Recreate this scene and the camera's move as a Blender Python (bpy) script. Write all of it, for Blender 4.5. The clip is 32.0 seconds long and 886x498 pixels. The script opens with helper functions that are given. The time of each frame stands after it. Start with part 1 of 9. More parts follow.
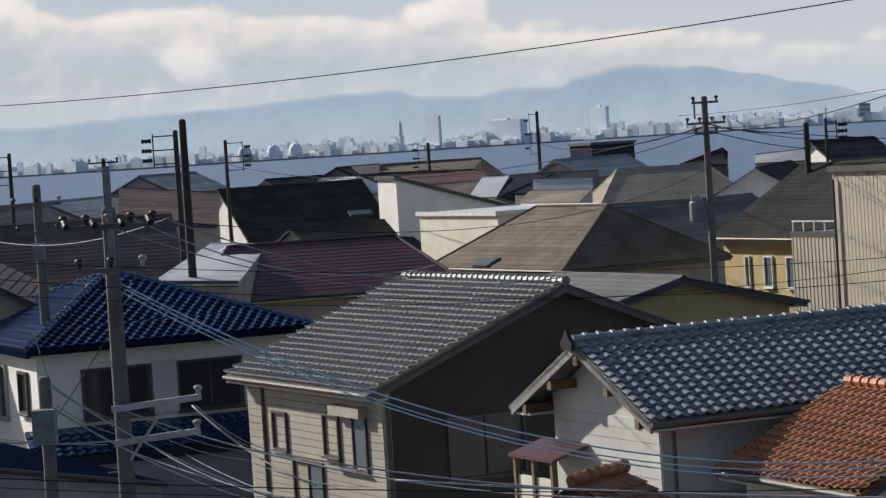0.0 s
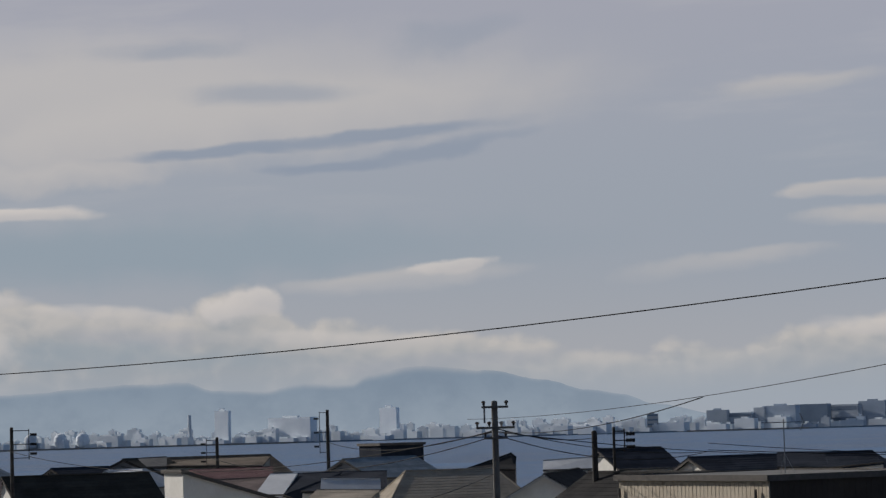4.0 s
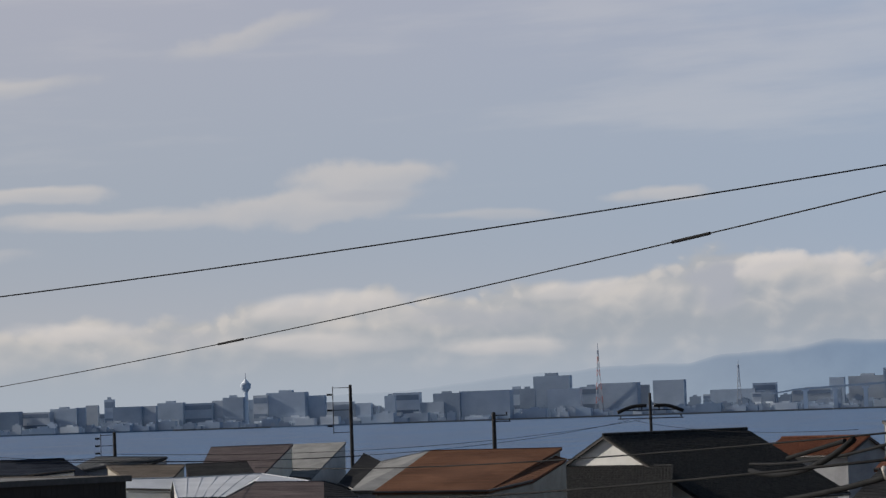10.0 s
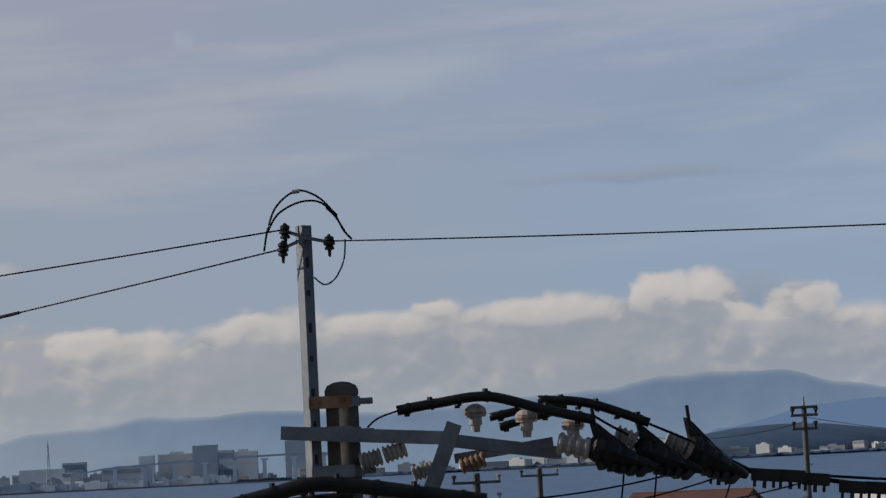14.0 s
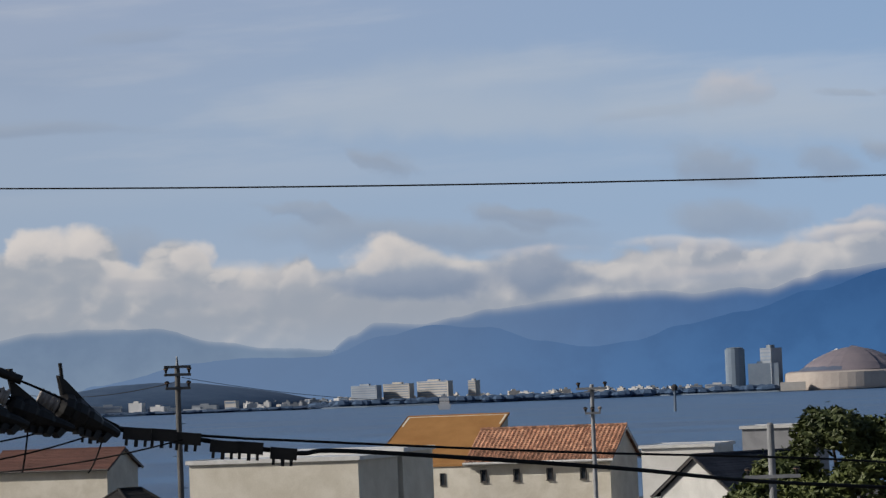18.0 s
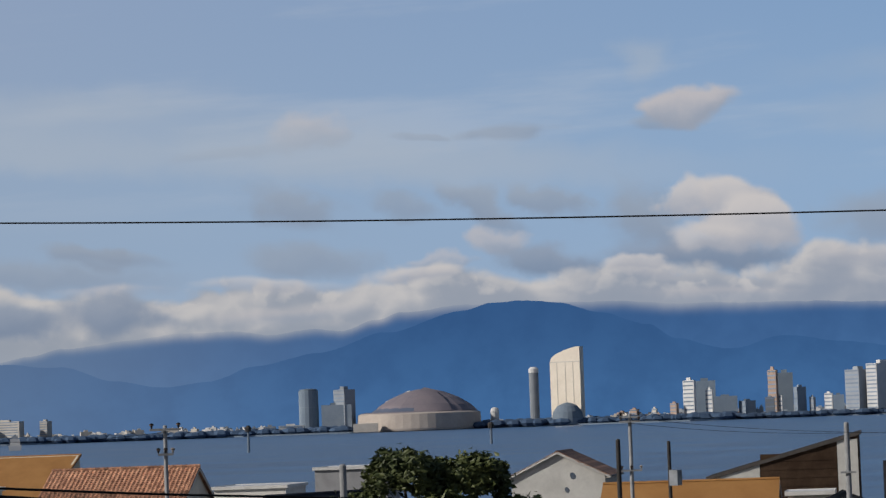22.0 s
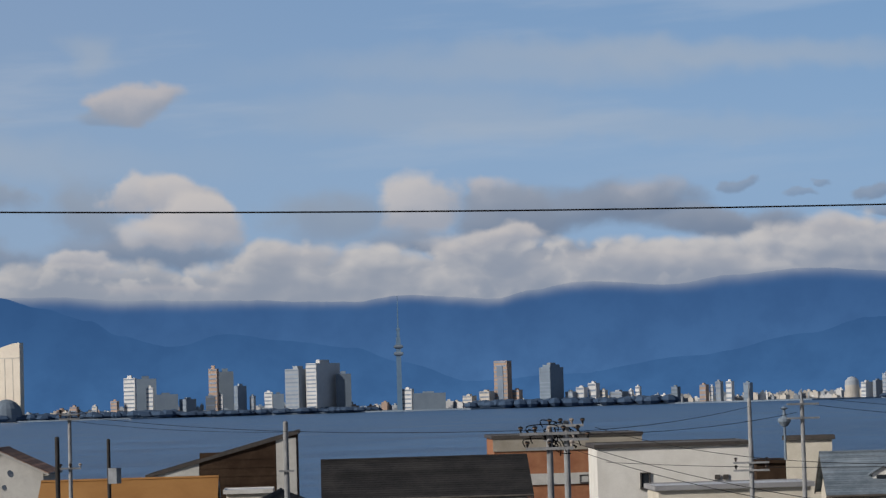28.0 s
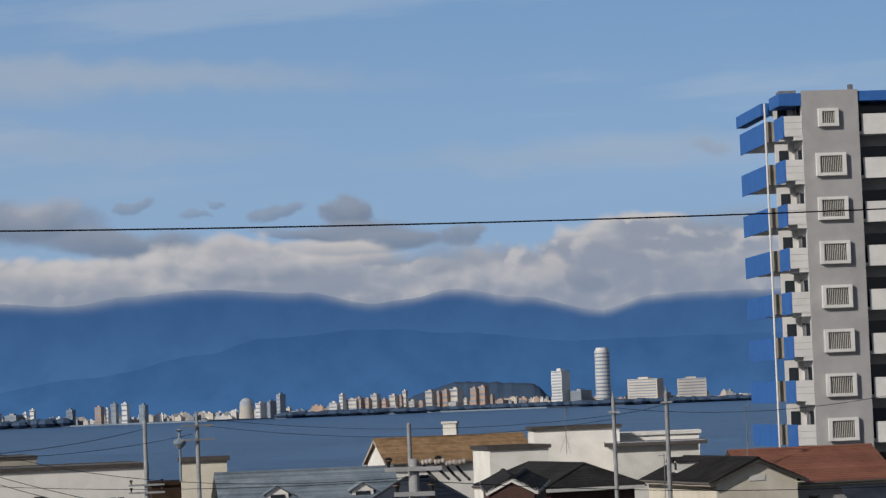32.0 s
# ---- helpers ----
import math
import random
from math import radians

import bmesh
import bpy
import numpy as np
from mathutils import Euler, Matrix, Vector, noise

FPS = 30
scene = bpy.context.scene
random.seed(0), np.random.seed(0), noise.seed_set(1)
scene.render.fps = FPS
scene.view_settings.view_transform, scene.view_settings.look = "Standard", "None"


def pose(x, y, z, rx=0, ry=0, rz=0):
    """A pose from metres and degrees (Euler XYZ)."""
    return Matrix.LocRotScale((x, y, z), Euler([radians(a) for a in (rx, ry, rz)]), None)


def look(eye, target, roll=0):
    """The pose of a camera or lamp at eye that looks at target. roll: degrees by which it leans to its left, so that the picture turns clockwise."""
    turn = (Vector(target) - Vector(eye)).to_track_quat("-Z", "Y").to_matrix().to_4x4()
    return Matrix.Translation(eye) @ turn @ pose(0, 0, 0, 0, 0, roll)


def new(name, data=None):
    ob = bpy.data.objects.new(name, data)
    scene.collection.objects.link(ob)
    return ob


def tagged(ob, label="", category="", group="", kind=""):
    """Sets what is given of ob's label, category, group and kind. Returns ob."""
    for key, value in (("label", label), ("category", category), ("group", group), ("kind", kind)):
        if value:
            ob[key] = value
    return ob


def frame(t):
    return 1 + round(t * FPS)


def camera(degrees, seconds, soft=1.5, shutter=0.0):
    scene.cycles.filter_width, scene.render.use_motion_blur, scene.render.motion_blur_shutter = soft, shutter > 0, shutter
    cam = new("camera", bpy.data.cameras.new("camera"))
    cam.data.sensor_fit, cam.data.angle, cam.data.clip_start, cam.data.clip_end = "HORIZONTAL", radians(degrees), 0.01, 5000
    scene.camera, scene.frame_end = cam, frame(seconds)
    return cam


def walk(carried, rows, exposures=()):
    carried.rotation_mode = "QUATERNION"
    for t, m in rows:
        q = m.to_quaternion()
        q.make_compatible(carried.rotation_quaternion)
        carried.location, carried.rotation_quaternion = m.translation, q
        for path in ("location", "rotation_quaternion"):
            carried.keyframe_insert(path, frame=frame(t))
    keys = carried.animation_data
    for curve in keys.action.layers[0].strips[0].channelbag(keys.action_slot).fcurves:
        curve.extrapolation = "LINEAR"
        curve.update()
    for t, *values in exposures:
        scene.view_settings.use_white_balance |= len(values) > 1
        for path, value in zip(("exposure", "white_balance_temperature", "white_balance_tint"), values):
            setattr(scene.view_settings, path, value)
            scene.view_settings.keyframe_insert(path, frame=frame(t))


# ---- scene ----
# The camera turns on the spot on an upper floor, eleven metres above the street.
EYE = (0.0, 0.0, 13.0)
LENS = 18.16
# seconds, heading to the right, tilt up, lean
TURNS = [
    (0.0, 0.000, -2.224, 3.698), (0.5, 0.101, -0.458, 3.663), (1.0, 0.138, 0.352, 3.407), (1.5, 0.369, 1.881, 3.061),
    (2.0, 0.382, 2.619, 2.625), (2.5, 0.383, 2.741, 2.231), (3.0, 0.430, 3.522, 1.904), (3.5, 1.018, 3.631, 1.769),
    (4.0, 4.594, 3.740, 1.645), (4.5, 7.109, 3.733, 1.500), (6.5, 11.044, 3.596, 1.436), (7.0, 12.126, 3.606, 1.757),
    (7.5, 13.974, 3.562, 1.874), (8.0, 16.810, 3.505, 1.833), (8.5, 17.489, 3.523, 1.915), (9.0, 19.126, 3.477, 1.996),
    (9.5, 20.991, 3.368, 1.886), (10.0, 21.168, 3.395, 1.879), (10.5, 21.497, 3.431, 1.875), (11.0, 24.290, 3.403, 2.100),
    (11.5, 26.366, 3.425, 1.912), (12.0, 27.158, 3.654, 2.062), (12.5, 29.183, 4.149, 2.190), (13.0, 32.662, 4.235, 2.359),
    (13.5, 34.507, 4.394, 2.514), (14.0, 35.452, 4.441, 2.871), (14.5, 37.517, 4.455, 2.913), (15.0, 41.292, 4.309, 3.092),
    (15.5, 42.769, 4.019, 2.525), (17.5, 48.077, 3.069, 2.330), (18.0, 48.244, 3.030, 2.175), (18.5, 50.439, 3.020, 2.060),
    (19.0, 51.468, 3.108, 1.942), (19.5, 52.490, 3.147, 1.764), (20.0, 54.031, 3.189, 1.702), (20.5, 54.758, 3.348, 1.666),
    (21.0, 55.816, 3.485, 1.642), (21.5, 56.526, 3.537, 1.858), (22.0, 57.045, 3.556, 2.063), (22.5, 56.978, 3.465, 2.244),
    (23.0, 56.954, 3.348, 2.226), (23.5, 58.131, 3.422, 2.185), (24.0, 59.470, 3.427, 2.075), (24.5, 59.994, 3.451, 2.094),
    (25.0, 61.527, 3.356, 2.023), (25.5, 62.482, 3.295, 1.848), (27.5, 66.200, 3.209, 1.649), (28.0, 68.518, 3.152, 1.619),
    (28.5, 69.788, 3.175, 1.698), (29.0, 72.027, 3.113, 1.652), (29.5, 74.321, 3.073, 1.722), (30.0, 74.689, 3.090, 1.800),
    (30.5, 76.562, 3.055, 2.134), (31.0, 77.033, 3.087, 2.293), (31.5, 79.223, 3.097, 2.319), (32.0, 80.989, 3.192, 2.244),
]
cam = camera(LENS, 32.0, soft=1.35)


def aim(heading, tilt, lean):
    a, e = radians(heading), radians(tilt)
    way = Vector((math.sin(a) * math.cos(e), math.cos(a) * math.cos(e), math.sin(e)))
    return look(EYE, Vector(EYE) + 50 * way, -lean)


EXPOSURES = [(0.0, 0.60), (0.6, 0.40), (1.4, 0.06), (2.2, -0.07), (7.0, -0.08), (8.0, -0.13), (9.0, -0.02), (10.0, 0.11), (11.5, -0.02), (13.0, -0.13), (15.5, -0.08), (18.0, 0.06), (23.0, -0.05), (32.0, -0.10)]
walk(cam, [(t, aim(a, e, r)) for t, a, e, r in TURNS], EXPOSURES)

# ---- light ----
SUN_HEADING, SUN_HEIGHT = -50.0, 28.0
sun = new("sun", bpy.data.lights.new("sun", "SUN"))
sun.data.energy, sun.data.angle, sun.data.color = 4.0, radians(0.8), (1.0, 0.94, 0.86)
_a, _e = radians(SUN_HEADING), radians(SUN_HEIGHT)
sun.matrix_world = look((math.sin(_a) * math.cos(_e) * 400, math.cos(_a) * math.cos(_e) * 400, math.sin(_e) * 400), (0, 0, 0))


class Nodes:
    """Short hand for building a node tree."""

    def __init__(self, tree):
        self.tree = tree
        tree.nodes.clear()

    def add(self, kind):
        return self.tree.nodes.new(kind)

    def put(self, socket, value):
        if isinstance(value, bpy.types.NodeSocket):
            self.tree.links.new(value, socket)
        elif hasattr(socket.default_value, "__len__"):
            value = tuple(value) if hasattr(value, "__len__") else (value,) * len(socket.default_value)
            socket.default_value = value + (1.0,) * (len(socket.default_value) - len(value))
        else:
            socket.default_value = value

    def math(self, op, a, b=0.0, c=0.0, clamp=False):
        node = self.add("ShaderNodeMath")
        node.operation, node.use_clamp = op, clamp
        for socket, value in zip(node.inputs, (a, b, c)):
            self.put(socket, value)
        return node.outputs[0]

    def step(self, x, lo, hi, a=0.0, b=1.0):
        node = self.add("ShaderNodeMapRange")
        node.interpolation_type, node.clamp = "SMOOTHSTEP", False
        for socket, value in zip(node.inputs, (x, lo, hi, a, b)):
            self.put(socket, value)
        return node.outputs[0]

    def mix(self, f, a, b, blend="MIX"):
        node = self.add("ShaderNodeMix")
        node.data_type, node.blend_type = "RGBA", blend
        for socket, value in zip((node.inputs[0], node.inputs[6], node.inputs[7]), (f, a, b)):
            self.put(socket, value)
        return node.outputs[2]

    def vec(self, x, y, z=0.0):
        node = self.add("ShaderNodeCombineXYZ")
        for socket, value in zip(node.inputs, (x, y, z)):
            self.put(socket, value)
        return node.outputs[0]

    def noise(self, vector, scale=1.0, detail=6.0, rough=0.55, twist=0.0):
        node = self.add("ShaderNodeTexNoise")
        self.put(node.inputs["Vector"], vector)
        for key, value in (("Scale", scale), ("Detail", detail), ("Roughness", rough), ("Distortion", twist)):
            node.inputs[key].default_value = value
        return node.outputs[0]

    def heaps(self, vector, scale):
        """Rounded heads, as of heaped cloud."""
        node = self.add("ShaderNodeTexVoronoi")
        node.voronoi_dimensions = "2D"
        self.put(node.inputs["Vector"], vector)
        node.inputs["Scale"].default_value = scale
        return self.math("SUBTRACT", 1.0, self.math("POWER", node.outputs["Distance"], 1.5))

    def cloud(self, x, y):
        flat = self.vec(x, y)
        n = self.noise2(flat, 0.7, 5.0, 0.5)
        bent = self.vec(self.math("ADD", x, self.math("MULTIPLY", n, 0.9)), self.math("ADD", y, self.math("MULTIPLY", n, 0.7)))
        v = self.math("ADD", self.math("MULTIPLY", self.heaps(bent, 1.0), 0.40), self.math("MULTIPLY", self.heaps(bent, 2.6), 0.20))
        return self.math("ADD", v, self.math("MULTIPLY", n, 0.62))

    def noise2(self, vector, scale, detail, rough):
        node = self.add("ShaderNodeTexNoise")
        node.noise_dimensions = "2D"
        self.put(node.inputs["Vector"], vector)
        for key, value in (("Scale", scale), ("Detail", detail), ("Roughness", rough)):
            node.inputs[key].default_value = value
        return node.outputs[0]

    def ramp(self, x, stops):
        node = self.add("ShaderNodeValToRGB")
        self.put(node.inputs[0], x)
        el = node.color_ramp.elements
        for i, (p, v) in enumerate(stops):
            e = el[i] if i < 2 else el.new(p)
            e.position, e.color = p, (v, v, v, v)
        return node.outputs[1]


world = bpy.data.worlds.new("sky")
scene.world = world
world.use_nodes = True
w = Nodes(world.node_tree)
way = w.add("ShaderNodeTexCoord").outputs["Generated"]
sep = w.add("ShaderNodeSeparateXYZ")
w.put(sep.inputs[0], way)
wx, wy, wz = sep.outputs
head = w.math("MULTIPLY", w.math("ARCTAN2", wx, wy), 57.2958)      # degrees to the right
high = w.math("MULTIPLY", w.math("ARCSINE", wz), 57.2958)          # degrees up
sky = w.add("ShaderNodeTexSky")
sky.sky_type, sky.sun_disc, sky.sun_elevation, sky.sun_rotation = "NISHITA", False, _e, _a
sky.dust_density = 2.5
w.put(sky.inputs[0], way)
clear = w.mix(1.0, sky.outputs[0], (0.07, 0.07, 0.07), "MULTIPLY")
# the thin veil that greys the sky over the bay and leaves it bluer to the right
side = w.step(head, 5.0, 88.0)
low_sky = w.mix(side, (0.408, 0.418, 0.452), (0.335, 0.48, 0.675))
top_sky = w.mix(side, (0.38, 0.387, 0.452), (0.185, 0.345, 0.595))
band_sky = w.mix(side, (0.335, 0.373, 0.438), (0.27, 0.43, 0.66))
veil = w.mix(w.step(high, 0.5, 4.0), low_sky, band_sky)
veil = w.mix(w.step(high, 3.8, 9.5), veil, top_sky)
veil = w.mix(w.step(high, 9.6, 19.0), veil, (0.035, 0.065, 0.125))
# away from the sun, behind the camera, the sky is clear and darker
veil = w.mix(w.step(w.math("ABSOLUTE", head), 105.0, 150.0, 0.0, 0.8), veil, (0.065, 0.11, 0.19))
glow = w.math("MULTIPLY", w.step(head, -9.0, -42.0), w.step(head, -120.0, -55.0))
veil = w.mix(w.math("MULTIPLY", glow, w.step(high, 26.0, 4.0, 0.0, 0.8)), veil, (1.0, 0.96, 0.90))
base = w.mix(0.93, clear, veil)
# long thin streaks of high cloud
streak = w.noise2(w.vec(w.math("MULTIPLY", head, 0.085), w.math("ADD", w.math("MULTIPLY", high, 0.62), w.math("MULTIPLY", head, -0.025))), 1.0, 6.0, 0.56)
soft = w.math("MULTIPLY", w.step(streak, 0.47, 0.70), w.step(high, 3.6, 6.0))
soft = w.math("MULTIPLY", soft, w.step(head, 5.0, 40.0, 0.30, 0.34))
base = w.mix(soft, base, w.mix(side, (0.53, 0.515, 0.52), (0.45, 0.53, 0.64)))
# the air's billows, by which every cloud's outline is bent
curl_a = w.noise2(w.vec(w.math("MULTIPLY", head, 0.8), high), 1.0, 4.0, 0.5)
curl_b = w.noise2(w.vec(w.math("ADD", w.math("MULTIPLY", head, 0.8), 31.7), high), 1.0, 4.0, 0.5)
bent_x = w.math("ADD", head, w.math("MULTIPLY", w.math("SUBTRACT", curl_a, 0.5), 1.7))
bent_y = w.math("ADD", high, w.math("MULTIPLY", w.math("SUBTRACT", curl_b, 0.5), 0.6))


calm_y = w.math("ADD", high, w.math("MULTIPLY", w.math("SUBTRACT", w.noise2(w.vec(w.math("MULTIPLY", head, 0.45), w.math("MULTIPLY", high, 1.6)), 1.0, 3.0, 0.5), 0.5), 0.34))


def vector(op, a, b):
    """A length or a dot product."""
    node = w.add("ShaderNodeVectorMath")
    node.operation = op
    w.put(node.inputs[0], a)
    w.put(node.inputs[1], b)
    return node.outputs["Value"]


def puff(heading, height, across, tall, tilt, strength, tones, soft):
    """One cloud or scrap of cloud: a bent ellipse with a soft rim, lit from its upper left."""
    global base
    wide = across + 0.12
    thin = tall < 0.3 and across > 4 * tall          # long streaks are smoother
    x = w.math("MULTIPLY_ADD", bent_x, 1 / wide, -heading / wide)
    y = w.math("MULTIPLY_ADD", calm_y if thin else bent_y, 1 / tall, -height / tall)
    rel = w.vec(x, w.math("MULTIPLY_ADD", x, -tilt * wide / tall, y))
    d = w.step(vector("LENGTH", rel, (0, 0, 0)), 1.0 + 0.45 * soft, 1.0 - 0.8 * soft, 0.0, strength)
    tone = tones[0]
    if tones[0] != tones[1]:
        tone = w.mix(w.step(vector("DOT_PRODUCT", rel, (-0.3, 1.0, 0.0)), -0.75, 0.75), tones[1], tones[0])
    base = w.mix(d, base, tone)


# tones of cloud: lit, shaded
SHEET = ((0.52, 0.50, 0.495), (0.47, 0.46, 0.47))
BRIGHT = ((0.62, 0.58, 0.555), (0.52, 0.50, 0.50))
LENS = ((0.51, 0.49, 0.485), (0.43, 0.435, 0.46))
SHADE = ((0.37, 0.385, 0.43), (0.37, 0.385, 0.43))
RIFT = ((0.275, 0.32, 0.40), (0.275, 0.32, 0.40))
GAP = ((0.28, 0.345, 0.405), (0.28, 0.345, 0.405))
PALE = ((0.40, 0.455, 0.53), (0.40, 0.455, 0.53))
BLUE = ((0.26, 0.335, 0.46), (0.26, 0.335, 0.46))
WISP = ((0.30, 0.35, 0.43), (0.25, 0.305, 0.40))
SMALL = ((0.50, 0.48, 0.50), (0.31, 0.35, 0.43))
HEAP = ((0.58, 0.55, 0.545), (0.37, 0.39, 0.45))
GLOOM = ((0.27, 0.315, 0.40), (0.19, 0.245, 0.345))
# the sheet of high cloud over the mountain, with blue rifts
puff(-2.70, 6.80, 9.30, 1.27, 0.06, 0.75, SHEET, 0.9)
puff(-3.88, 6.94, 6.97, 1.27, 0.02, 0.55, SHEET, 0.9)
puff(-2.49, 6.18, 2.90, 0.87, 0.17, 0.75, SHEET, 0.7)
puff(2.25, 6.58, 5.56, 0.81, 0.08, 0.75, SHEET, 0.8)
puff(-3.31, 5.38, 2.31, 0.32, 0.06, 0.6, SHEET, 0.6)
puff(1.06, 7.04, 1.69, 0.25, 0.01, 0.55, RIFT, 0.9)
puff(-0.96, 7.96, 1.40, 0.19, 0.03, 0.5, RIFT, 0.9)
puff(0.04, 5.88, 1.98, 0.13, 0.05, 0.9, RIFT, 0.7)
puff(3.56, 6.14, 2.47, 0.17, 0.09, 0.9, RIFT, 0.7)
puff(2.37, 5.46, 1.29, 0.13, 0.02, 0.85, RIFT, 0.7)
puff(4.55, 5.77, 1.83, 0.17, 0.18, 0.8, RIFT, 0.8)
puff(4.91, 8.14, 1.18, 0.35, 0.19, 0.4, RIFT, 0.9)
puff(-7.62, 4.47, 2.41, 0.21, 0.06, 0.95, BRIGHT, 0.4)
puff(-4.43, 4.63, 1.91, 0.15, -0.01, 0.95, BRIGHT, 0.4)
puff(-1.45, 3.81, 7.90, 0.69, -0.00, 0.75, GAP, 0.9)
puff(3.60, 3.12, 2.35, 0.23, 0.06, 0.7, LENS, 0.6)
puff(4.71, 3.38, 0.65, 0.14, 0.13, 0.8, BRIGHT, 0.5)
puff(12.12, 6.93, 1.62, 0.21, 0.07, 0.5, LENS, 0.8)
puff(10.42, 3.30, 1.80, 0.21, 0.11, 0.45, LENS, 0.8)
# small flat clouds over the harbour
puff(13.05, 4.71, 1.20, 0.20, -0.00, 0.85, LENS, 0.45)
puff(14.44, 4.17, 2.10, 0.23, 0.02, 0.8, LENS, 0.5)
puff(18.29, 4.33, 2.23, 0.37, 0.07, 0.75, LENS, 0.5)
puff(19.71, 4.88, 1.52, 0.39, 0.05, 0.8, LENS, 0.5)
puff(19.52, 4.54, 0.99, 0.12, 0.01, 0.5, SHADE, 0.8)
puff(17.30, 7.94, 1.60, 0.23, 0.23, 0.55, LENS, 0.7)
puff(11.91, 6.91, 1.57, 0.21, 0.09, 0.5, LENS, 0.8)
puff(25.70, 4.35, 0.87, 0.15, 0.03, 0.7, LENS, 0.6)
puff(22.14, 4.08, 1.40, 0.12, 0.00, 0.45, LENS, 0.8)
puff(11.23, 3.47, 0.98, 0.14, 0.06, 0.35, LENS, 0.8)
puff(34.89, 8.12, 1.65, 0.41, 0.09, 0.35, PALE, 0.9)
puff(39.62, 5.75, 2.60, 0.14, -0.02, 0.45, WISP, 0.9)
puff(30.38, 8.34, 3.83, 0.35, 0.07, 0.35, BLUE, 0.9)
puff(38.78, 6.85, 4.65, 0.46, 0.05, 0.35, BLUE, 0.9)
puff(30.45, 8.96, 0.24, 0.16, -0.15, 0.4, PALE, 0.9)
# grey scraps and pale bands over the near end of the range
puff(47.46, 5.84, 3.83, 0.52, -0.04, 0.45, PALE, 0.9)
puff(34.38, 8.00, 2.31, 0.41, 0.05, 0.3, PALE, 0.9)
puff(42.06, 7.57, 0.95, 0.16, 0.11, 0.35, WISP, 0.9)
puff(39.39, 5.79, 1.64, 0.16, 0.03, 0.3, WISP, 0.9)
puff(46.94, 4.86, 0.43, 0.23, -0.44, 0.6, WISP, 0.7)
puff(45.51, 3.83, 0.69, 0.23, -0.35, 0.7, WISP, 0.6)
puff(49.77, 3.62, 0.71, 0.25, -0.24, 0.7, WISP, 0.6)
puff(41.91, 3.25, 0.76, 0.39, -0.09, 0.6, WISP, 0.7)
puff(47.87, 3.30, 3.34, 0.35, -0.06, 0.7, WISP, 0.8)
puff(50.28, 3.63, 0.93, 0.14, -0.13, 0.5, WISP, 0.8)
puff(54.12, 3.38, 1.28, 0.37, -0.07, 0.7, WISP, 0.8)
puff(53.92, 4.55, 0.93, 0.44, -0.21, 0.75, WISP, 0.7)
puff(56.09, 4.48, 0.64, 0.28, -0.21, 0.6, WISP, 0.7)
puff(57.84, 4.44, 0.75, 0.39, -0.42, 0.8, WISP, 0.6)
puff(59.25, 4.47, 0.64, 0.30, -0.35, 0.75, WISP, 0.6)
puff(47.18, 4.93, 0.46, 0.21, -0.27, 0.4, WISP, 0.8)
puff(52.78, 5.66, 1.06, 0.16, 0.11, 0.45, WISP, 0.8)
puff(54.38, 6.04, 0.77, 0.35, 0.07, 0.75, SMALL, 0.6)
puff(56.66, 5.88, 0.47, 0.10, -0.12, 0.55, WISP, 0.7)
puff(58.42, 5.94, 1.05, 0.15, 0.03, 0.65, WISP, 0.7)
puff(48.69, 6.58, 3.54, 0.52, 0.06, 0.4, PALE, 0.9)
puff(54.42, 5.47, 8.71, 0.52, -0.05, 0.35, PALE, 0.9)
# the lone cloud and the large heaped ones over the range
puff(61.62, 6.00, 0.63, 0.15, 0.01, 0.6, WISP, 0.6)
puff(62.23, 6.29, 0.95, 0.35, 0.03, 0.95, SMALL, 0.4)
puff(61.38, 7.29, 0.58, 0.46, 0.00, 0.45, PALE, 0.9)
puff(61.27, 4.05, 0.56, 0.69, -0.77, 0.6, WISP, 0.8)
puff(58.17, 3.71, 0.41, 0.30, -0.06, 0.75, SMALL, 0.6)
puff(59.20, 3.27, 1.11, 0.39, -0.08, 0.8, GLOOM, 0.6)
puff(56.88, 3.34, 0.52, 0.16, 0.06, 0.6, SMALL, 0.6)
puff(61.24, 3.95, 0.87, 0.58, -0.30, 0.6, WISP, 0.8)
puff(62.56, 3.23, 1.87, 0.35, -0.08, 0.9, GLOOM, 0.6)
puff(62.02, 4.45, 0.41, 0.44, -0.02, 0.9, HEAP, 0.4)
puff(62.95, 4.34, 0.93, 0.51, -0.05, 0.95, HEAP, 0.4)
puff(63.44, 3.86, 0.84, 0.60, -0.08, 0.95, HEAP, 0.4)
puff(62.81, 3.58, 1.05, 0.35, -0.06, 0.8, HEAP, 0.5)
puff(68.08, 4.10, 0.81, 0.67, 0.10, 0.9, HEAP, 0.45)
puff(68.10, 3.32, 0.98, 0.21, -0.07, 0.8, GLOOM, 0.7)
puff(66.20, 3.95, 1.05, 0.46, -0.09, 0.45, WISP, 0.9)
puff(70.03, 3.90, 0.91, 0.49, -0.11, 0.8, WISP, 0.6)
puff(69.64, 4.27, 0.40, 0.28, -0.19, 0.6, SMALL, 0.6)
puff(69.99, 3.73, 1.16, 0.51, 0.00, 0.9, GLOOM, 0.5)
puff(69.78, 4.32, 0.46, 0.28, -0.09, 0.6, SMALL, 0.6)
puff(72.04, 3.96, 1.93, 0.52, -0.01, 0.85, GLOOM, 0.5)
puff(72.57, 4.15, 0.70, 0.35, 0.02, 0.5, SMALL, 0.6)
puff(74.25, 3.51, 1.46, 0.28, -0.08, 0.9, GLOOM, 0.5)
puff(68.18, 3.17, 0.29, 0.14, -0.10, 0.8, GLOOM, 0.6)
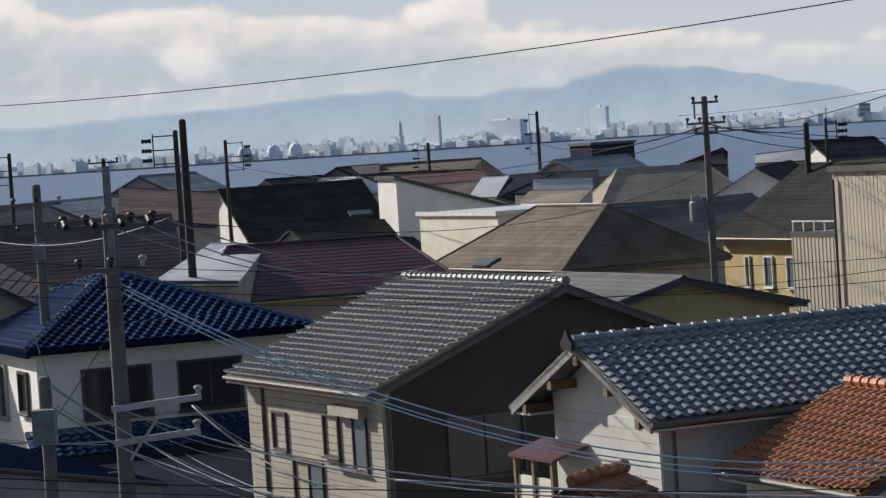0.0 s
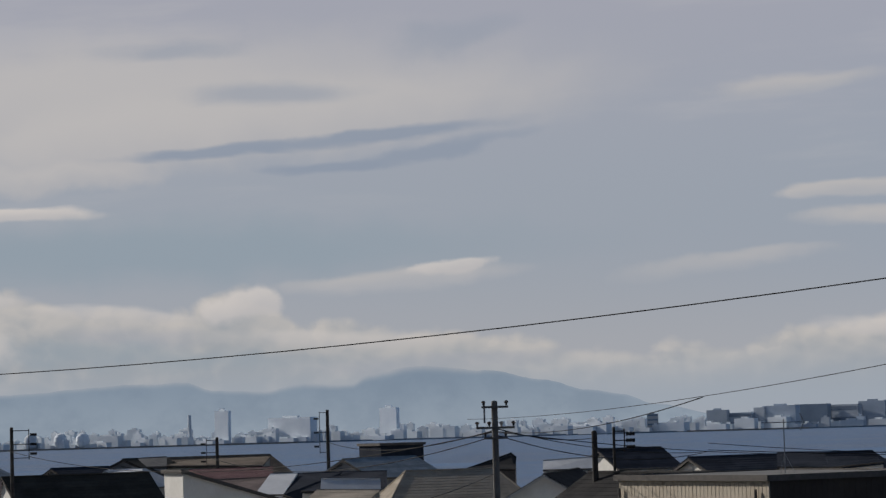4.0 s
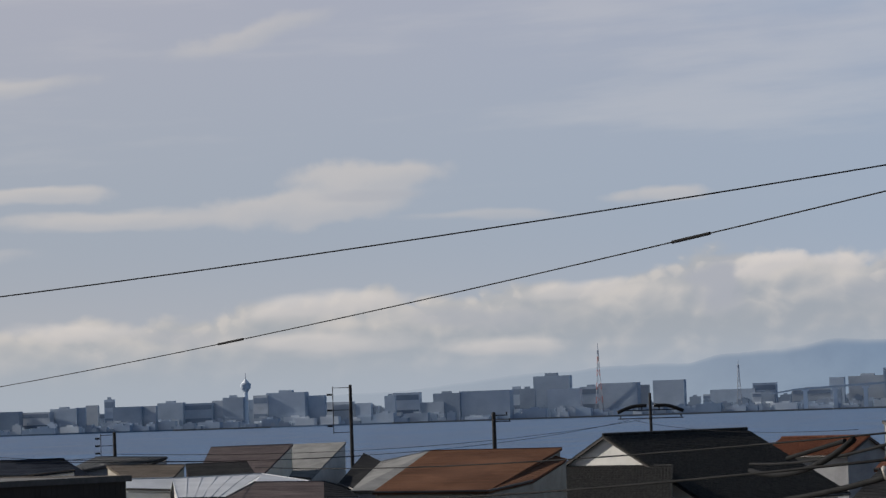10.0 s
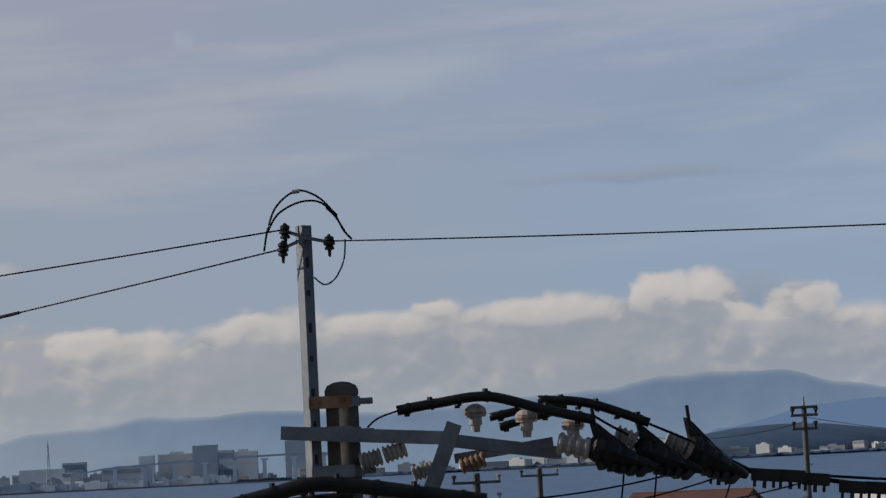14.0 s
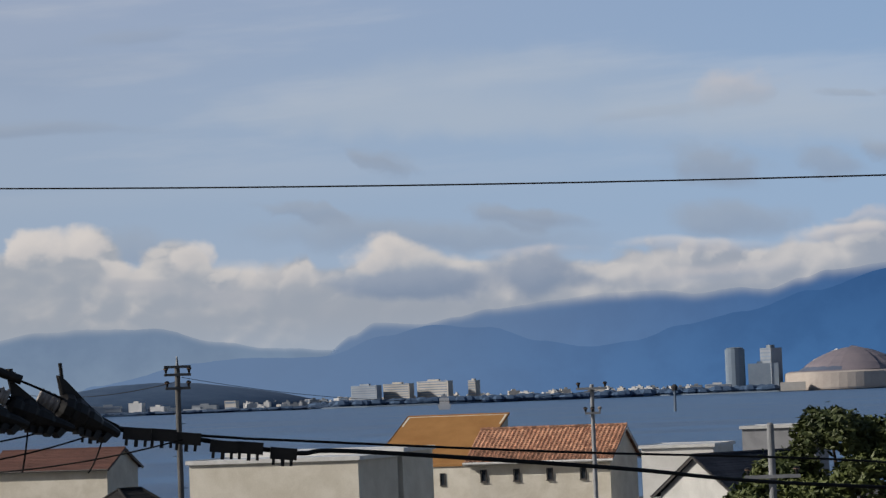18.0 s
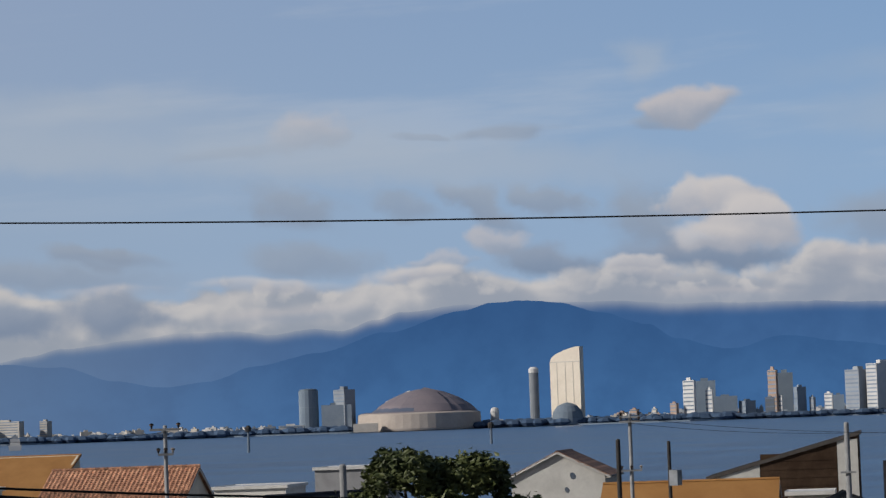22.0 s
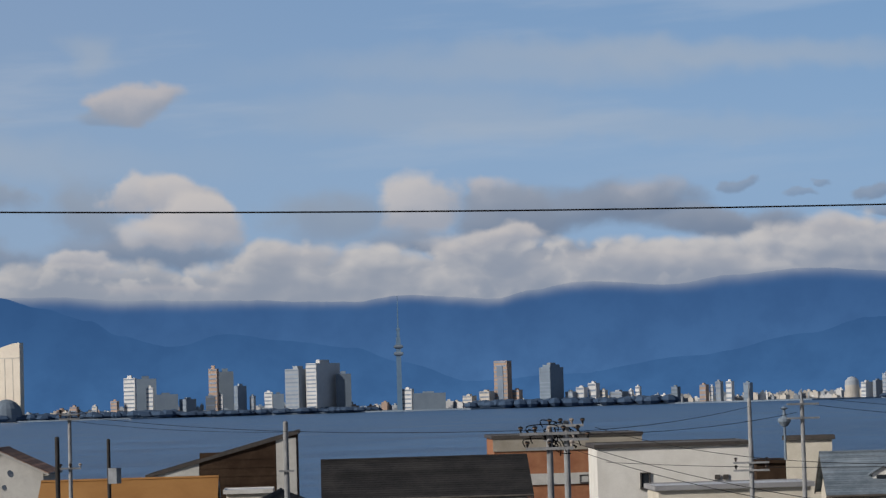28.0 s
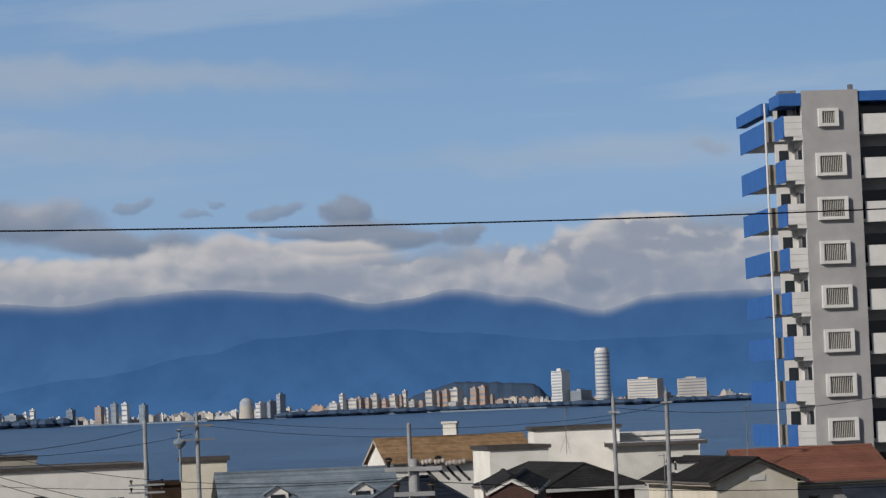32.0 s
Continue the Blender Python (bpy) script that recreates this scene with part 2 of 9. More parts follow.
puff(66.19, 3.73, 1.25, 0.52, -0.07, 0.6, WISP, 0.8)
puff(74.77, 4.30, 0.27, 0.15, 0.08, 0.6, GLOOM, 0.5)
puff(76.47, 4.27, 0.15, 0.08, 0.07, 0.5, GLOOM, 0.5)
puff(75.84, 4.05, 0.36, 0.09, 0.01, 0.5, GLOOM, 0.5)
puff(77.66, 4.10, 0.41, 0.14, 0.07, 0.7, GLOOM, 0.5)
puff(79.17, 3.97, 0.41, 0.25, 0.32, 0.9, GLOOM, 0.5)
puff(79.00, 4.04, 0.35, 0.30, 0.04, 0.9, GLOOM, 0.5)
puff(79.04, 3.59, 1.11, 0.25, 0.01, 0.95, GLOOM, 0.5)
puff(79.91, 3.44, 1.28, 0.23, 0.00, 0.95, GLOOM, 0.5)
puff(81.47, 3.42, 0.29, 0.23, 0.07, 0.85, GLOOM, 0.5)
puff(77.88, 3.58, 0.53, 0.12, -0.15, 0.6, GLOOM, 0.5)
puff(72.31, 3.91, 1.09, 0.37, -0.03, 0.8, GLOOM, 0.6)
puff(74.49, 3.54, 1.21, 0.32, -0.10, 0.85, GLOOM, 0.6)
puff(83.72, 3.29, 0.38, 0.30, 0.04, 0.9, HEAP, 0.5)
puff(84.93, 3.54, 0.93, 0.19, -0.01, 0.95, HEAP, 0.4)
puff(85.72, 3.12, 1.51, 0.52, -0.04, 0.85, WISP, 0.6)
puff(86.90, 3.45, 1.27, 0.39, -0.02, 0.7, WISP, 0.7)
puff(86.62, 5.04, 0.23, 0.15, -0.04, 0.5, WISP, 0.8)
# long faint bands in the clear blue
puff(74.94, 6.99, 5.20, 0.35, -0.05, 0.35, PALE, 0.9)
puff(71.13, 6.90, 5.84, 0.46, -0.01, 0.4, PALE, 0.9)
puff(73.19, 5.54, 4.41, 0.35, -0.03, 0.3, PALE, 0.9)
puff(67.98, 6.00, 3.47, 0.52, -0.00, 0.35, PALE, 0.9)
puff(84.16, 5.04, 4.09, 0.35, 0.01, 0.35, PALE, 0.9)
puff(54.91, 5.69, 5.81, 0.69, -0.12, 0.35, PALE, 0.9)
# the bank of heaped cloud that lies along the hills: heading and height of its crest
CREST_LEFT = [(-30, 3.2), (-8.7, 3.45), (-8.0, 3.05), (-7.5, 2.86), (-6.4, 3.0), (-5.2, 3.05), (-4.4, 2.93), (-3.2, 2.8), (-2.5, 2.63), (-0.6, 2.56), (-0.1, 2.77), (0.46, 2.98), (0.95, 2.73), (1.5, 2.24), (4.0, 2.02), (6.4, 1.7), (7.5, 1.55), (10.5, 1.5), (12.0, 1.85), (13.5, 1.97), (15.7, 2.06), (16.8, 2.2), (17.4, 2.42), (19.3, 2.5), (20.0, 2.62), (20.5, 2.36), (22.5, 2.45), (24.4, 2.85), (24.8, 2.72), (26.7, 3.17), (28.6, 2.95), (29.3, 3.02)]
CREST_MID = [(29.3, 3.02), (30.0, 2.8), (30.9, 3.2), (31.9, 3.34), (32.8, 3.13), (34.7, 3.19), (35.4, 3.45), (35.8, 3.08), (37.5, 3.33), (38.4, 3.3), (39.1, 3.08), (39.9, 3.66), (40.1, 3.42), (40.6, 3.72), (41.2, 3.6), (41.8, 3.03), (42.7, 3.3), (43.2, 3.34), (43.5, 2.86), (44.5, 2.8), (45.4, 3.05), (45.6, 2.7), (46.6, 2.9), (47.2, 3.35), (47.6, 3.2), (49.1, 2.84), (51.6, 2.74), (52.1, 2.97), (53.2, 2.96), (54.9, 2.68), (55.3, 2.94), (57.0, 3.2)]
CREST_RIGHT = [(57.0, 3.2), (58.2, 2.88), (59.3, 2.8), (60.8, 3.2), (62.0, 2.98), (63.6, 2.76), (64.4, 3.02), (64.7, 3.36), (65.1, 3.4), (65.6, 3.22), (67.3, 3.3), (67.9, 3.14), (69.1, 3.2), (69.5, 3.54), (70.0, 3.56), (70.5, 3.32), (71.6, 3.19), (73.7, 3.14), (74.9, 3.27), (76.1, 3.47), (77.2, 3.47), (78.0, 3.28), (79.3, 3.33), (80.9, 3.03), (82.1, 3.25), (83.0, 3.0), (83.5, 3.42), (84.8, 3.69), (85.7, 3.47), (87.0, 3.4), (95.0, 3.3), (130.0, 3.3)]


def crest_line(points):
    a, b = points[0][0], points[-1][0]
    return w.ramp(w.math("DIVIDE", w.math("SUBTRACT", head, a), b - a), [((h - a) / (b - a), e / 9.0) for h, e in points])


left, mid, right = crest_line(CREST_LEFT), crest_line(CREST_MID), crest_line(CREST_RIGHT)
past_mid, past_left = w.math("GREATER_THAN", head, 57.0), w.math("GREATER_THAN", head, 29.3)
crest = w.math("MULTIPLY_ADD", past_left, w.math("SUBTRACT", mid, left), left)
crest = w.math("MULTIPLY_ADD", past_mid, w.math("SUBTRACT", right, crest), crest)
crest = w.math("MULTIPLY", crest, 9.0)
heap = w.cloud(w.math("MULTIPLY", head, 0.9), w.math("MULTIPLY", high, 1.25))
heap_lit = w.cloud(w.math("MULTIPLY", w.math("SUBTRACT", head, 0.20), 0.9), w.math("MULTIPLY", w.math("ADD", high, 0.2), 1.25))
inside = w.math("ADD", w.math("SUBTRACT", crest, high), w.math("MULTIPLY", w.math("SUBTRACT", heap, 0.70), 0.8))
thick = w.math("MULTIPLY", w.step(inside, -0.13, 0.17), w.step(high, -1.0, 0.6))
light = w.step(w.math("ADD", w.math("MULTIPLY", w.math("SUBTRACT", heap, heap_lit), 1.3), w.math("MULTIPLY", w.step(inside, 1.3, 0.05), 0.55)), -0.2, 0.8)
bank_lit = w.mix(side, (0.54, 0.51, 0.485), (0.57, 0.555, 0.56))
bank_dark = w.mix(side, (0.335, 0.36, 0.39), (0.275, 0.315, 0.40))
gloom = w.noise2(w.vec(w.math("MULTIPLY", head, 0.30), w.math("MULTIPLY", high, 0.75)), 1.0, 3.0, 0.5)
light = w.math("MULTIPLY", light, w.step(gloom, 0.40, 0.62, w.step(head, 0.0, 45.0, 0.75, 0.12), 1.0))
rim = w.math("MULTIPLY", w.step(inside, 0.95, 0.12), w.step(w.math("SUBTRACT", heap, heap_lit), -0.10, 0.16, 0.0, 0.9))
light = w.math("MAXIMUM", light, rim)
bank = w.mix(light, bank_dark, bank_lit)
bank = w.mix(w.step(high, 1.9, 0.4), bank, w.mix(side, (0.35, 0.39, 0.445), (0.31, 0.39, 0.51)))
base = w.mix(w.math("MULTIPLY", thick, 0.97), base, bank)
# heads that catch the sun and hollows in the bank
puff(-6.89, 2.20, 1.14, 0.35, -0.09, 0.6, SHADE, 0.8)
puff(-1.79, 2.10, 1.40, 0.23, -0.06, 0.5, SHADE, 0.8)
puff(-3.75, 1.81, 5.44, 0.30, -0.06, 0.45, GAP, 0.9)
puff(-5.71, 2.88, 1.62, 0.19, -0.01, 0.7, BRIGHT, 0.7)
puff(-2.07, 2.54, 1.69, 0.14, -0.07, 0.5, BRIGHT, 0.8)
puff(0.45, 2.65, 0.53, 0.37, -0.01, 0.85, BRIGHT, 0.5)
puff(-8.36, 3.20, 0.34, 0.42, -0.12, 0.8, BRIGHT, 0.6)
puff(-4.88, 1.93, 0.75, 0.42, 0.00, 0.7, BRIGHT, 0.7)
puff(2.35, 1.91, 2.27, 0.19, -0.04, 0.45, BRIGHT, 0.8)
puff(4.59, 1.39, 2.91, 0.16, 0.03, 0.4, SHADE, 0.8)
puff(13.55, 1.88, 1.27, 0.23, 0.00, 0.6, BRIGHT, 0.7)
puff(18.57, 2.31, 1.64, 0.25, 0.05, 0.65, BRIGHT, 0.7)
puff(18.43, 1.53, 1.98, 0.21, -0.01, 0.6, BRIGHT, 0.8)
puff(22.39, 1.36, 1.05, 0.21, -0.03, 0.6, BRIGHT, 0.8)
puff(21.77, 1.94, 1.57, 0.23, -0.07, 0.45, SHADE, 0.8)
puff(15.63, 1.71, 0.81, 0.19, -0.07, 0.35, SHADE, 0.8)
puff(23.83, 2.46, 1.05, 0.21, 0.10, 0.55, BRIGHT, 0.7)
puff(26.83, 2.44, 0.57, 0.56, -0.14, 0.85, SHADE, 0.6)
puff(27.93, 2.76, 0.62, 0.30, 0.01, 0.9, BRIGHT, 0.6)
puff(28.01, 2.88, 0.58, 0.23, -0.04, 0.8, BRIGHT, 0.6)
puff(29.46, 2.83, 0.52, 0.21, -0.09, 0.7, BRIGHT, 0.6)
puff(31.23, 3.04, 0.76, 0.25, 0.15, 0.8, BRIGHT, 0.6)
puff(34.09, 2.96, 1.05, 0.25, 0.01, 0.7, BRIGHT, 0.6)
puff(35.33, 3.29, 0.40, 0.21, -0.11, 0.8, BRIGHT, 0.5)
puff(37.58, 3.06, 1.39, 0.28, 0.02, 0.8, BRIGHT, 0.6)
puff(26.84, 2.60, 0.46, 0.35, -0.03, 0.7, SHADE, 0.6)
puff(30.78, 2.22, 1.51, 0.28, -0.04, 0.4, SHADE, 0.8)
puff(37.19, 2.12, 1.39, 0.32, -0.08, 0.5, SHADE, 0.8)
puff(39.86, 3.33, 0.41, 0.35, 0.23, 0.85, BRIGHT, 0.5)
puff(40.84, 3.43, 0.57, 0.32, 0.00, 0.85, BRIGHT, 0.5)
puff(39.75, 3.27, 0.35, 0.30, 0.13, 0.85, BRIGHT, 0.5)
puff(40.75, 3.37, 0.41, 0.28, 0.02, 0.85, BRIGHT, 0.5)
puff(41.48, 2.87, 0.34, 0.21, -0.30, 0.6, BRIGHT, 0.6)
puff(43.02, 3.05, 0.30, 0.28, -0.05, 0.8, BRIGHT, 0.6)
puff(41.99, 2.49, 0.88, 0.21, -0.01, 0.6, SHADE, 0.7)
puff(44.63, 2.59, 1.16, 0.30, -0.07, 0.5, BRIGHT, 0.8)
puff(47.11, 3.08, 0.35, 0.25, -0.06, 0.75, BRIGHT, 0.6)
puff(47.58, 2.42, 1.68, 0.39, -0.09, 0.75, WISP, 0.7)
puff(38.77, 2.32, 0.70, 0.21, -0.04, 0.5, SHADE, 0.8)
puff(43.97, 2.19, 0.75, 0.21, -0.05, 0.5, SHADE, 0.8)
puff(50.23, 2.45, 0.96, 0.35, -0.11, 0.7, WISP, 0.7)
puff(50.25, 2.85, 0.96, 0.19, 0.00, 0.5, SMALL, 0.7)
puff(47.77, 2.34, 1.44, 0.37, -0.05, 0.8, GLOOM, 0.6)
puff(50.25, 2.41, 0.93, 0.44, -0.06, 0.75, GLOOM, 0.6)
puff(46.80, 2.89, 0.45, 0.23, -0.09, 0.6, BRIGHT, 0.7)
puff(53.69, 2.28, 1.46, 0.21, 0.05, 0.45, SMALL, 0.8)
puff(53.53, 2.91, 1.40, 0.16, -0.06, 0.6, HEAP, 0.7)
puff(56.28, 3.04, 0.88, 0.21, 0.05, 0.8, HEAP, 0.6)
puff(61.33, 2.94, 0.57, 0.19, -0.09, 0.7, HEAP, 0.6)
puff(60.92, 3.12, 0.47, 0.21, -0.03, 0.8, HEAP, 0.6)
puff(69.25, 3.29, 0.98, 0.28, 0.02, 0.8, HEAP, 0.6)
puff(65.59, 3.09, 0.93, 0.23, -0.04, 0.6, HEAP, 0.7)
puff(63.00, 2.40, 1.40, 0.16, -0.06, 0.4, SMALL, 0.8)
puff(70.06, 3.44, 0.50, 0.25, 0.04, 0.85, HEAP, 0.6)
puff(72.77, 2.83, 2.11, 0.23, -0.02, 0.45, HEAP, 0.8)
puff(76.40, 3.28, 0.82, 0.21, 0.04, 0.75, HEAP, 0.6)
puff(79.19, 3.12, 1.04, 0.16, -0.03, 0.85, HEAP, 0.6)
puff(81.16, 2.94, 0.93, 0.32, 0.03, 0.6, GLOOM, 0.8)
puff(77.21, 2.87, 1.16, 0.23, -0.01, 0.4, GLOOM, 0.9)
puff(76.45, 3.40, 0.75, 0.23, 0.00, 0.7, HEAP, 0.7)
puff(78.84, 3.29, 1.17, 0.14, -0.04, 0.9, HEAP, 0.6)
puff(83.15, 2.71, 0.46, 0.25, -0.17, 0.7, HEAP, 0.6)
puff(83.78, 2.54, 0.28, 0.28, -0.54, 0.6, GLOOM, 0.7)
bg = w.add("ShaderNodeBackground")
w.put(bg.inputs[0], base)
bg.inputs[1].default_value = 1.0
w.tree.links.new(bg.outputs[0], w.add("ShaderNodeOutputWorld").inputs[0])
world.cycles.sampling_method = "MANUAL"
world.cycles.sample_map_resolution = 256

# ---- materials ----


def surf(name, dark, lit, scale=3.0, rough=0.7, bump=0.15, fine=40.0, metal=0.0, vary=0.12, spec=0.4, flat=(1, 1, 1)):
    """A weathered surface: two colours mixed by a coarse and a fine noise, a little different on every piece."""
    m = bpy.data.materials.new(name)
    m.use_nodes = True
    n = Nodes(m.node_tree)
    place = n.add("ShaderNodeMapping")
    n.put(place.inputs[0], n.add("ShaderNodeTexCoord").outputs["Object"])
    place.inputs["Scale"].default_value = flat
    info = n.add("ShaderNodeObjectInfo").outputs["Random"]
    big = n.noise(place.outputs[0], scale, 5.0, 0.6, 0.3)
    small = n.noise(place.outputs[0], fine, 4.0, 0.6)
    f = n.math("ADD", n.math("MULTIPLY", big, 0.7), n.math("MULTIPLY", small, 0.3))
    col = n.mix(n.step(f, 0.3, 0.7), dark, lit)
    gain = n.math("ADD", n.math("MULTIPLY", n.math("SUBTRACT", info, 0.5), 2 * vary), 1.0)
    col = n.mix(1.0, col, n.vec(gain, gain, gain), "MULTIPLY")
    b = n.add("ShaderNodeBsdfPrincipled")
    n.put(b.inputs["Base Color"], col)
    n.put(b.inputs["Roughness"], n.math("ADD", rough, n.math("MULTIPLY", n.math("SUBTRACT", small, 0.5), 0.25), 0.0, True))
    b.inputs["Metallic"].default_value = metal
    b.inputs["Specular IOR Level"].default_value = spec
    if bump:
        bm_ = n.add("ShaderNodeBump")
        bm_.inputs["Strength"].default_value, bm_.inputs["Distance"].default_value = bump, 0.02
        n.put(bm_.inputs["Height"], f)
        n.put(b.inputs["Normal"], bm_.outputs[0])
    n.tree.links.new(b.outputs[0], n.add("ShaderNodeOutputMaterial").inputs[0])
    return m


def distance(name, low, top, height, grain, cap, far_haze=None):
    """A far hill as a plain glowing backdrop: haze painted into its pale blue, woods as a faint mottle."""
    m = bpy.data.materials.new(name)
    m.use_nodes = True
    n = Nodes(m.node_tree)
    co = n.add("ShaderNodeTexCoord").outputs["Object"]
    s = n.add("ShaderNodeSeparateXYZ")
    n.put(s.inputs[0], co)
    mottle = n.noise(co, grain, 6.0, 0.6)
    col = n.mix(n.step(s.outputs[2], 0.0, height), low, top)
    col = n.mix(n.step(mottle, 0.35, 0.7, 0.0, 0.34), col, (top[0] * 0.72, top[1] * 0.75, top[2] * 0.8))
    # thicker haze painted in towards the left
    if far_haze:
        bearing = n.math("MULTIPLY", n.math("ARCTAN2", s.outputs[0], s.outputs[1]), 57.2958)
        col = n.mix(n.step(bearing, far_haze[1], far_haze[2], 0.8, 0.0), col, far_haze[0])
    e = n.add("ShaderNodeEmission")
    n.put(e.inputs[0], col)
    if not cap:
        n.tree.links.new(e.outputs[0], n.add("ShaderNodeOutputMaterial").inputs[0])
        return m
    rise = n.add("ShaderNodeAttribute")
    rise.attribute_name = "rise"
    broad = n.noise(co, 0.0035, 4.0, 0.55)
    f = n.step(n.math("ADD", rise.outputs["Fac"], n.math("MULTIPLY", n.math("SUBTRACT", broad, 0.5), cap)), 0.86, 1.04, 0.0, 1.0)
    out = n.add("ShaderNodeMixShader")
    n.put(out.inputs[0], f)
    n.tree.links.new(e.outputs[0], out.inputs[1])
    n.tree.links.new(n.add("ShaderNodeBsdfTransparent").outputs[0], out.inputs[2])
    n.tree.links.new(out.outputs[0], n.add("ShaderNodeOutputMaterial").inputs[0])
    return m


def glassy(name, tint, rough=0.08):
    m = bpy.data.materials.new(name)
    m.use_nodes = True
    n = Nodes(m.node_tree)
    b = n.add("ShaderNodeBsdfPrincipled")
    b.inputs["Base Color"].default_value = (*tint, 1)
    b.inputs["Roughness"].default_value = rough
    b.inputs["Specular IOR Level"].default_value = 0.3
    n.tree.links.new(b.outputs[0], n.add("ShaderNodeOutputMaterial").inputs[0])
    return m


def sea_water():
    m = bpy.data.materials.new("sea_water")
    m.use_nodes = True
    n = Nodes(m.node_tree)
    co = n.add("ShaderNodeTexCoord").outputs["Object"]
    place = n.add("ShaderNodeMapping")
    n.put(place.inputs[0], co)
    place.inputs["Rotation"].default_value = (0, 0, radians(35))
    place.inputs["Scale"].default_value = (0.05, 0.28, 1)
    wave = n.noise(place.outputs[0], 1.0, 8.0, 0.62, 0.4)
    patch = n.noise(co, 0.011, 9.0, 0.68, 0.4)
    b = n.add("ShaderNodeBsdfPrincipled")
    n.put(b.inputs["Base Color"], n.mix(n.step(patch, 0.38, 0.62), (0.030, 0.070, 0.150), (0.095, 0.178, 0.315)))
    n.put(b.inputs["Roughness"], n.step(patch, 0.3, 0.7, 0.28, 0.42))
    b.inputs["IOR"].default_value = 1.33
    bump = n.add("ShaderNodeBump")
    bump.inputs["Strength"].default_value, bump.inputs["Distance"].default_value = 0.55, 1.2
    n.put(bump.inputs["Height"], wave)
    n.put(b.inputs["Normal"], bump.outputs[0])
    n.tree.links.new(b.outputs[0], n.add("ShaderNodeOutputMaterial").inputs[0])
    return m


WATER = sea_water()
EARTH = surf("earth_and_asphalt", (0.05, 0.05, 0.048), (0.10, 0.095, 0.085), 0.15, 0.95, 0.2, 6.0)
# bluish land: the haze of distance is put into its colour
SHORE_LAND = surf("hazed_shore_land", (0.16, 0.21, 0.27), (0.22, 0.27, 0.33), 0.02, 0.95, 0.0, 0.3)
CONCRETE = surf("weathered_concrete", (0.17, 0.155, 0.14), (0.30, 0.28, 0.26), 2.0, 0.9, 0.25, 30.0)
SHAFT = surf("brown_stained_concrete", (0.075, 0.062, 0.05), (0.17, 0.15, 0.13), 3.0, 0.95, 0.4, 30.0)
POLE_PALE = surf("pale_pole_concrete", (0.19, 0.195, 0.205), (0.31, 0.315, 0.325), 2.0, 0.9, 0.25, 30.0)
POLE_GREY = surf("grey_pole_concrete", (0.075, 0.072, 0.07), (0.15, 0.145, 0.14), 2.0, 0.9, 0.25, 30.0)
DARK_POLE = surf("tarred_pole", (0.018, 0.016, 0.015), (0.045, 0.04, 0.038), 3.0, 0.8, 0.2, 30.0)
STEEL = surf("galvanised_steel", (0.13, 0.14, 0.155), (0.23, 0.245, 0.27), 4.0, 0.6, 0.1, 50.0, 0.2)
RUST = surf("rusted_steel", (0.16, 0.07, 0.03), (0.36, 0.24, 0.15), 9.0, 0.85, 0.2, 60.0)
CABLE = surf("black_cable_sheath", (0.007, 0.007, 0.0075), (0.016, 0.016, 0.017), 3.0, 0.8, 0.0, 20.0, 0, 0.12, 0.12)
GREY_CABLE = surf("grey_cable", (0.24, 0.25, 0.265), (0.34, 0.35, 0.365), 3.0, 0.8, 0.0, 20.0, 0, 0.12, 0.2)
BLUE_CABLE = surf("bluish_cable_sheath", (0.28, 0.44, 0.58), (0.42, 0.60, 0.74), 3.0, 0.35, 0.0, 20.0)
RUBBER = surf("black_sleeve", (0.006, 0.0055, 0.0055), (0.016, 0.0145, 0.014), 5.0, 0.42, 0.1, 30.0, 0, 0.12, 0.3)
CERAMIC = surf("glazed_porcelain", (0.28, 0.25, 0.225), (0.41, 0.37, 0.34), 8.0, 0.25, 0.0, 30.0)
BROWN_CERAMIC = surf("brown_glazed_porcelain", (0.16, 0.10, 0.075), (0.26, 0.17, 0.125), 8.0, 0.25, 0.0, 30.0)
INK = glassy("window_glass", (0.025, 0.03, 0.038))
SKY_GLASS = glassy("pale_window_glass", (0.10, 0.13, 0.15))
ALU = surf("aluminium_frame", (0.28, 0.28, 0.29), (0.40, 0.40, 0.41), 4.0, 0.4, 0.0, 40.0, 0.3)
DARK_FRAME = surf("bronze_frame", (0.045, 0.04, 0.036), (0.08, 0.07, 0.065), 4.0, 0.5, 0.0, 40.0)
WHITE = surf("white_render", (0.62, 0.60, 0.56), (0.76, 0.74, 0.70), 0.8, 0.9, 0.15, 14.0, 0, 0.04)
CREAM = surf("cream_render", (0.52, 0.475, 0.39), (0.66, 0.615, 0.53), 0.8, 0.9, 0.15, 14.0, 0, 0.05)
PALE_WALL = surf("pale_grey_render", (0.42, 0.41, 0.39), (0.56, 0.55, 0.52), 0.8, 0.9, 0.15, 14.0, 0, 0.05)
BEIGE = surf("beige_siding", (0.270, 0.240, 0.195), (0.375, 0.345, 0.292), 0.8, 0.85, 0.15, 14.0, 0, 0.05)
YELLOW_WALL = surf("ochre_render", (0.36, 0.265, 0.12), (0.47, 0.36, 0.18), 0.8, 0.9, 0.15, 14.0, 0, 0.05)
# taupe darkened further: shade is put into this base colour
SHADED_TAUPE = surf("shaded_taupe_siding", (0.042, 0.035, 0.031), (0.064, 0.054, 0.048), 0.8, 0.9, 0.15, 14.0, 0, 0.05, 0.2)
GREY_WALL = surf("grey_render", (0.22, 0.22, 0.23), (0.32, 0.32, 0.33), 0.8, 0.9, 0.15, 14.0, 0, 0.05)
BROWN_WALL = surf("dark_brown_boards", (0.033, 0.0192, 0.012), (0.066, 0.042, 0.027), 1.2, 0.9, 0.2, 20.0, 0, 0.1, 0.15)
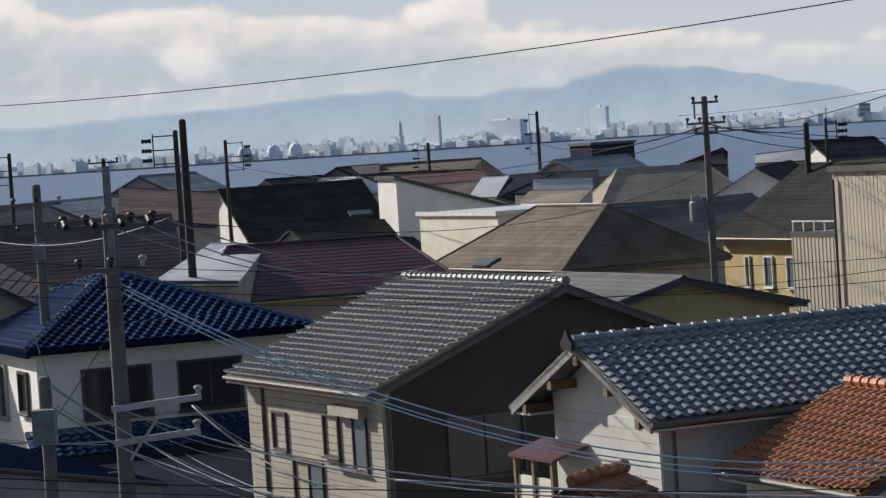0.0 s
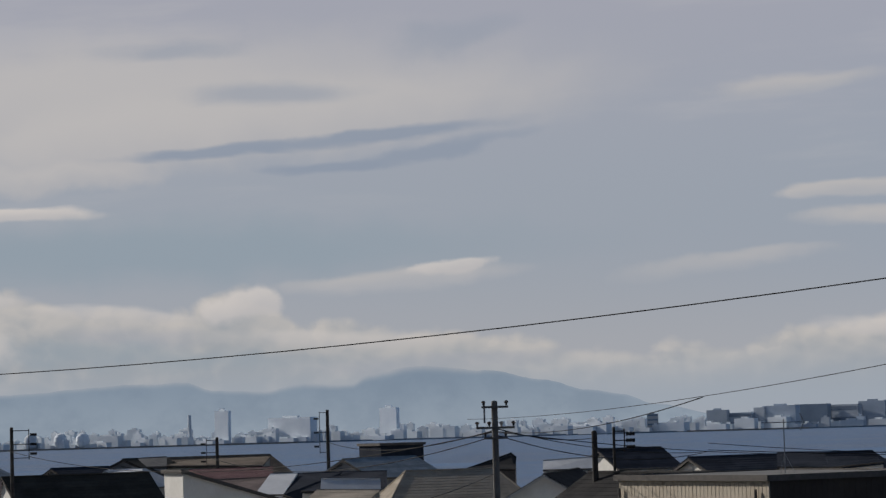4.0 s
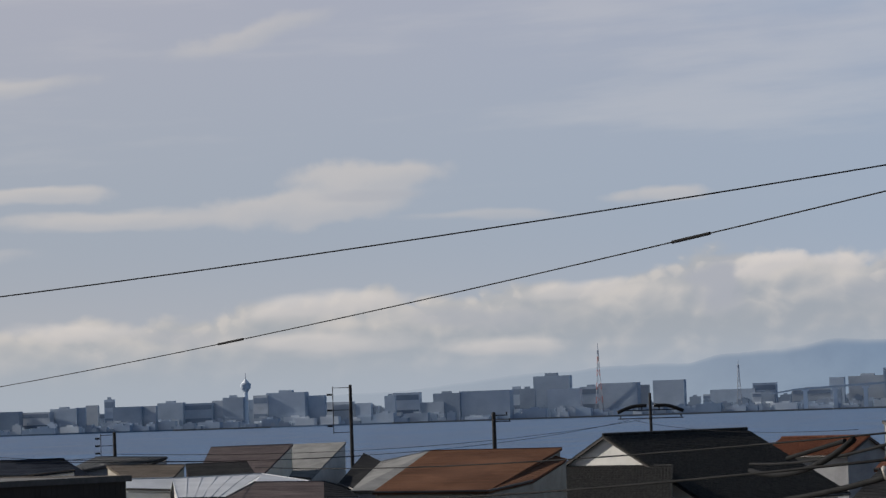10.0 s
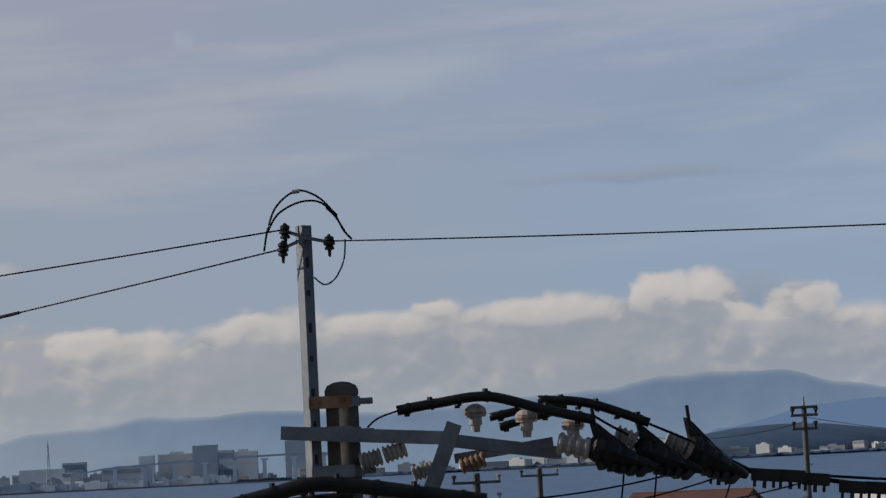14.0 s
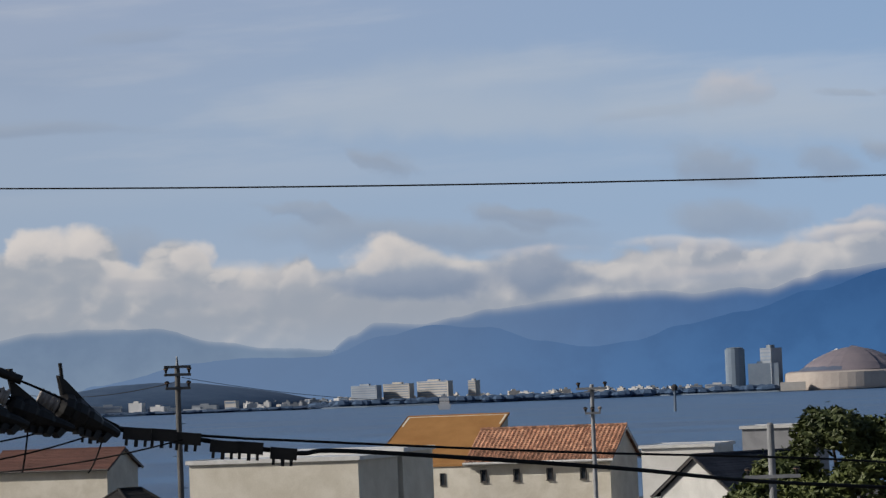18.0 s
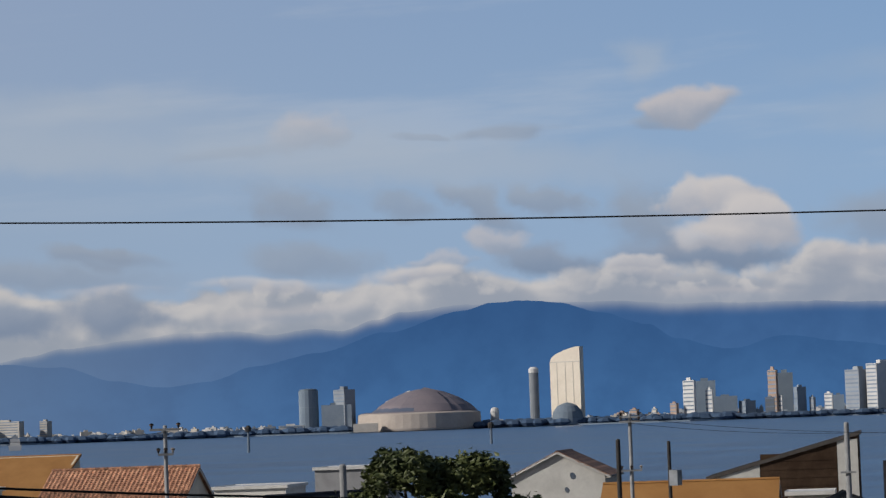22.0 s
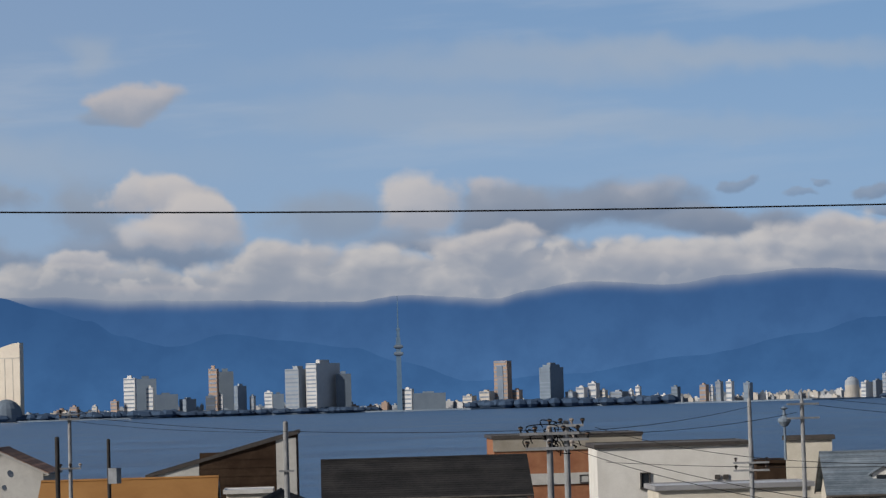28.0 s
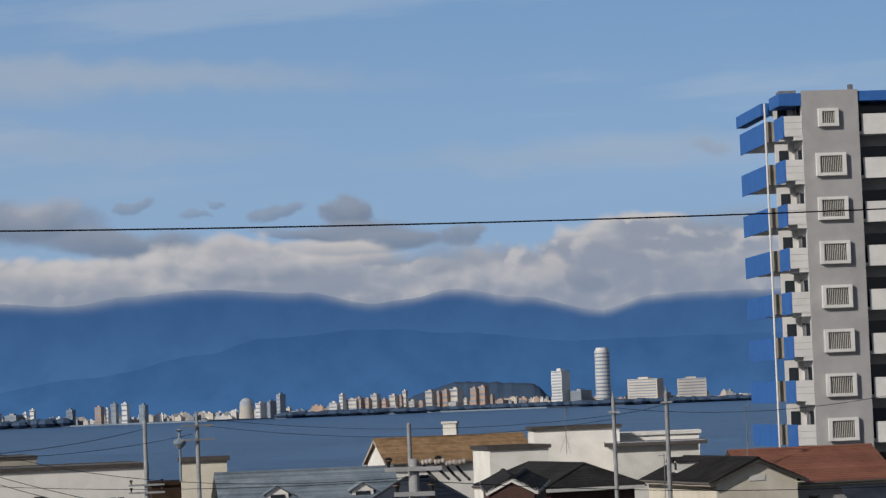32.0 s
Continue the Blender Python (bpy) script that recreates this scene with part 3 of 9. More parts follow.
DARK_BRICK = surf("dark_red_brown_cladding", (0.05, 0.024, 0.020), (0.085, 0.042, 0.034), 1.5, 0.85, 0.2, 20.0, 0, 0.08)
BRICK_WALL = surf("orange_brown_tile_cladding", (0.25, 0.10, 0.05), (0.36, 0.165, 0.085), 1.5, 0.8, 0.2, 20.0, 0, 0.08)
TAN_CLAD = surf("tan_ribbed_cladding", (0.37, 0.315, 0.245), (0.46, 0.405, 0.325), 0.8, 0.8, 0.1, 14.0, 0, 0.04)
WOOD = surf("weathered_eave_wood", (0.10, 0.06, 0.035), (0.20, 0.13, 0.08), 2.0, 0.85, 0.2, 20.0)
SOFFIT = surf("pale_soffit", (0.40, 0.36, 0.31), (0.52, 0.48, 0.42), 2.0, 0.85, 0.1, 20.0)
GUTTER = surf("brown_gutter", (0.07, 0.06, 0.055), (0.13, 0.115, 0.10), 3.0, 0.5, 0.0, 20.0)
PALE_TRIM = surf("pale_trim", (0.52, 0.51, 0.49), (0.66, 0.65, 0.63), 2.0, 0.6, 0.0, 20.0)
GREY_TILE = surf("grey_glazed_roof_tile", (0.093, 0.091, 0.091), (0.157, 0.155, 0.153), 5.0, 0.38, 0.1, 40.0, 0, 0.18, 0.6)
SLATE_TILE = surf("smoked_blue_grey_roof_tile", (0.12, 0.135, 0.155), (0.24, 0.26, 0.285), 5.0, 0.36, 0.1, 40.0, 0, 0.25, 0.6)
BLUE_TILE = surf("cobalt_glazed_roof_tile", (0.006, 0.020, 0.068), (0.017, 0.050, 0.14), 6.0, 0.14, 0.05, 40.0, 0, 0.3, 0.8)
ORANGE_TILE = surf("terracotta_roof_tile", (0.24, 0.085, 0.035), (0.42, 0.17, 0.075), 5.0, 0.6, 0.15, 40.0, 0, 0.2)
CLAY_TILE = surf("weathered_red_clay_tile", (0.10, 0.034, 0.018), (0.19, 0.072, 0.038), 5.0, 0.8, 0.15, 40.0, 0, 0.2, 0.2)
DARK_TILE = surf("charcoal_roof_tile", (0.027, 0.027, 0.027), (0.06, 0.0588, 0.057), 5.0, 0.9, 0.1, 40.0, 0, 0.22, 0.05)
MOTTLED_TILE = surf("mottled_terracotta_tile", (0.17, 0.07, 0.042), (0.50, 0.28, 0.175), 2.6, 0.75, 0.15, 9.0, 0, 0.45)
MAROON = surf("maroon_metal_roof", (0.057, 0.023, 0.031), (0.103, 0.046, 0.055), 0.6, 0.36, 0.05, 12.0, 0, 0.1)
BROWN_ROOF = surf("purplish_brown_slate", (0.086, 0.069, 0.069), (0.149, 0.120, 0.115), 0.6, 0.9, 0.1, 10.0, 0, 0.14, 0.05)
TAN_ROOF = surf("tan_shingles", (0.085, 0.067, 0.052), (0.165, 0.134, 0.107), 0.8, 0.9, 0.15, 6.0, 0, 0.16, 0.15)
BLACK_ROOF = surf("dark_olive_slate", (0.029, 0.028, 0.025), (0.060, 0.057, 0.051), 0.6, 0.9, 0.1, 10.0, 0, 0.14, 0.05)
DEEP_NAVY = surf("deep_navy_sheet_roof", (0.004, 0.008, 0.022), (0.009, 0.016, 0.038), 0.6, 0.85, 0.05, 8.0, 0, 0.1, 0.0)
DARK_ROOF = surf("charcoal_slate", (0.0204, 0.0204, 0.022), (0.0434, 0.0418, 0.0418), 0.6, 0.92, 0.1, 8.0, 0, 0.16, 0.05)
NAVY_ROOF = surf("navy_slate", (0.0154, 0.0196, 0.0294), (0.035, 0.0406, 0.056), 0.6, 0.9, 0.1, 8.0, 0, 0.14, 0.05)
GREY_ROOF = surf("grey_slate", (0.096, 0.096, 0.096), (0.172, 0.167, 0.163), 0.6, 0.9, 0.1, 8.0, 0, 0.16, 0.12)
RUST_ROOF = surf("rust_red_slate", (0.0936, 0.0396, 0.0202), (0.18, 0.0828, 0.0432), 0.35, 0.9, 0.15, 5.0, 0, 0.12, 0.15)
DULL_RED = surf("faded_red_brown_slate", (0.075, 0.032, 0.024), (0.13, 0.06, 0.045), 0.5, 0.8, 0.1, 7.0, 0, 0.14)
RED_ROOF = surf("red_brown_slate", (0.15, 0.055, 0.035), (0.24, 0.10, 0.065), 0.5, 0.75, 0.1, 7.0, 0, 0.14)
GOLD_ROOF = surf("golden_brown_roof_sheet", (0.25, 0.115, 0.03), (0.335, 0.168, 0.052), 0.4, 0.7, 0.05, 10.0, 0, 0.05)
SPECKLE_ROOF = surf("speckled_orange_brown_slate", (0.16, 0.095, 0.045), (0.32, 0.20, 0.105), 1.5, 0.8, 0.12, 5.0, 0, 0.18)
MAROON_SLATE = surf("maroon_slate", (0.10, 0.055, 0.06), (0.15, 0.085, 0.09), 0.6, 0.9, 0.1, 8.0, 0, 0.14, 0.1)
SAND_ROOF = surf("light_tan_shingles", (0.22, 0.19, 0.155), (0.32, 0.28, 0.23), 0.8, 0.9, 0.12, 6.0, 0, 0.14, 0.15)
SHINGLE_GREY = surf("weathered_grey_shingles", (0.17, 0.168, 0.162), (0.27, 0.265, 0.255), 0.8, 0.85, 0.12, 6.0, 0, 0.14, 0.2)
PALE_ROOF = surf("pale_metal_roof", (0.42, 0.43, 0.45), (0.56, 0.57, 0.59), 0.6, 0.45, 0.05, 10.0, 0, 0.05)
BLUE_GREY_ROOF = surf("weathered_blue_grey_slate", (0.10, 0.13, 0.16), (0.22, 0.26, 0.30), 0.7, 0.7, 0.12, 5.0, 0, 0.2)
BARK = surf("bark", (0.05, 0.035, 0.025), (0.11, 0.08, 0.055), 4.0, 0.95, 0.4, 30.0)
LEAF = surf("broadleaf_green", (0.03, 0.046, 0.011), (0.10, 0.115, 0.03), 0.9, 0.6, 0.0, 6.0, 0, 0.2)
# blue in place of tree green: haze painted into the far woods
PINE = surf("hazed_pine_wood", (0.03, 0.06, 0.115), (0.05, 0.085, 0.145), 0.02, 0.95, 0.0, 0.2)
BLUE_PANEL = surf("blue_balcony_panel", (0.022, 0.10, 0.33), (0.03, 0.13, 0.40), 1.0, 0.6, 0.05, 20.0, 0, 0.03)
APT_GREY = surf("apartment_grey_render", (0.30, 0.295, 0.30), (0.37, 0.365, 0.37), 0.5, 0.9, 0.1, 12.0, 0, 0.02)
APT_WHITE = surf("apartment_white_panel", (0.56, 0.55, 0.54), (0.68, 0.67, 0.66), 0.7, 0.85, 0.1, 12.0, 0, 0.03)
# walls over the bay; the bluish ones have haze painted into the base colour
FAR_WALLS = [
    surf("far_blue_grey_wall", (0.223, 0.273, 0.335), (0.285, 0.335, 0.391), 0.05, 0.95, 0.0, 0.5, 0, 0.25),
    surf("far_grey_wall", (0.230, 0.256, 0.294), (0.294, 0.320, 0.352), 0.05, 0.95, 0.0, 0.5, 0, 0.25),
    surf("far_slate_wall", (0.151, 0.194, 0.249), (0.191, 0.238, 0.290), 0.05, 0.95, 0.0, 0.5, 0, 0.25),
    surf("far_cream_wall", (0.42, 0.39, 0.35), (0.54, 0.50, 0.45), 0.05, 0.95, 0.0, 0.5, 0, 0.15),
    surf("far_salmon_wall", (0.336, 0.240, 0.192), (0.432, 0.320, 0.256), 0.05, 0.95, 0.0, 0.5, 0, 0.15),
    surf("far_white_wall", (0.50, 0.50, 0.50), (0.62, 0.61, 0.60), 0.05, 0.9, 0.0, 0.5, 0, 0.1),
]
# paler wall copies for the left shore, with thicker haze painted in
PALE_HAZE = surf("hazed_whitish_wall", (0.72, 0.77, 0.82), (0.80, 0.84, 0.88), 0.05, 0.95, 0.0, 0.5, 0, 0.14)
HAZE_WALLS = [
    surf("hazed_blue_grey_wall", (0.50, 0.56, 0.63), (0.58, 0.64, 0.71), 0.05, 0.95, 0.0, 0.5, 0, 0.16),
    surf("hazed_grey_wall", (0.66, 0.70, 0.745), (0.74, 0.775, 0.815), 0.05, 0.95, 0.0, 0.5, 0, 0.16),
    surf("hazed_blue_wall", (0.44, 0.505, 0.58), (0.52, 0.58, 0.655), 0.05, 0.95, 0.0, 0.5, 0, 0.16),
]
# darker copies for the harbour, haze still in the colour
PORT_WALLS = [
    surf("port_hazed_blue_wall", (0.36, 0.42, 0.50), (0.43, 0.49, 0.57), 0.05, 0.95, 0.0, 0.5, 0, 0.16),
    surf("port_hazed_slate_wall", (0.31, 0.37, 0.45), (0.38, 0.44, 0.52), 0.05, 0.95, 0.0, 0.5, 0, 0.16),
    surf("port_hazed_grey_wall", (0.42, 0.465, 0.525), (0.50, 0.54, 0.595), 0.05, 0.95, 0.0, 0.5, 0, 0.16),
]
# window bands lightened by the same painted haze
PALE_BAND = surf("hazed_window_band", (0.40, 0.48, 0.57), (0.45, 0.53, 0.62), 0.05, 0.5, 0.0, 0.5, 0, 0.1)
FAR_GLASS = surf("far_window_band", (0.16, 0.205, 0.275), (0.21, 0.26, 0.335), 0.05, 0.35, 0.0, 0.5, 0, 0.2)
FAR_METAL = surf("far_lattice_steel", (0.30, 0.32, 0.36), (0.40, 0.42, 0.46), 0.05, 0.7, 0.0, 0.5)
FAR_RED = surf("far_red_paint", (0.42, 0.12, 0.09), (0.50, 0.17, 0.12), 0.05, 0.7, 0.0, 0.5)
# the tower's blue includes the haze of distance
TOWER_GLASS = surf("hazy_blue_tower_glass", (0.115, 0.195, 0.29), (0.15, 0.235, 0.335), 0.05, 0.8, 0.0, 0.5, 0, 0.1, 0.2)
FAR_GOLD = surf("sunlit_hotel_cladding", (0.60, 0.53, 0.44), (0.69, 0.62, 0.52), 0.04, 0.6, 0.0, 0.3, 0, 0.04)
DRUM_WALL = surf("stadium_drum_wall", (0.36, 0.31, 0.275), (0.44, 0.385, 0.34), 0.04, 0.8, 0.0, 0.3, 0, 0.04)
DOME_BLUE = surf("folded_dome_panel", (0.075, 0.095, 0.145), (0.105, 0.125, 0.175), 0.03, 0.6, 0.0, 0.3)
DOME_SKIN = surf("dome_roof_metal", (0.15, 0.133, 0.155), (0.20, 0.17, 0.185), 0.03, 0.6, 0.0, 0.3)

# ---- builders ----


class Shape:
    """Gathers corners and faces of one mesh."""

    def __init__(self):
        self.v, self.f = [], []

    def face(self, *pts):
        n = len(self.v)
        self.v += [tuple(p) for p in pts]
        self.f.append(tuple(range(n, n + len(pts))))
        return self

    def box(self, x0, x1, y0, y1, z0, z1):
        n = len(self.v)
        self.v += [(x, y, z) for z in (z0, z1) for x, y in ((x0, y0), (x1, y0), (x1, y1), (x0, y1))]
        self.f += [tuple(n + i for i in q) for q in ((3, 2, 1, 0), (4, 5, 6, 7), (0, 1, 5, 4), (1, 2, 6, 5), (2, 3, 7, 6), (3, 0, 4, 7))]
        return self

    def slab(self, pts, depth):
        """A flat outline thickened along depth (a vector)."""
        n, k = len(self.v), len(pts)
        d = Vector(depth)
        self.v += [tuple(p) for p in pts] + [tuple(Vector(p) + d) for p in pts]
        self.f += [tuple(range(n, n + k)), tuple(range(n + 2 * k - 1, n + k - 1, -1))]
        self.f += [(n + i, n + k + i, n + k + (i + 1) % k, n + (i + 1) % k) for i in range(k)]
        return self

    def tube(self, pts, radii, sides=8, caps=True):
        pts = [Vector(p) for p in pts]
        if not hasattr(radii, "__len__"):
            radii = [radii] * len(pts)
        n = len(self.v)
        for i, p in enumerate(pts):
            along = (pts[min(i + 1, len(pts) - 1)] - pts[max(i - 1, 0)]).normalized()
            side = along.cross(Vector((0, 0, 1)) if abs(along.z) < 0.95 else Vector((1, 0, 0))).normalized()
            up = side.cross(along)
            for j in range(sides):
                a = 2 * math.pi * j / sides
                self.v.append(tuple(p + radii[i] * (math.cos(a) * side + math.sin(a) * up)))
        for i in range(len(pts) - 1):
            for j in range(sides):
                a, b = n + i * sides + j, n + i * sides + (j + 1) % sides
                self.f.append((a, b, b + sides, a + sides))
        if caps:
            self.f += [tuple(range(n + sides - 1, n - 1, -1)), tuple(range(n + (len(pts) - 1) * sides, n + len(pts) * sides))]
        return self

    def turned(self, profile, sides=12, centre=(0, 0, 0)):
        """A body turned about the upright axis from (radius, height) pairs."""
        cx, cy, cz = centre
        return self.tube([(cx, cy, cz + h) for r, h in profile], [max(r, 1e-4) for r, h in profile], sides)

    def mesh(self, name, smooth=False):
        me = bpy.data.meshes.new(name)
        me.from_pydata(self.v, [], self.f)
        if smooth:
            me.shade_smooth()
        me.update()
        return me


def thing(name, m, label, category, group="", kind=""):
    ob = new(name)
    ob.matrix_world = m
    return tagged(ob, label, category, group, kind)


def part(name, shape, material, parent, label="", smooth=False, at=None):
    me = shape if isinstance(shape, bpy.types.Mesh) else shape.mesh(name, smooth)
    if not me.materials:
        me.materials.append(material)
    ob = new(name, me)
    ob.parent = parent
    if at is not None:
        ob.matrix_local = at
    if label:
        ob["label"] = label
    return ob


def alone(name, shape, material, label, category, group="", kind="", smooth=False, at=None):
    """A thing that is a single mesh."""
    me = shape if isinstance(shape, bpy.types.Mesh) else shape.mesh(name, smooth)
    if not me.materials:
        me.materials.append(material)
    ob = new(name, me)
    if at is not None:
        ob.matrix_world = at
    return tagged(ob, label, category, group, kind)


def spot(heading, dist, z=0.0):
    a = radians(heading)
    return Vector((dist * math.sin(a), dist * math.cos(a), z))


def seen(heading, height, dist):
    """A point by its bearing from the camera, its height in degrees and its distance."""
    p = spot(heading, dist)
    p.z = EYE[2] + dist * math.tan(radians(height))
    return p


# ---- roofs and houses ----
GROUND = 2.0
TILES = {}


def tile_mesh(wide, long, rise, flat):
    """One clay tile: a shallow S in section, with a thick lower edge."""
    key = (wide, long, rise, flat)
    if key not in TILES:
        s, k = Shape(), 6
        top, low = [], []
        for end, lift in ((0.0, 0.08 if flat else 0.055), (long * 1.12, 0.004)):
            for i in range(k + 1):
                u = i / k
                h = rise * (math.sin(u * 2 * math.pi - 0.6) if not flat else (1.0 if u < 0.25 else 0.1))
                top.append(((u - 0.5) * wide * 0.985, end, lift + h + rise))
        low = [(x, y - 0.012, z - 0.014) for x, y, z in top[: k + 1]] + [(x, y + 0.01, z - (0.08 if flat else 0.06)) for x, y, z in top[: k + 1]]
        s.v = top + low
        s.f = [(i, i + 1, k + 2 + i, k + 1 + i) for i in range(k)]
        s.f += [(2 * k + 2 + i, 2 * k + 3 + i, i + 1, i) for i in range(k)]
        s.f += [(3 * k + 3 + i, 3 * k + 4 + i, 2 * k + 3 + i, 2 * k + 2 + i) for i in range(k)]
        TILES[key] = s.mesh("roof_tile", False)
    return TILES[key]


def slope(root, a, b, c, d, style, material, step=0.3, limit=300, tile=(0.27, 0.235, 0.022, False), thick=0.1):
    """One face of a roof. a, b: the eave from left to right as seen from outside; c, d: its top, right and left."""
    a, b, c, d = (Vector(p) for p in (a, b, c, d))
    mid = (c + d) / 2
    n = (b - a).cross(mid - a).normalized()
    across = (b - a).normalized()
    up = n.cross(across)
    outline = [a, b, c, d] if (c - d).length > 0.05 else [a, b, c]
    face = part("roof_slope", Shape().slab(outline, -thick * n), material, root)
    rise = (d - a).dot(up)
    turned = root.matrix_world.to_3x3() @ n
    if turned.dot(Vector(EYE) - root.matrix_world @ mid) < 0:
        return face          # a slope that looks away over the bay
    if style == "courses":
        k = max(3, round(rise / step))
        for i in range(k):
            f0, f1 = i / k, min(1.0, (i + 1.15) / k)
            l0, r0, l1, r1 = a.lerp(d, f0), b.lerp(c, f0), a.lerp(d, f1), b.lerp(c, f1)
            lift, low = n * 0.016, n * 0.003
            part("roof_course", Shape().slab([l0 + lift, r0 + lift, r1 + low, l1 + low], -0.012 * n), material, face)
    elif style == "seams":
        k = max(3, round((b - a).length / step))
        for i in range(k + 1):
            f = i / k
            foot = a.lerp(b, f)
            g = 1.0
            top = d.lerp(c, f) if len(outline) == 4 else None
            if top is None:
                t = abs(2 * f - 1)
                top = foot + up * rise * (1 - t)
            else:
                top = foot + (top - foot)
            if (top - foot).length > 0.3:
                p = Shape().slab([foot - across * 0.02 + n * 0.03, foot + across * 0.02 + n * 0.03, top + across * 0.02 + n * 0.03, top - across * 0.02 + n * 0.03], -0.03 * n)
                part("roof_seam", p, material, face)
    elif style == "tiles":
        wide, long, bulge, flat = tile
        me = tile_mesh(*tile)
        if not me.materials or me.materials[0] != material:
            me = me.copy()
            me.materials.clear()
            me.materials.append(material)
        rot = Matrix((across, up, n)).transposed().to_4x4()
        spots = []
        rows = int(rise / long)
        for i in range(rows):
            f = i * long / rise
            l0, r0 = a.lerp(d, f), b.lerp(c, f)
            width = (r0 - l0).length
            k = int(width / wide)
            for j in range(k):
                x = (j + 0.5) * width / max(k, 1)
                spots.append(l0 + across * x + up * 0.0)
        share = spots[:limit]
        rest = spots[limit:]
        for p in share:
            part("roof_tile", me, material, face, at=Matrix.Translation(p) @ rot)
        if rest:
            base_v = [v.co.copy() for v in me.vertices]
            base_f = [tuple(q.vertices) for q in me.polygons]
            s = Shape()
            for p in rest:
                o = len(s.v)
                m4 = Matrix.Translation(p) @ rot
                s.v += [tuple(m4 @ v) for v in base_v]
                s.f += [tuple(o + i for i in q) for q in base_f]
            tagged(part("roof_tiles", s, material, face), kind="stuff")
    return face


def ridge_tiles(root, p, q, material, radius=0.11, step=0.3):
    p, q = Vector(p), Vector(q)
    k = max(1, round((q - p).length / step))
    for i in range(k):
        a, b = p.lerp(q, i / k), p.lerp(q, (i + 1.06) / k)
        part("ridge_tile", Shape().tube([a, a.lerp(b, 0.7), a.lerp(b, 0.74), b], [radius * 0.84, radius * 0.84, radius * 1.1, radius * 1.1], 8), material, root)


def window(root, centre, normal, wide, tall, frame_mat=ALU, glass=INK, sill=True, panes=2, deep=0.09, name="window"):
    """A sliding window on a wall: frame, panes, sill. centre and normal in the thing's own space."""
    c, n = Vector(centre), Vector(normal).normalized()
    u = Vector((0, 0, 1)).cross(n).normalized()
    m = Matrix((u, n, Vector((0, 0, 1)))).transposed().to_4x4()
    m.translation = c
    t = 0.06
    f = Shape()
    f.box(-wide / 2 - t, wide / 2 + t, -0.02, deep, tall / 2, tall / 2 + t).box(-wide / 2 - t, wide / 2 + t, -0.02, deep, -tall / 2 - t, -tall / 2)
    f.box(-wide / 2 - t, -wide / 2, -0.02, deep, -tall / 2, tall / 2).box(wide / 2, wide / 2 + t, -0.02, deep, -tall / 2, tall / 2)
    for i in range(1, panes):
        x = -wide / 2 + wide * i / panes
        f.box(x - 0.025, x + 0.025, -0.02, deep * 0.7, -tall / 2, tall / 2)
    win = part(name, f, frame_mat, root, at=m)
    for i in range(panes):
        x0 = -wide / 2 + wide * i / panes
        part("pane", Shape().box(x0 + 0.02, x0 + wide / panes - 0.02, 0.004, 0.016 + 0.01 * (i % 2), -tall / 2, tall / 2), glass, win)
    if sill:
        part("sill", Shape().box(-wide / 2 - 0.1, wide / 2 + 0.1, 0, deep + 0.05, -tall / 2 - t - 0.04, -tall / 2 - t), frame_mat, win)
    return win


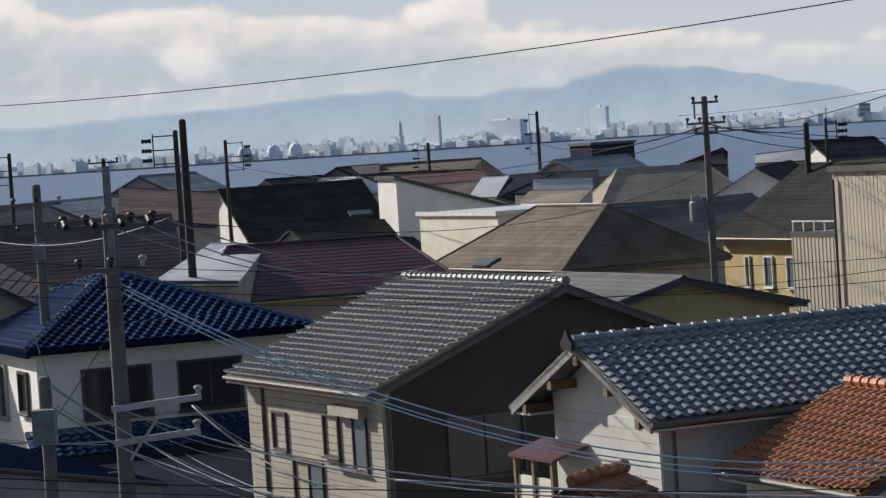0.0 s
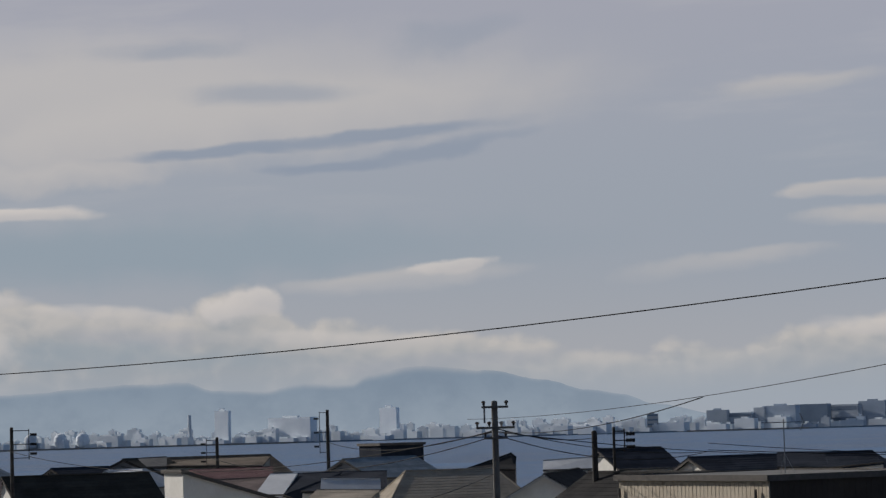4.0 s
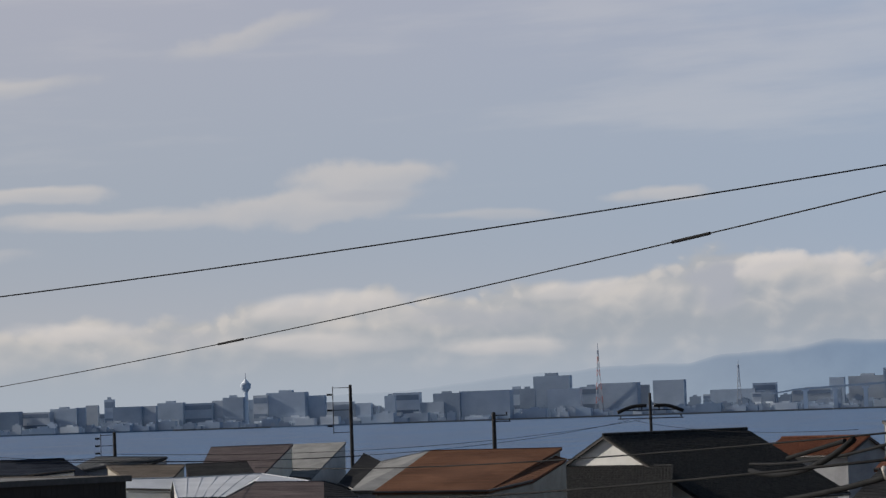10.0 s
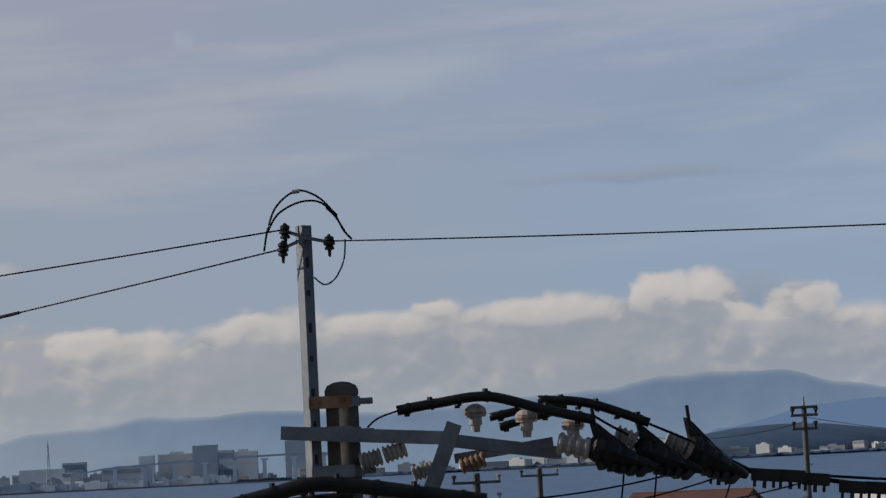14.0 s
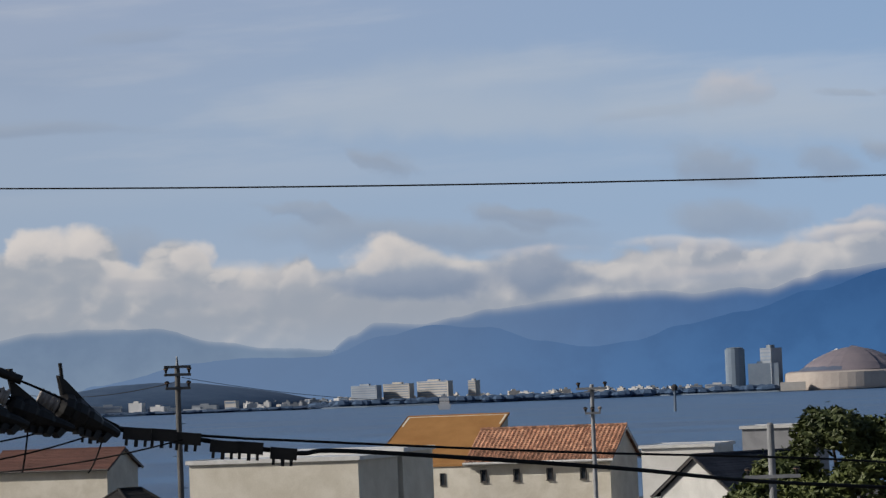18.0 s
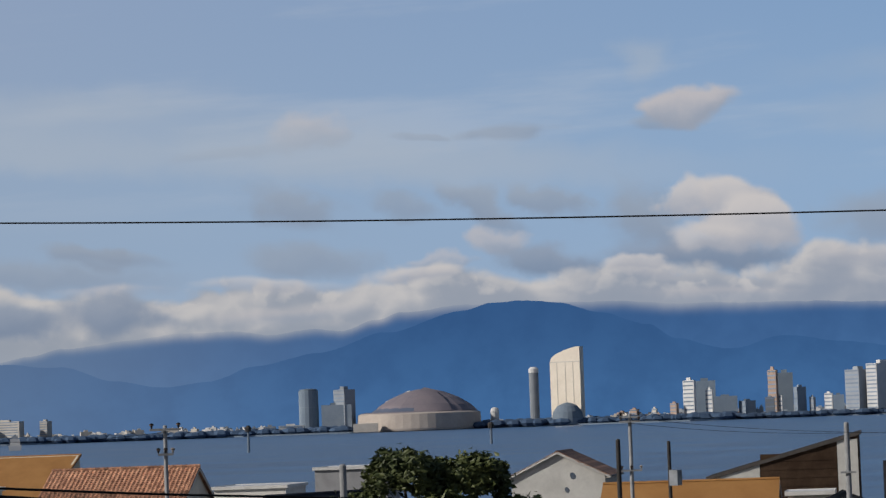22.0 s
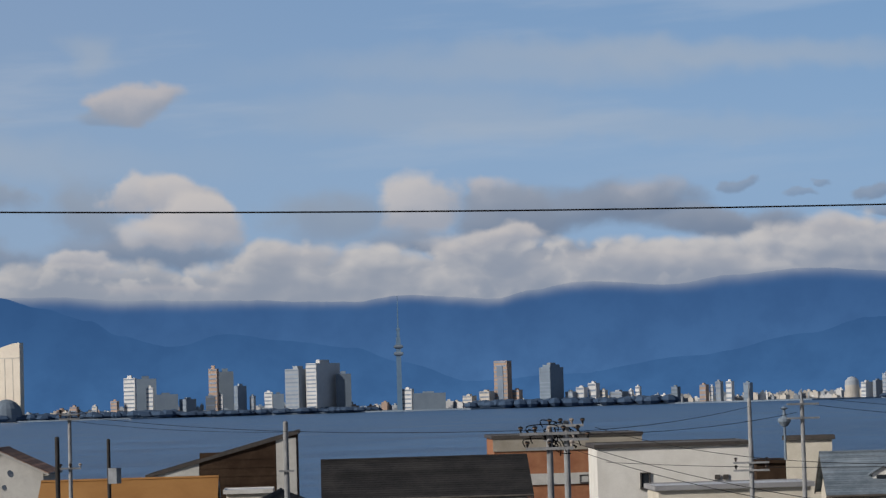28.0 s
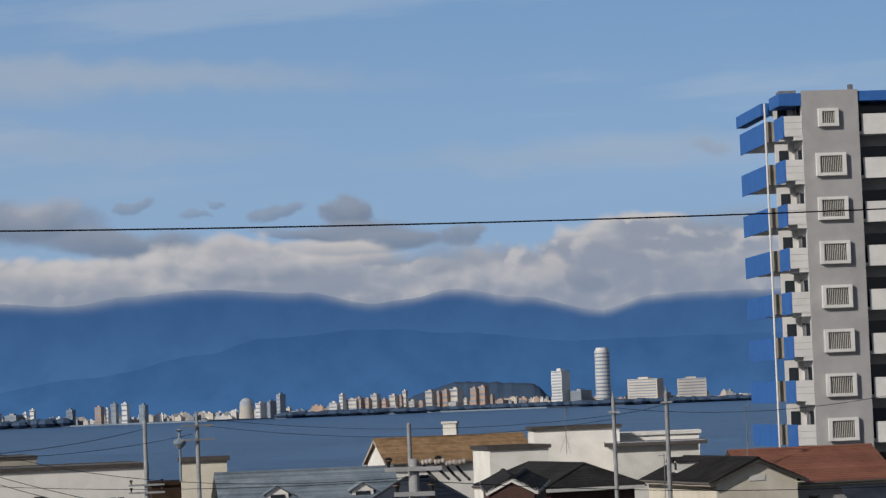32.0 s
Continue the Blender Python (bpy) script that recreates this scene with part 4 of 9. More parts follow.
def house(label, x, y, turn, long, wide, eave, ridge, form="gable", inner=0.0, roof=DARK_ROOF, wall=PALE_WALL, style="courses", step=0.3,
          over=0.45, gable_over=0.3, group="houses of the town", trim=DARK_FRAME, cap=None, tile=(0.27, 0.235, 0.022, False), limit=300, low=GROUND, gutter=GUTTER, stuff_back=True, front=None, glare_side=None):
    """A house: four walls, roof faces with their courses or tiles, ridge, barge boards and gutters. turn: heading of its ridge to the right."""
    root = thing("house", pose(x, y, low, 0, 0, -turn), label, "house", group)
    hx, hy, ze, zr = long / 2, wide / 2, eave - low, ridge - low
    wx_, wy_ = hx - gable_over, hy - over
    drop = (zr - ze) / hy if hy else 0
    wall_top = ze + drop * over - 0.1
    t = 0.16
    for y0, y1 in ((-wy_, -wy_ + t), (wy_ - t, wy_)):
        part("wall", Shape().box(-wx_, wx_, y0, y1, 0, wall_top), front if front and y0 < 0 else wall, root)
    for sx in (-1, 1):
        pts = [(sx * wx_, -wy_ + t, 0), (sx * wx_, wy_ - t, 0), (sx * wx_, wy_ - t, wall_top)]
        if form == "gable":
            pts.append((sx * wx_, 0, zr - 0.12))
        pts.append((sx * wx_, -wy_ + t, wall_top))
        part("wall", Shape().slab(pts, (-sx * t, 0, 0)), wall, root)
    cap = cap or roof
    back = "plain" if stuff_back and style == "tiles" else style
    if form == "gable":
        slope(root, (-hx, -hy, ze), (hx, -hy, ze), (hx, 0, zr), (-hx, 0, zr), style, roof, step, limit, tile)
        slope(root, (hx, hy, ze), (-hx, hy, ze), (-hx, 0, zr), (hx, 0, zr), back, roof, step, limit, tile)
        if style == "tiles":
            ridge_tiles(root, (-hx, 0, zr + 0.06), (hx, 0, zr + 0.06), cap)
        else:
            part("ridge_cap", Shape().slab([(-hx, -0.14, zr - 0.035), (hx, -0.14, zr - 0.035), (hx, 0, zr + 0.04), (-hx, 0, zr + 0.04)], (0, 0, 0.02)).slab([(-hx, 0, zr + 0.04), (hx, 0, zr + 0.04), (hx, 0.14, zr - 0.035), (-hx, 0.14, zr - 0.035)], (0, 0, 0.02)), cap, root)
        for sx in (-1, 1):
            for sy in (-1, 1):
                pts = [(sx * hx, sy * hy, ze - 0.02), (sx * hx, 0, zr - 0.02), (sx * hx, 0, zr - 0.22), (sx * hx, sy * hy, ze - 0.22)]
                part("bargeboard", Shape().slab(pts, (-sx * 0.04, 0, 0)), trim, root)
    else:
        r = inner
        slope(root, (-hx, -hy, ze), (hx, -hy, ze), (r, 0, zr), (-r, 0, zr), style, roof, step, limit, tile)
        slope(root, (hx, -hy, ze), (hx, hy, ze), (r, 0, zr), (r, 0, zr), style, roof, step, limit, tile)
        # left hip may take a paler material: sun glare put into its colour
        slope(root, (-hx, hy, ze), (-hx, -hy, ze), (-r, 0, zr), (-r, 0, zr), style, glare_side or roof, step, limit, tile)
        slope(root, (hx, hy, ze), (-hx, hy, ze), (-r, 0, zr), (r, 0, zr), back, roof, step, limit, tile)
        for sx in (-1, 1):
            for sy in (-1, 1):
                if style == "tiles":
                    ridge_tiles(root, (sx * hx, sy * hy, ze + 0.05), (sx * r, 0, zr + 0.05), cap, 0.1)
                else:
                    part("hip_cap", Shape().tube([(sx * hx, sy * hy, ze + 0.02), (sx * r, 0, zr + 0.02)], 0.06, 6), cap, root)
        if r > 0.3:
            if style == "tiles":
                ridge_tiles(root, (-r, 0, zr + 0.06), (r, 0, zr + 0.06), cap)
            else:
                part("ridge_cap", Shape().tube([(-r, 0, zr + 0.02), (r, 0, zr + 0.02)], 0.07, 6), cap, root)
        for sx in (-1, 1):
            part("fascia", Shape().box(sx * hx - 0.03, sx * hx + 0.03, -hy, hy, ze - 0.2, ze - 0.03), trim, root)
    for sy in (-1, 1):
        part("gutter", Shape().tube([(-hx, sy * (hy + 0.05), ze - 0.06), (hx, sy * (hy + 0.05), ze - 0.06)], 0.06, 8), gutter, root)
        part("soffit", Shape().box(-hx + 0.05, hx - 0.05, min(sy * hy, sy * (wy_ - 0.01)), max(sy * hy, sy * (wy_ - 0.01)), ze - 0.2, ze - 0.15), SOFFIT, root)
    return root


def block(label, x, y, turn, long, wide, top, wall=WHITE, rim=DARK_FRAME, roof=GREY_ROOF, back=None, group="houses of the town", low=GROUND, over=0.12):
    """A flat or lean-to building: walls, roof sheet and a thin rim. back: height of the far edge where the roof leans."""
    root = thing("building", pose(x, y, low, 0, 0, -turn), label, "building", group)
    hx, hy, z0, z1 = long / 2, wide / 2, top - low, (back if back is not None else top) - low
    t = 0.18
    part("wall", Shape().box(-hx, hx, -hy, -hy + t, 0, z0 - 0.08), wall, root)
    part("wall", Shape().box(-hx, hx, hy - t, hy, 0, z1 - 0.08), wall, root)
    for sx in (-1, 1):
        part("wall", Shape().slab([(sx * hx, -hy + t, 0), (sx * hx, hy - t, 0), (sx * hx, hy - t, z1 - 0.08), (sx * hx, -hy + t, z0 - 0.08)], (-sx * t, 0, 0)), wall, root)
    ox, oy = hx + over, hy + over
    part("roof", Shape().slab([(-ox, -oy, z0), (ox, -oy, z0), (ox, oy, z1), (-ox, oy, z1)], (0, 0, -0.1)), roof, root)
    part("rim", Shape().box(-ox - 0.02, ox + 0.02, -oy - 0.03, -oy + 0.02, z0 - 0.16, z0 + 0.05), rim, root)
    part("rim", Shape().box(-ox - 0.02, ox + 0.02, oy - 0.02, oy + 0.03, z1 - 0.16, z1 + 0.05), rim, root)
    for sx in (-1, 1):
        part("rim", Shape().slab([(sx * ox, -oy + 0.02, z0 - 0.16), (sx * ox, oy - 0.02, z1 - 0.16), (sx * ox, oy - 0.02, z1 + 0.05), (sx * ox, -oy + 0.02, z0 + 0.05)], (sx * 0.03, 0, 0)), rim, root)
    return root

# ---- ground, sea and hills ----


def sector(r0, r1, a0, a1, z, steps=64):
    s = Shape()
    for i in range(steps):
        p, q = a0 + (a1 - a0) * i / steps, a0 + (a1 - a0) * (i + 1) / steps
        s.face(spot(p, r0, z), spot(p, r1, z), spot(q, r1, z), spot(q, r0, z))
    return s


ground = alone("ground", Shape().slab([spot(a, 285, GROUND) for a in range(-180, 180, 6)][::-1], (0, 0, -3.0)), EARTH, "dark streets and yards between the houses of the town", "ground", kind="structure")
alone("water", sector(240, 4985, -180, 180, 0.0, 96), WATER, "blue-grey rippled water of a wide bay", "sea", kind="structure")
far_shore = Shape()
for i in range(130):
    a0, a1 = -50 + i * 1.4, -50 + (i + 1) * 1.4
    d0 = 4205 + 60 * math.sin(a0 * 0.9) * 0.5 + 25 * math.sin(a0 * 2.7)
    d1 = 4205 + 60 * math.sin(a1 * 0.9) * 0.5 + 25 * math.sin(a1 * 2.7)
    far_shore.face(spot(a0, d0, 0.0), spot(a0, 4980, 3.5), spot(a1, 4980, 3.5), spot(a1, d1, 0.0))
    far_shore.face(spot(a0, d0, -0.4), spot(a0, d0, 2.2), spot(a1, d1, 2.2), spot(a1, d1, -0.4))
    far_shore.face(spot(a0, d0, 2.2), spot(a0, 4980, 3.6), spot(a1, 4980, 3.6), spot(a1, d1, 2.2))
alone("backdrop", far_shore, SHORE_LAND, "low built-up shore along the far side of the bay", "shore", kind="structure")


def hills(dist, peaks, low, top, rough, seed, label, cap=0.0, far_haze=None):
    """A far range: a curved face whose crest runs smoothly through the peaks, with small spurs."""
    s = Shape()
    a, end = peaks[0][0], peaks[-1][0]
    cols = []
    while a <= end:
        for (p, hp), (q, hq) in zip(peaks, peaks[1:]):
            if p <= a <= q:
                f = (a - p) / (q - p)
                f = f * f * (3 - 2 * f)
                e = hp + (hq - hp) * f
        e += rough * noise.fractal((a * 1.7, seed, 0.3), 0.7, 2.1, 6)
        zt = max(2.0, EYE[2] + dist * math.tan(radians(e)))
        cols.append([spot(a, dist - 90 * (1 - k / 5) ** 1.5, zt * k / 5) for k in range(6)] + [spot(a, dist + 60, 0)])
        a += 0.06
    n = len(cols[0])
    s.v = [tuple(p) for c in cols for p in c]
    s.f = [(i * n + k, (i + 1) * n + k, (i + 1) * n + k + 1, i * n + k + 1) for i in range(len(cols) - 1) for k in range(n - 1)]
    m = distance("distant_hills", low, top, 13 + dist * math.tan(radians(max(h for _, h in peaks))), 0.012, cap, far_haze)
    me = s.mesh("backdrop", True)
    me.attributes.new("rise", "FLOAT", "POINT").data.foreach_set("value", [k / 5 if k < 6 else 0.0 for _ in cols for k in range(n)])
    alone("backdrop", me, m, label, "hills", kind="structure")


# the low and top colours of each range already hold its haze
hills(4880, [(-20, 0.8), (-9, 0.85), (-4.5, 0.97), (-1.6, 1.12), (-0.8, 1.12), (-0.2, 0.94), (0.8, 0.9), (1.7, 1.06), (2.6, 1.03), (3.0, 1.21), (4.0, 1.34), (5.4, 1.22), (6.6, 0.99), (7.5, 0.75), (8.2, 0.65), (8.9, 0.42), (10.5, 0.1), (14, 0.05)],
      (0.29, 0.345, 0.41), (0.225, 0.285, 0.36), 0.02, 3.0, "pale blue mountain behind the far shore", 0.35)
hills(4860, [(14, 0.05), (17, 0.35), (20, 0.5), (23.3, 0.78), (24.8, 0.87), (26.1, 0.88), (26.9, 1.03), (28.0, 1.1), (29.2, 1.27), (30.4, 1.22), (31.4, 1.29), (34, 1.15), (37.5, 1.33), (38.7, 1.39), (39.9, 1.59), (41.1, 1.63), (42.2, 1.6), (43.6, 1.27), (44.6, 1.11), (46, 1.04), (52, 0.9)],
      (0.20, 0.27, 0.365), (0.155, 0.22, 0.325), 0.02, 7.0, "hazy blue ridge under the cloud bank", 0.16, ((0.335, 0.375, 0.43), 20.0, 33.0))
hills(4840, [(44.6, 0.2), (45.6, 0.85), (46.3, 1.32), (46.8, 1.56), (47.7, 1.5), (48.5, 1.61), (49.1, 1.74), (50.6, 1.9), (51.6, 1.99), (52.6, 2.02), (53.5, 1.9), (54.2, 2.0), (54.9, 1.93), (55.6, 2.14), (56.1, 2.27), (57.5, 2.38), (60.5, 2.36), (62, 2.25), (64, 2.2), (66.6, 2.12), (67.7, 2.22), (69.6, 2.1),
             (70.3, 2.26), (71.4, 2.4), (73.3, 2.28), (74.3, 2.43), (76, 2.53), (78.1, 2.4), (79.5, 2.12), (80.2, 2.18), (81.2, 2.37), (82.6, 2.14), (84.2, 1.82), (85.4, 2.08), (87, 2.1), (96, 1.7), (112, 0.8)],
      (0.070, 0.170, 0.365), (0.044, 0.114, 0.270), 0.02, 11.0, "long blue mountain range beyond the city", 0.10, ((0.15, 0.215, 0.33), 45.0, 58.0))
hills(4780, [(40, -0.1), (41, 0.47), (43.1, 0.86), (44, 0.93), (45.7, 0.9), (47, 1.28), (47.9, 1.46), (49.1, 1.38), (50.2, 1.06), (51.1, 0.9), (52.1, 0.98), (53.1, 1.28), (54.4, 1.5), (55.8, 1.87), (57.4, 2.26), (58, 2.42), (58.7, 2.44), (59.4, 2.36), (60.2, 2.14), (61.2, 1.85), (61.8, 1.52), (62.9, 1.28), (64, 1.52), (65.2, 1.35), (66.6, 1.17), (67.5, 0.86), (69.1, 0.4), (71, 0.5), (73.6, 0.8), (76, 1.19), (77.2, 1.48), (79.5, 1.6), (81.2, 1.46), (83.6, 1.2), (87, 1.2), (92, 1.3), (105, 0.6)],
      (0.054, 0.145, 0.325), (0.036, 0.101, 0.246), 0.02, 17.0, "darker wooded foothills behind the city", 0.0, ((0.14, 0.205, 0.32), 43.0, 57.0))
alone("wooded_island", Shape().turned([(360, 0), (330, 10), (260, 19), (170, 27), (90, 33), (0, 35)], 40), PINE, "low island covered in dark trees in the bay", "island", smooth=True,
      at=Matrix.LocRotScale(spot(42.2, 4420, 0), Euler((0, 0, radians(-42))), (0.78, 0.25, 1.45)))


# ---- the town ----
GRID = 66
# its gable walls are painted dark for their shade, the front left beige
house_grey = house("two-storey house with grey tiled roof and pale brick-patterned walls", 0.88, 69.2, 64, 8.9, 10.45, 7.38, 9.48, roof=GREY_TILE, wall=SHADED_TAUPE, front=BEIGE, style="tiles", tile=(0.30, 0.28, 0.034, True), limit=300)
house_smoked = house("house with smoked blue-grey tiled roof and white plastered gable", 6.84, 54.9, -25, 9.9, 5.67, 7.66, 9.0, roof=SLATE_TILE, wall=PALE_WALL, style="tiles", tile=(0.27, 0.235, 0.035, False), over=0.7, gable_over=0.6, trim=CONCRETE)
house("low house with orange clay tiled roof", 8.37, 49.5, 67, 5.0, 5.76, 6.68, 7.99, roof=ORANGE_TILE, wall=PALE_WALL, style="tiles", tile=(0.25, 0.23, 0.03, False), limit=220)
house_blue = house("white house under a glazed blue tiled hipped roof", -8.8, 73.6, -22, 7.4, 10.6, 8.56, 10.0, "hip", 0.25, BLUE_TILE, WHITE, "tiles", tile=(0.28, 0.24, 0.028, False), trim=DEEP_NAVY, gutter=DEEP_NAVY, stuff_back=True, limit=225)
house_blue.matrix_world = Matrix.LocRotScale((-8.8 * 1.13, 73.6 * 1.13, EYE[2] - 11.0 * 1.13), Euler((0, 0, radians(22))), (1.13, 1.13, 1.13))
# the maroon roof's left slope is painted pale for the sun's glare
house("house with a maroon metal hipped roof, sun glare painted on its left slope", -4.8, 101.7, -12, 9.8, 7.2, 7.9, 9.64, "hip", 3.1, MAROON, BEIGE, "courses", 0.26, glare_side=PALE_ROOF)
house("house with a wide purplish-brown slate roof", -16.9, 125.0, -14, 9.6, 10.8, 7.19, 10.5, "gable", 0, BROWN_ROOF, BEIGE, "courses", 0.3)
house("house with a steep dark olive roof and white gable", -10.1, 189.5, -24, 10.6, 11.2, 7.13, 10.72, "gable", 0, BLACK_ROOF, WHITE, "courses", 0.4)
house("house with a tan shingled hipped roof", 5.3, 112.5, 63, 11.5, 7.6, 7.79, 10.03, "hip", 2.9, TAN_ROOF, BEIGE, "courses", 0.3)
house("ochre house with a low grey gabled roof", 5.2, 84.1, 65, 8.2, 8.3, 7.62, 8.62, "gable", 0, GREY_ROOF, YELLOW_WALL, "courses", 0.35)
house_ochre = house("ochre house with a steep charcoal slate roof", 17.8, 116.1, 66, 9.8, 9.5, 8.16, 11.0, "gable", 0, DARK_ROOF, YELLOW_WALL, "courses", 0.3)
house("house with a tan hipped slate roof", 15.2, 188.2, -7, 10.0, 7.2, 8.14, 10.3, "hip", 3.1, SAND_ROOF, PALE_WALL, "courses", 0.35)
house("white house with a navy slate roof", 33.3, 227.1, -22, 6.2, 6.4, 9.48, 11.0, "gable", 0, NAVY_ROOF, WHITE, "courses", 0.35)
house("white house with a navy slate roof near the shore", 36.8, 251.8, -23, 6.8, 7.3, 9.14, 10.91, "gable", 0, NAVY_ROOF, WHITE, "courses", 0.35)
TAN_AT = (19.5, 98.1)
block_tan = block("tan ribbed metal building with a flat roof", 19.5, 98.1, 65, 9.2, 7.2, 11.14, TAN_CLAD, DARK_FRAME, GREY_ROOF)
house("long house with a dark navy roof", 33.3, 164.8, -24, 13.5, 7.0, 9.6, 11.0, "gable", 0, NAVY_ROOF, WHITE, "courses", 0.35)
house_dark = house("house with a charcoal tiled roof and white gable", 82.6, 170.5, -23, 14.8, 17.6, 6.77, 11.2, "gable", 0, DARK_TILE, WHITE, "tiles", limit=260, over=0.8, gable_over=0.35)
slope(house_dark, (-12.8, 10.5, 4.3), (-12.8, -10.5, 4.3), (-7.0, -5.6, 7.25), (-7.0, 5.6, 7.25), "tiles", DARK_TILE, limit=120)
part("gutter", Shape().tube([(-12.85, 10.5, 4.24), (-12.85, -10.5, 4.24)], 0.07, 8), GUTTER, house_dark)
part("wall", Shape().box(-12.0, -7.1, -8.2, -8.04, 0, 4.2).box(-12.0, -11.84, -8.04, 8.2, 0, 4.2), WHITE, house_dark)
house("house with an orange tiled roof", 114.0, 206.8, 65, 9.1, 6.5, 8.5, 9.96, "gable", 0, CLAY_TILE, GREY_WALL, "tiles", limit=150, tile=(0.3, 0.27, 0.03, False))
house("house with a red-brown slate roof", 145.2, 171.1, 65, 10.7, 7.0, 8.3, 9.9, "gable", 0, DULL_RED, CREAM, "courses", 0.28)
block_gold = block("house with a golden-brown lean-to roof", 192.4, 173.0, 69, 10.0, 9.9, 6.72, CREAM, GOLD_ROOF, GOLD_ROOF, 11.16)
house_mottle = house("cream house with mottled terracotta tiles", 145.4, 120.4, 66, 10.3, 8.4, 8.43, 10.57, "gable", 0, MOTTLED_TILE, CREAM, "tiles", limit=180, tile=(0.3, 0.27, 0.03, False), trim=PALE_TRIM)
house("pale house with a terracotta roof and a plain gable", 191.5, 113.3, 157, 9.0, 8.3, 8.36, 10.35, "gable", 0, MOTTLED_TILE, PALE_WALL, "courses", 0.3, trim=PALE_TRIM)
house("house with a long golden-brown roof", 120.0, 63.9, 66, 8.6, 8.0, 7.80, 9.68, "gable", 0, GOLD_ROOF, CREAM, "plain", trim=PALE_TRIM)
block_brown = block("dark brown boarded house under one leaning roof", 153.2, 75.0, 156, 8.9, 8.9, 9.09, BROWN_WALL, DARK_FRAME, DARK_ROOF, 11.50)
house("house with a long charcoal slate roof", 132.2, 53.4, 66, 10.6, 8.0, 8.29, 10.17, "gable", 0, DARK_ROOF, PALE_WALL, "courses", 0.25)
block_white = block("white rendered flat-roofed house", 149.6, 45.7, 68, 8.4, 8.0, 10.37, WHITE, DARK_FRAME, GREY_ROOF)
block_brick = block("orange brick-clad house with a pale top floor", 169.7, 58.9, 66, 9.3, 8.0, 10.72, BRICK_WALL, DARK_FRAME, GREY_ROOF)
house_dormer = house("house with a weathered blue-grey slate roof and small dormers", 129.8, 27.7, 72, 8.6, 8.0, 8.23, 10.11, "gable", 0, BLUE_GREY_ROOF, CREAM, "courses", 0.22)
house("house with a speckled orange-brown slate roof", 200.3, 31.9, 67, 11.3, 7.8, 8.86, 10.64, "gable", 0, SPECKLE_ROOF, WHITE, "courses", 0.28, trim=PALE_TRIM)
house("brick house with a charcoal slate hipped roof", 142.9, 17.2, 152, 10.6, 5.4, 8.59, 9.71, "hip", 4.0, DARK_ROOF, DARK_BRICK, "courses", 0.2, trim=PALE_TRIM)
house_cream = house("cream house with a dark seamed roof", 150.7, 9.2, 154, 10.4, 5.5, 8.36, 9.56, "gable", 0, DARK_ROOF, CREAM, "seams", 0.35)
house_brown = house("house with a plain red-brown slate roof", 151.5, 4.9, 67, 8.3, 7.4, 8.12, 9.88, "gable", 0, RED_ROOF, GREY_WALL, "courses", 0.22)

# ---- the city across the bay ----


def tower(heading, wide, high, wall, floors=0, deep=None, dist=4250.0, turn=None, label="pale apartment block on the far shore", name="building", roofbox=True, side=None, group="buildings across the bay", bands=True):
    """A far building: body, a band of windows to each group of floors, a plant room on top."""
    p = spot(heading, dist, 1.0)
    deep = deep or wide * 0.7
    root = thing(name, pose(p.x, p.y, p.z, 0, 0, -(turn if turn is not None else heading)), label, "building", group)
    part("body", Shape().box(-wide / 2, wide / 2, -deep / 2, deep / 2, 0, high), wall, root)
    if bands:
        k = min(floors or max(2, int(high / 9)), 13 if floors else 2)
        for i in range(k):
            z = high * (i + 0.5) / k
            t = high / k * 0.34
            part("window_band", Shape().box(-wide / 2 * 0.92, wide / 2 * 0.92, -deep / 2 - 0.3, -deep / 2 + 0.2, z, z + t), PALE_BAND if wall in HAZE_WALLS or wall is PALE_HAZE else FAR_GLASS, root)
    if roofbox:
        part("plant_room", Shape().box(-wide * 0.2, wide * 0.15, -deep * 0.2, deep * 0.2, high, high + max(2.5, high * 0.07)), side or wall, root)
    return root


rng = random.Random(5)
W_BLUE, W_GREY, W_SLATE, W_CREAM, W_SALMON, W_WHITE = FAR_WALLS
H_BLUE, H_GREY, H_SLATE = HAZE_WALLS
P_BLUE, P_SLATE, P_GREY = PORT_WALLS


def row_of_buildings(a0, a1, count, h0, h1, w0, w1, walls, d0, d1, label, keep=2):
    """A stretch of the far shore. Every few buildings one is a thing; the rest, half hidden, are joined by their wall colour."""
    heap = {}
    for i in range(count):
        a = a0 + (a1 - a0) * (i + rng.random() * 0.9) / count
        high = h0 + (h1 - h0) * rng.random() ** 1.3
        wide = w0 + (w1 - w0) * rng.random()
        wall, deep, dist, turn = rng.choice(walls), wide * rng.uniform(0.4, 0.9), rng.uniform(d0, d1), a + rng.uniform(-10, 45)
        if a < 31:
            turn, deep, wide = (47 if a < 12 else 43) + rng.uniform(-4, 3), wide * rng.uniform(0.25, 0.4), wide * 1.2
        if keep and i % keep == 0:
            tower(a, wide, high, wall, deep=deep, dist=dist, turn=turn, label=label, roofbox=rng.random() < 0.5, bands=high > 14)
        else:
            s = Shape().box(-wide / 2, wide / 2, -deep / 2, deep / 2, 0, high).box(-wide * 0.2, wide * 0.15, -deep * 0.2, deep * 0.2, high, high + 2.5)
            p = spot(a, dist, 1.0)
            m = pose(p.x, p.y, p.z, 0, 0, -turn)
            into = heap.setdefault(walls.index(wall), Shape())
            n = len(into.v)
            into.v += [tuple(m @ Vector(v)) for v in s.v]
            into.f += [tuple(n + k for k in f) for f in s.f]
    for k, s in heap.items():
        alone("far_buildings", s, walls[k], "crowd of small pale buildings along the far shore", "buildings", kind="stuff")


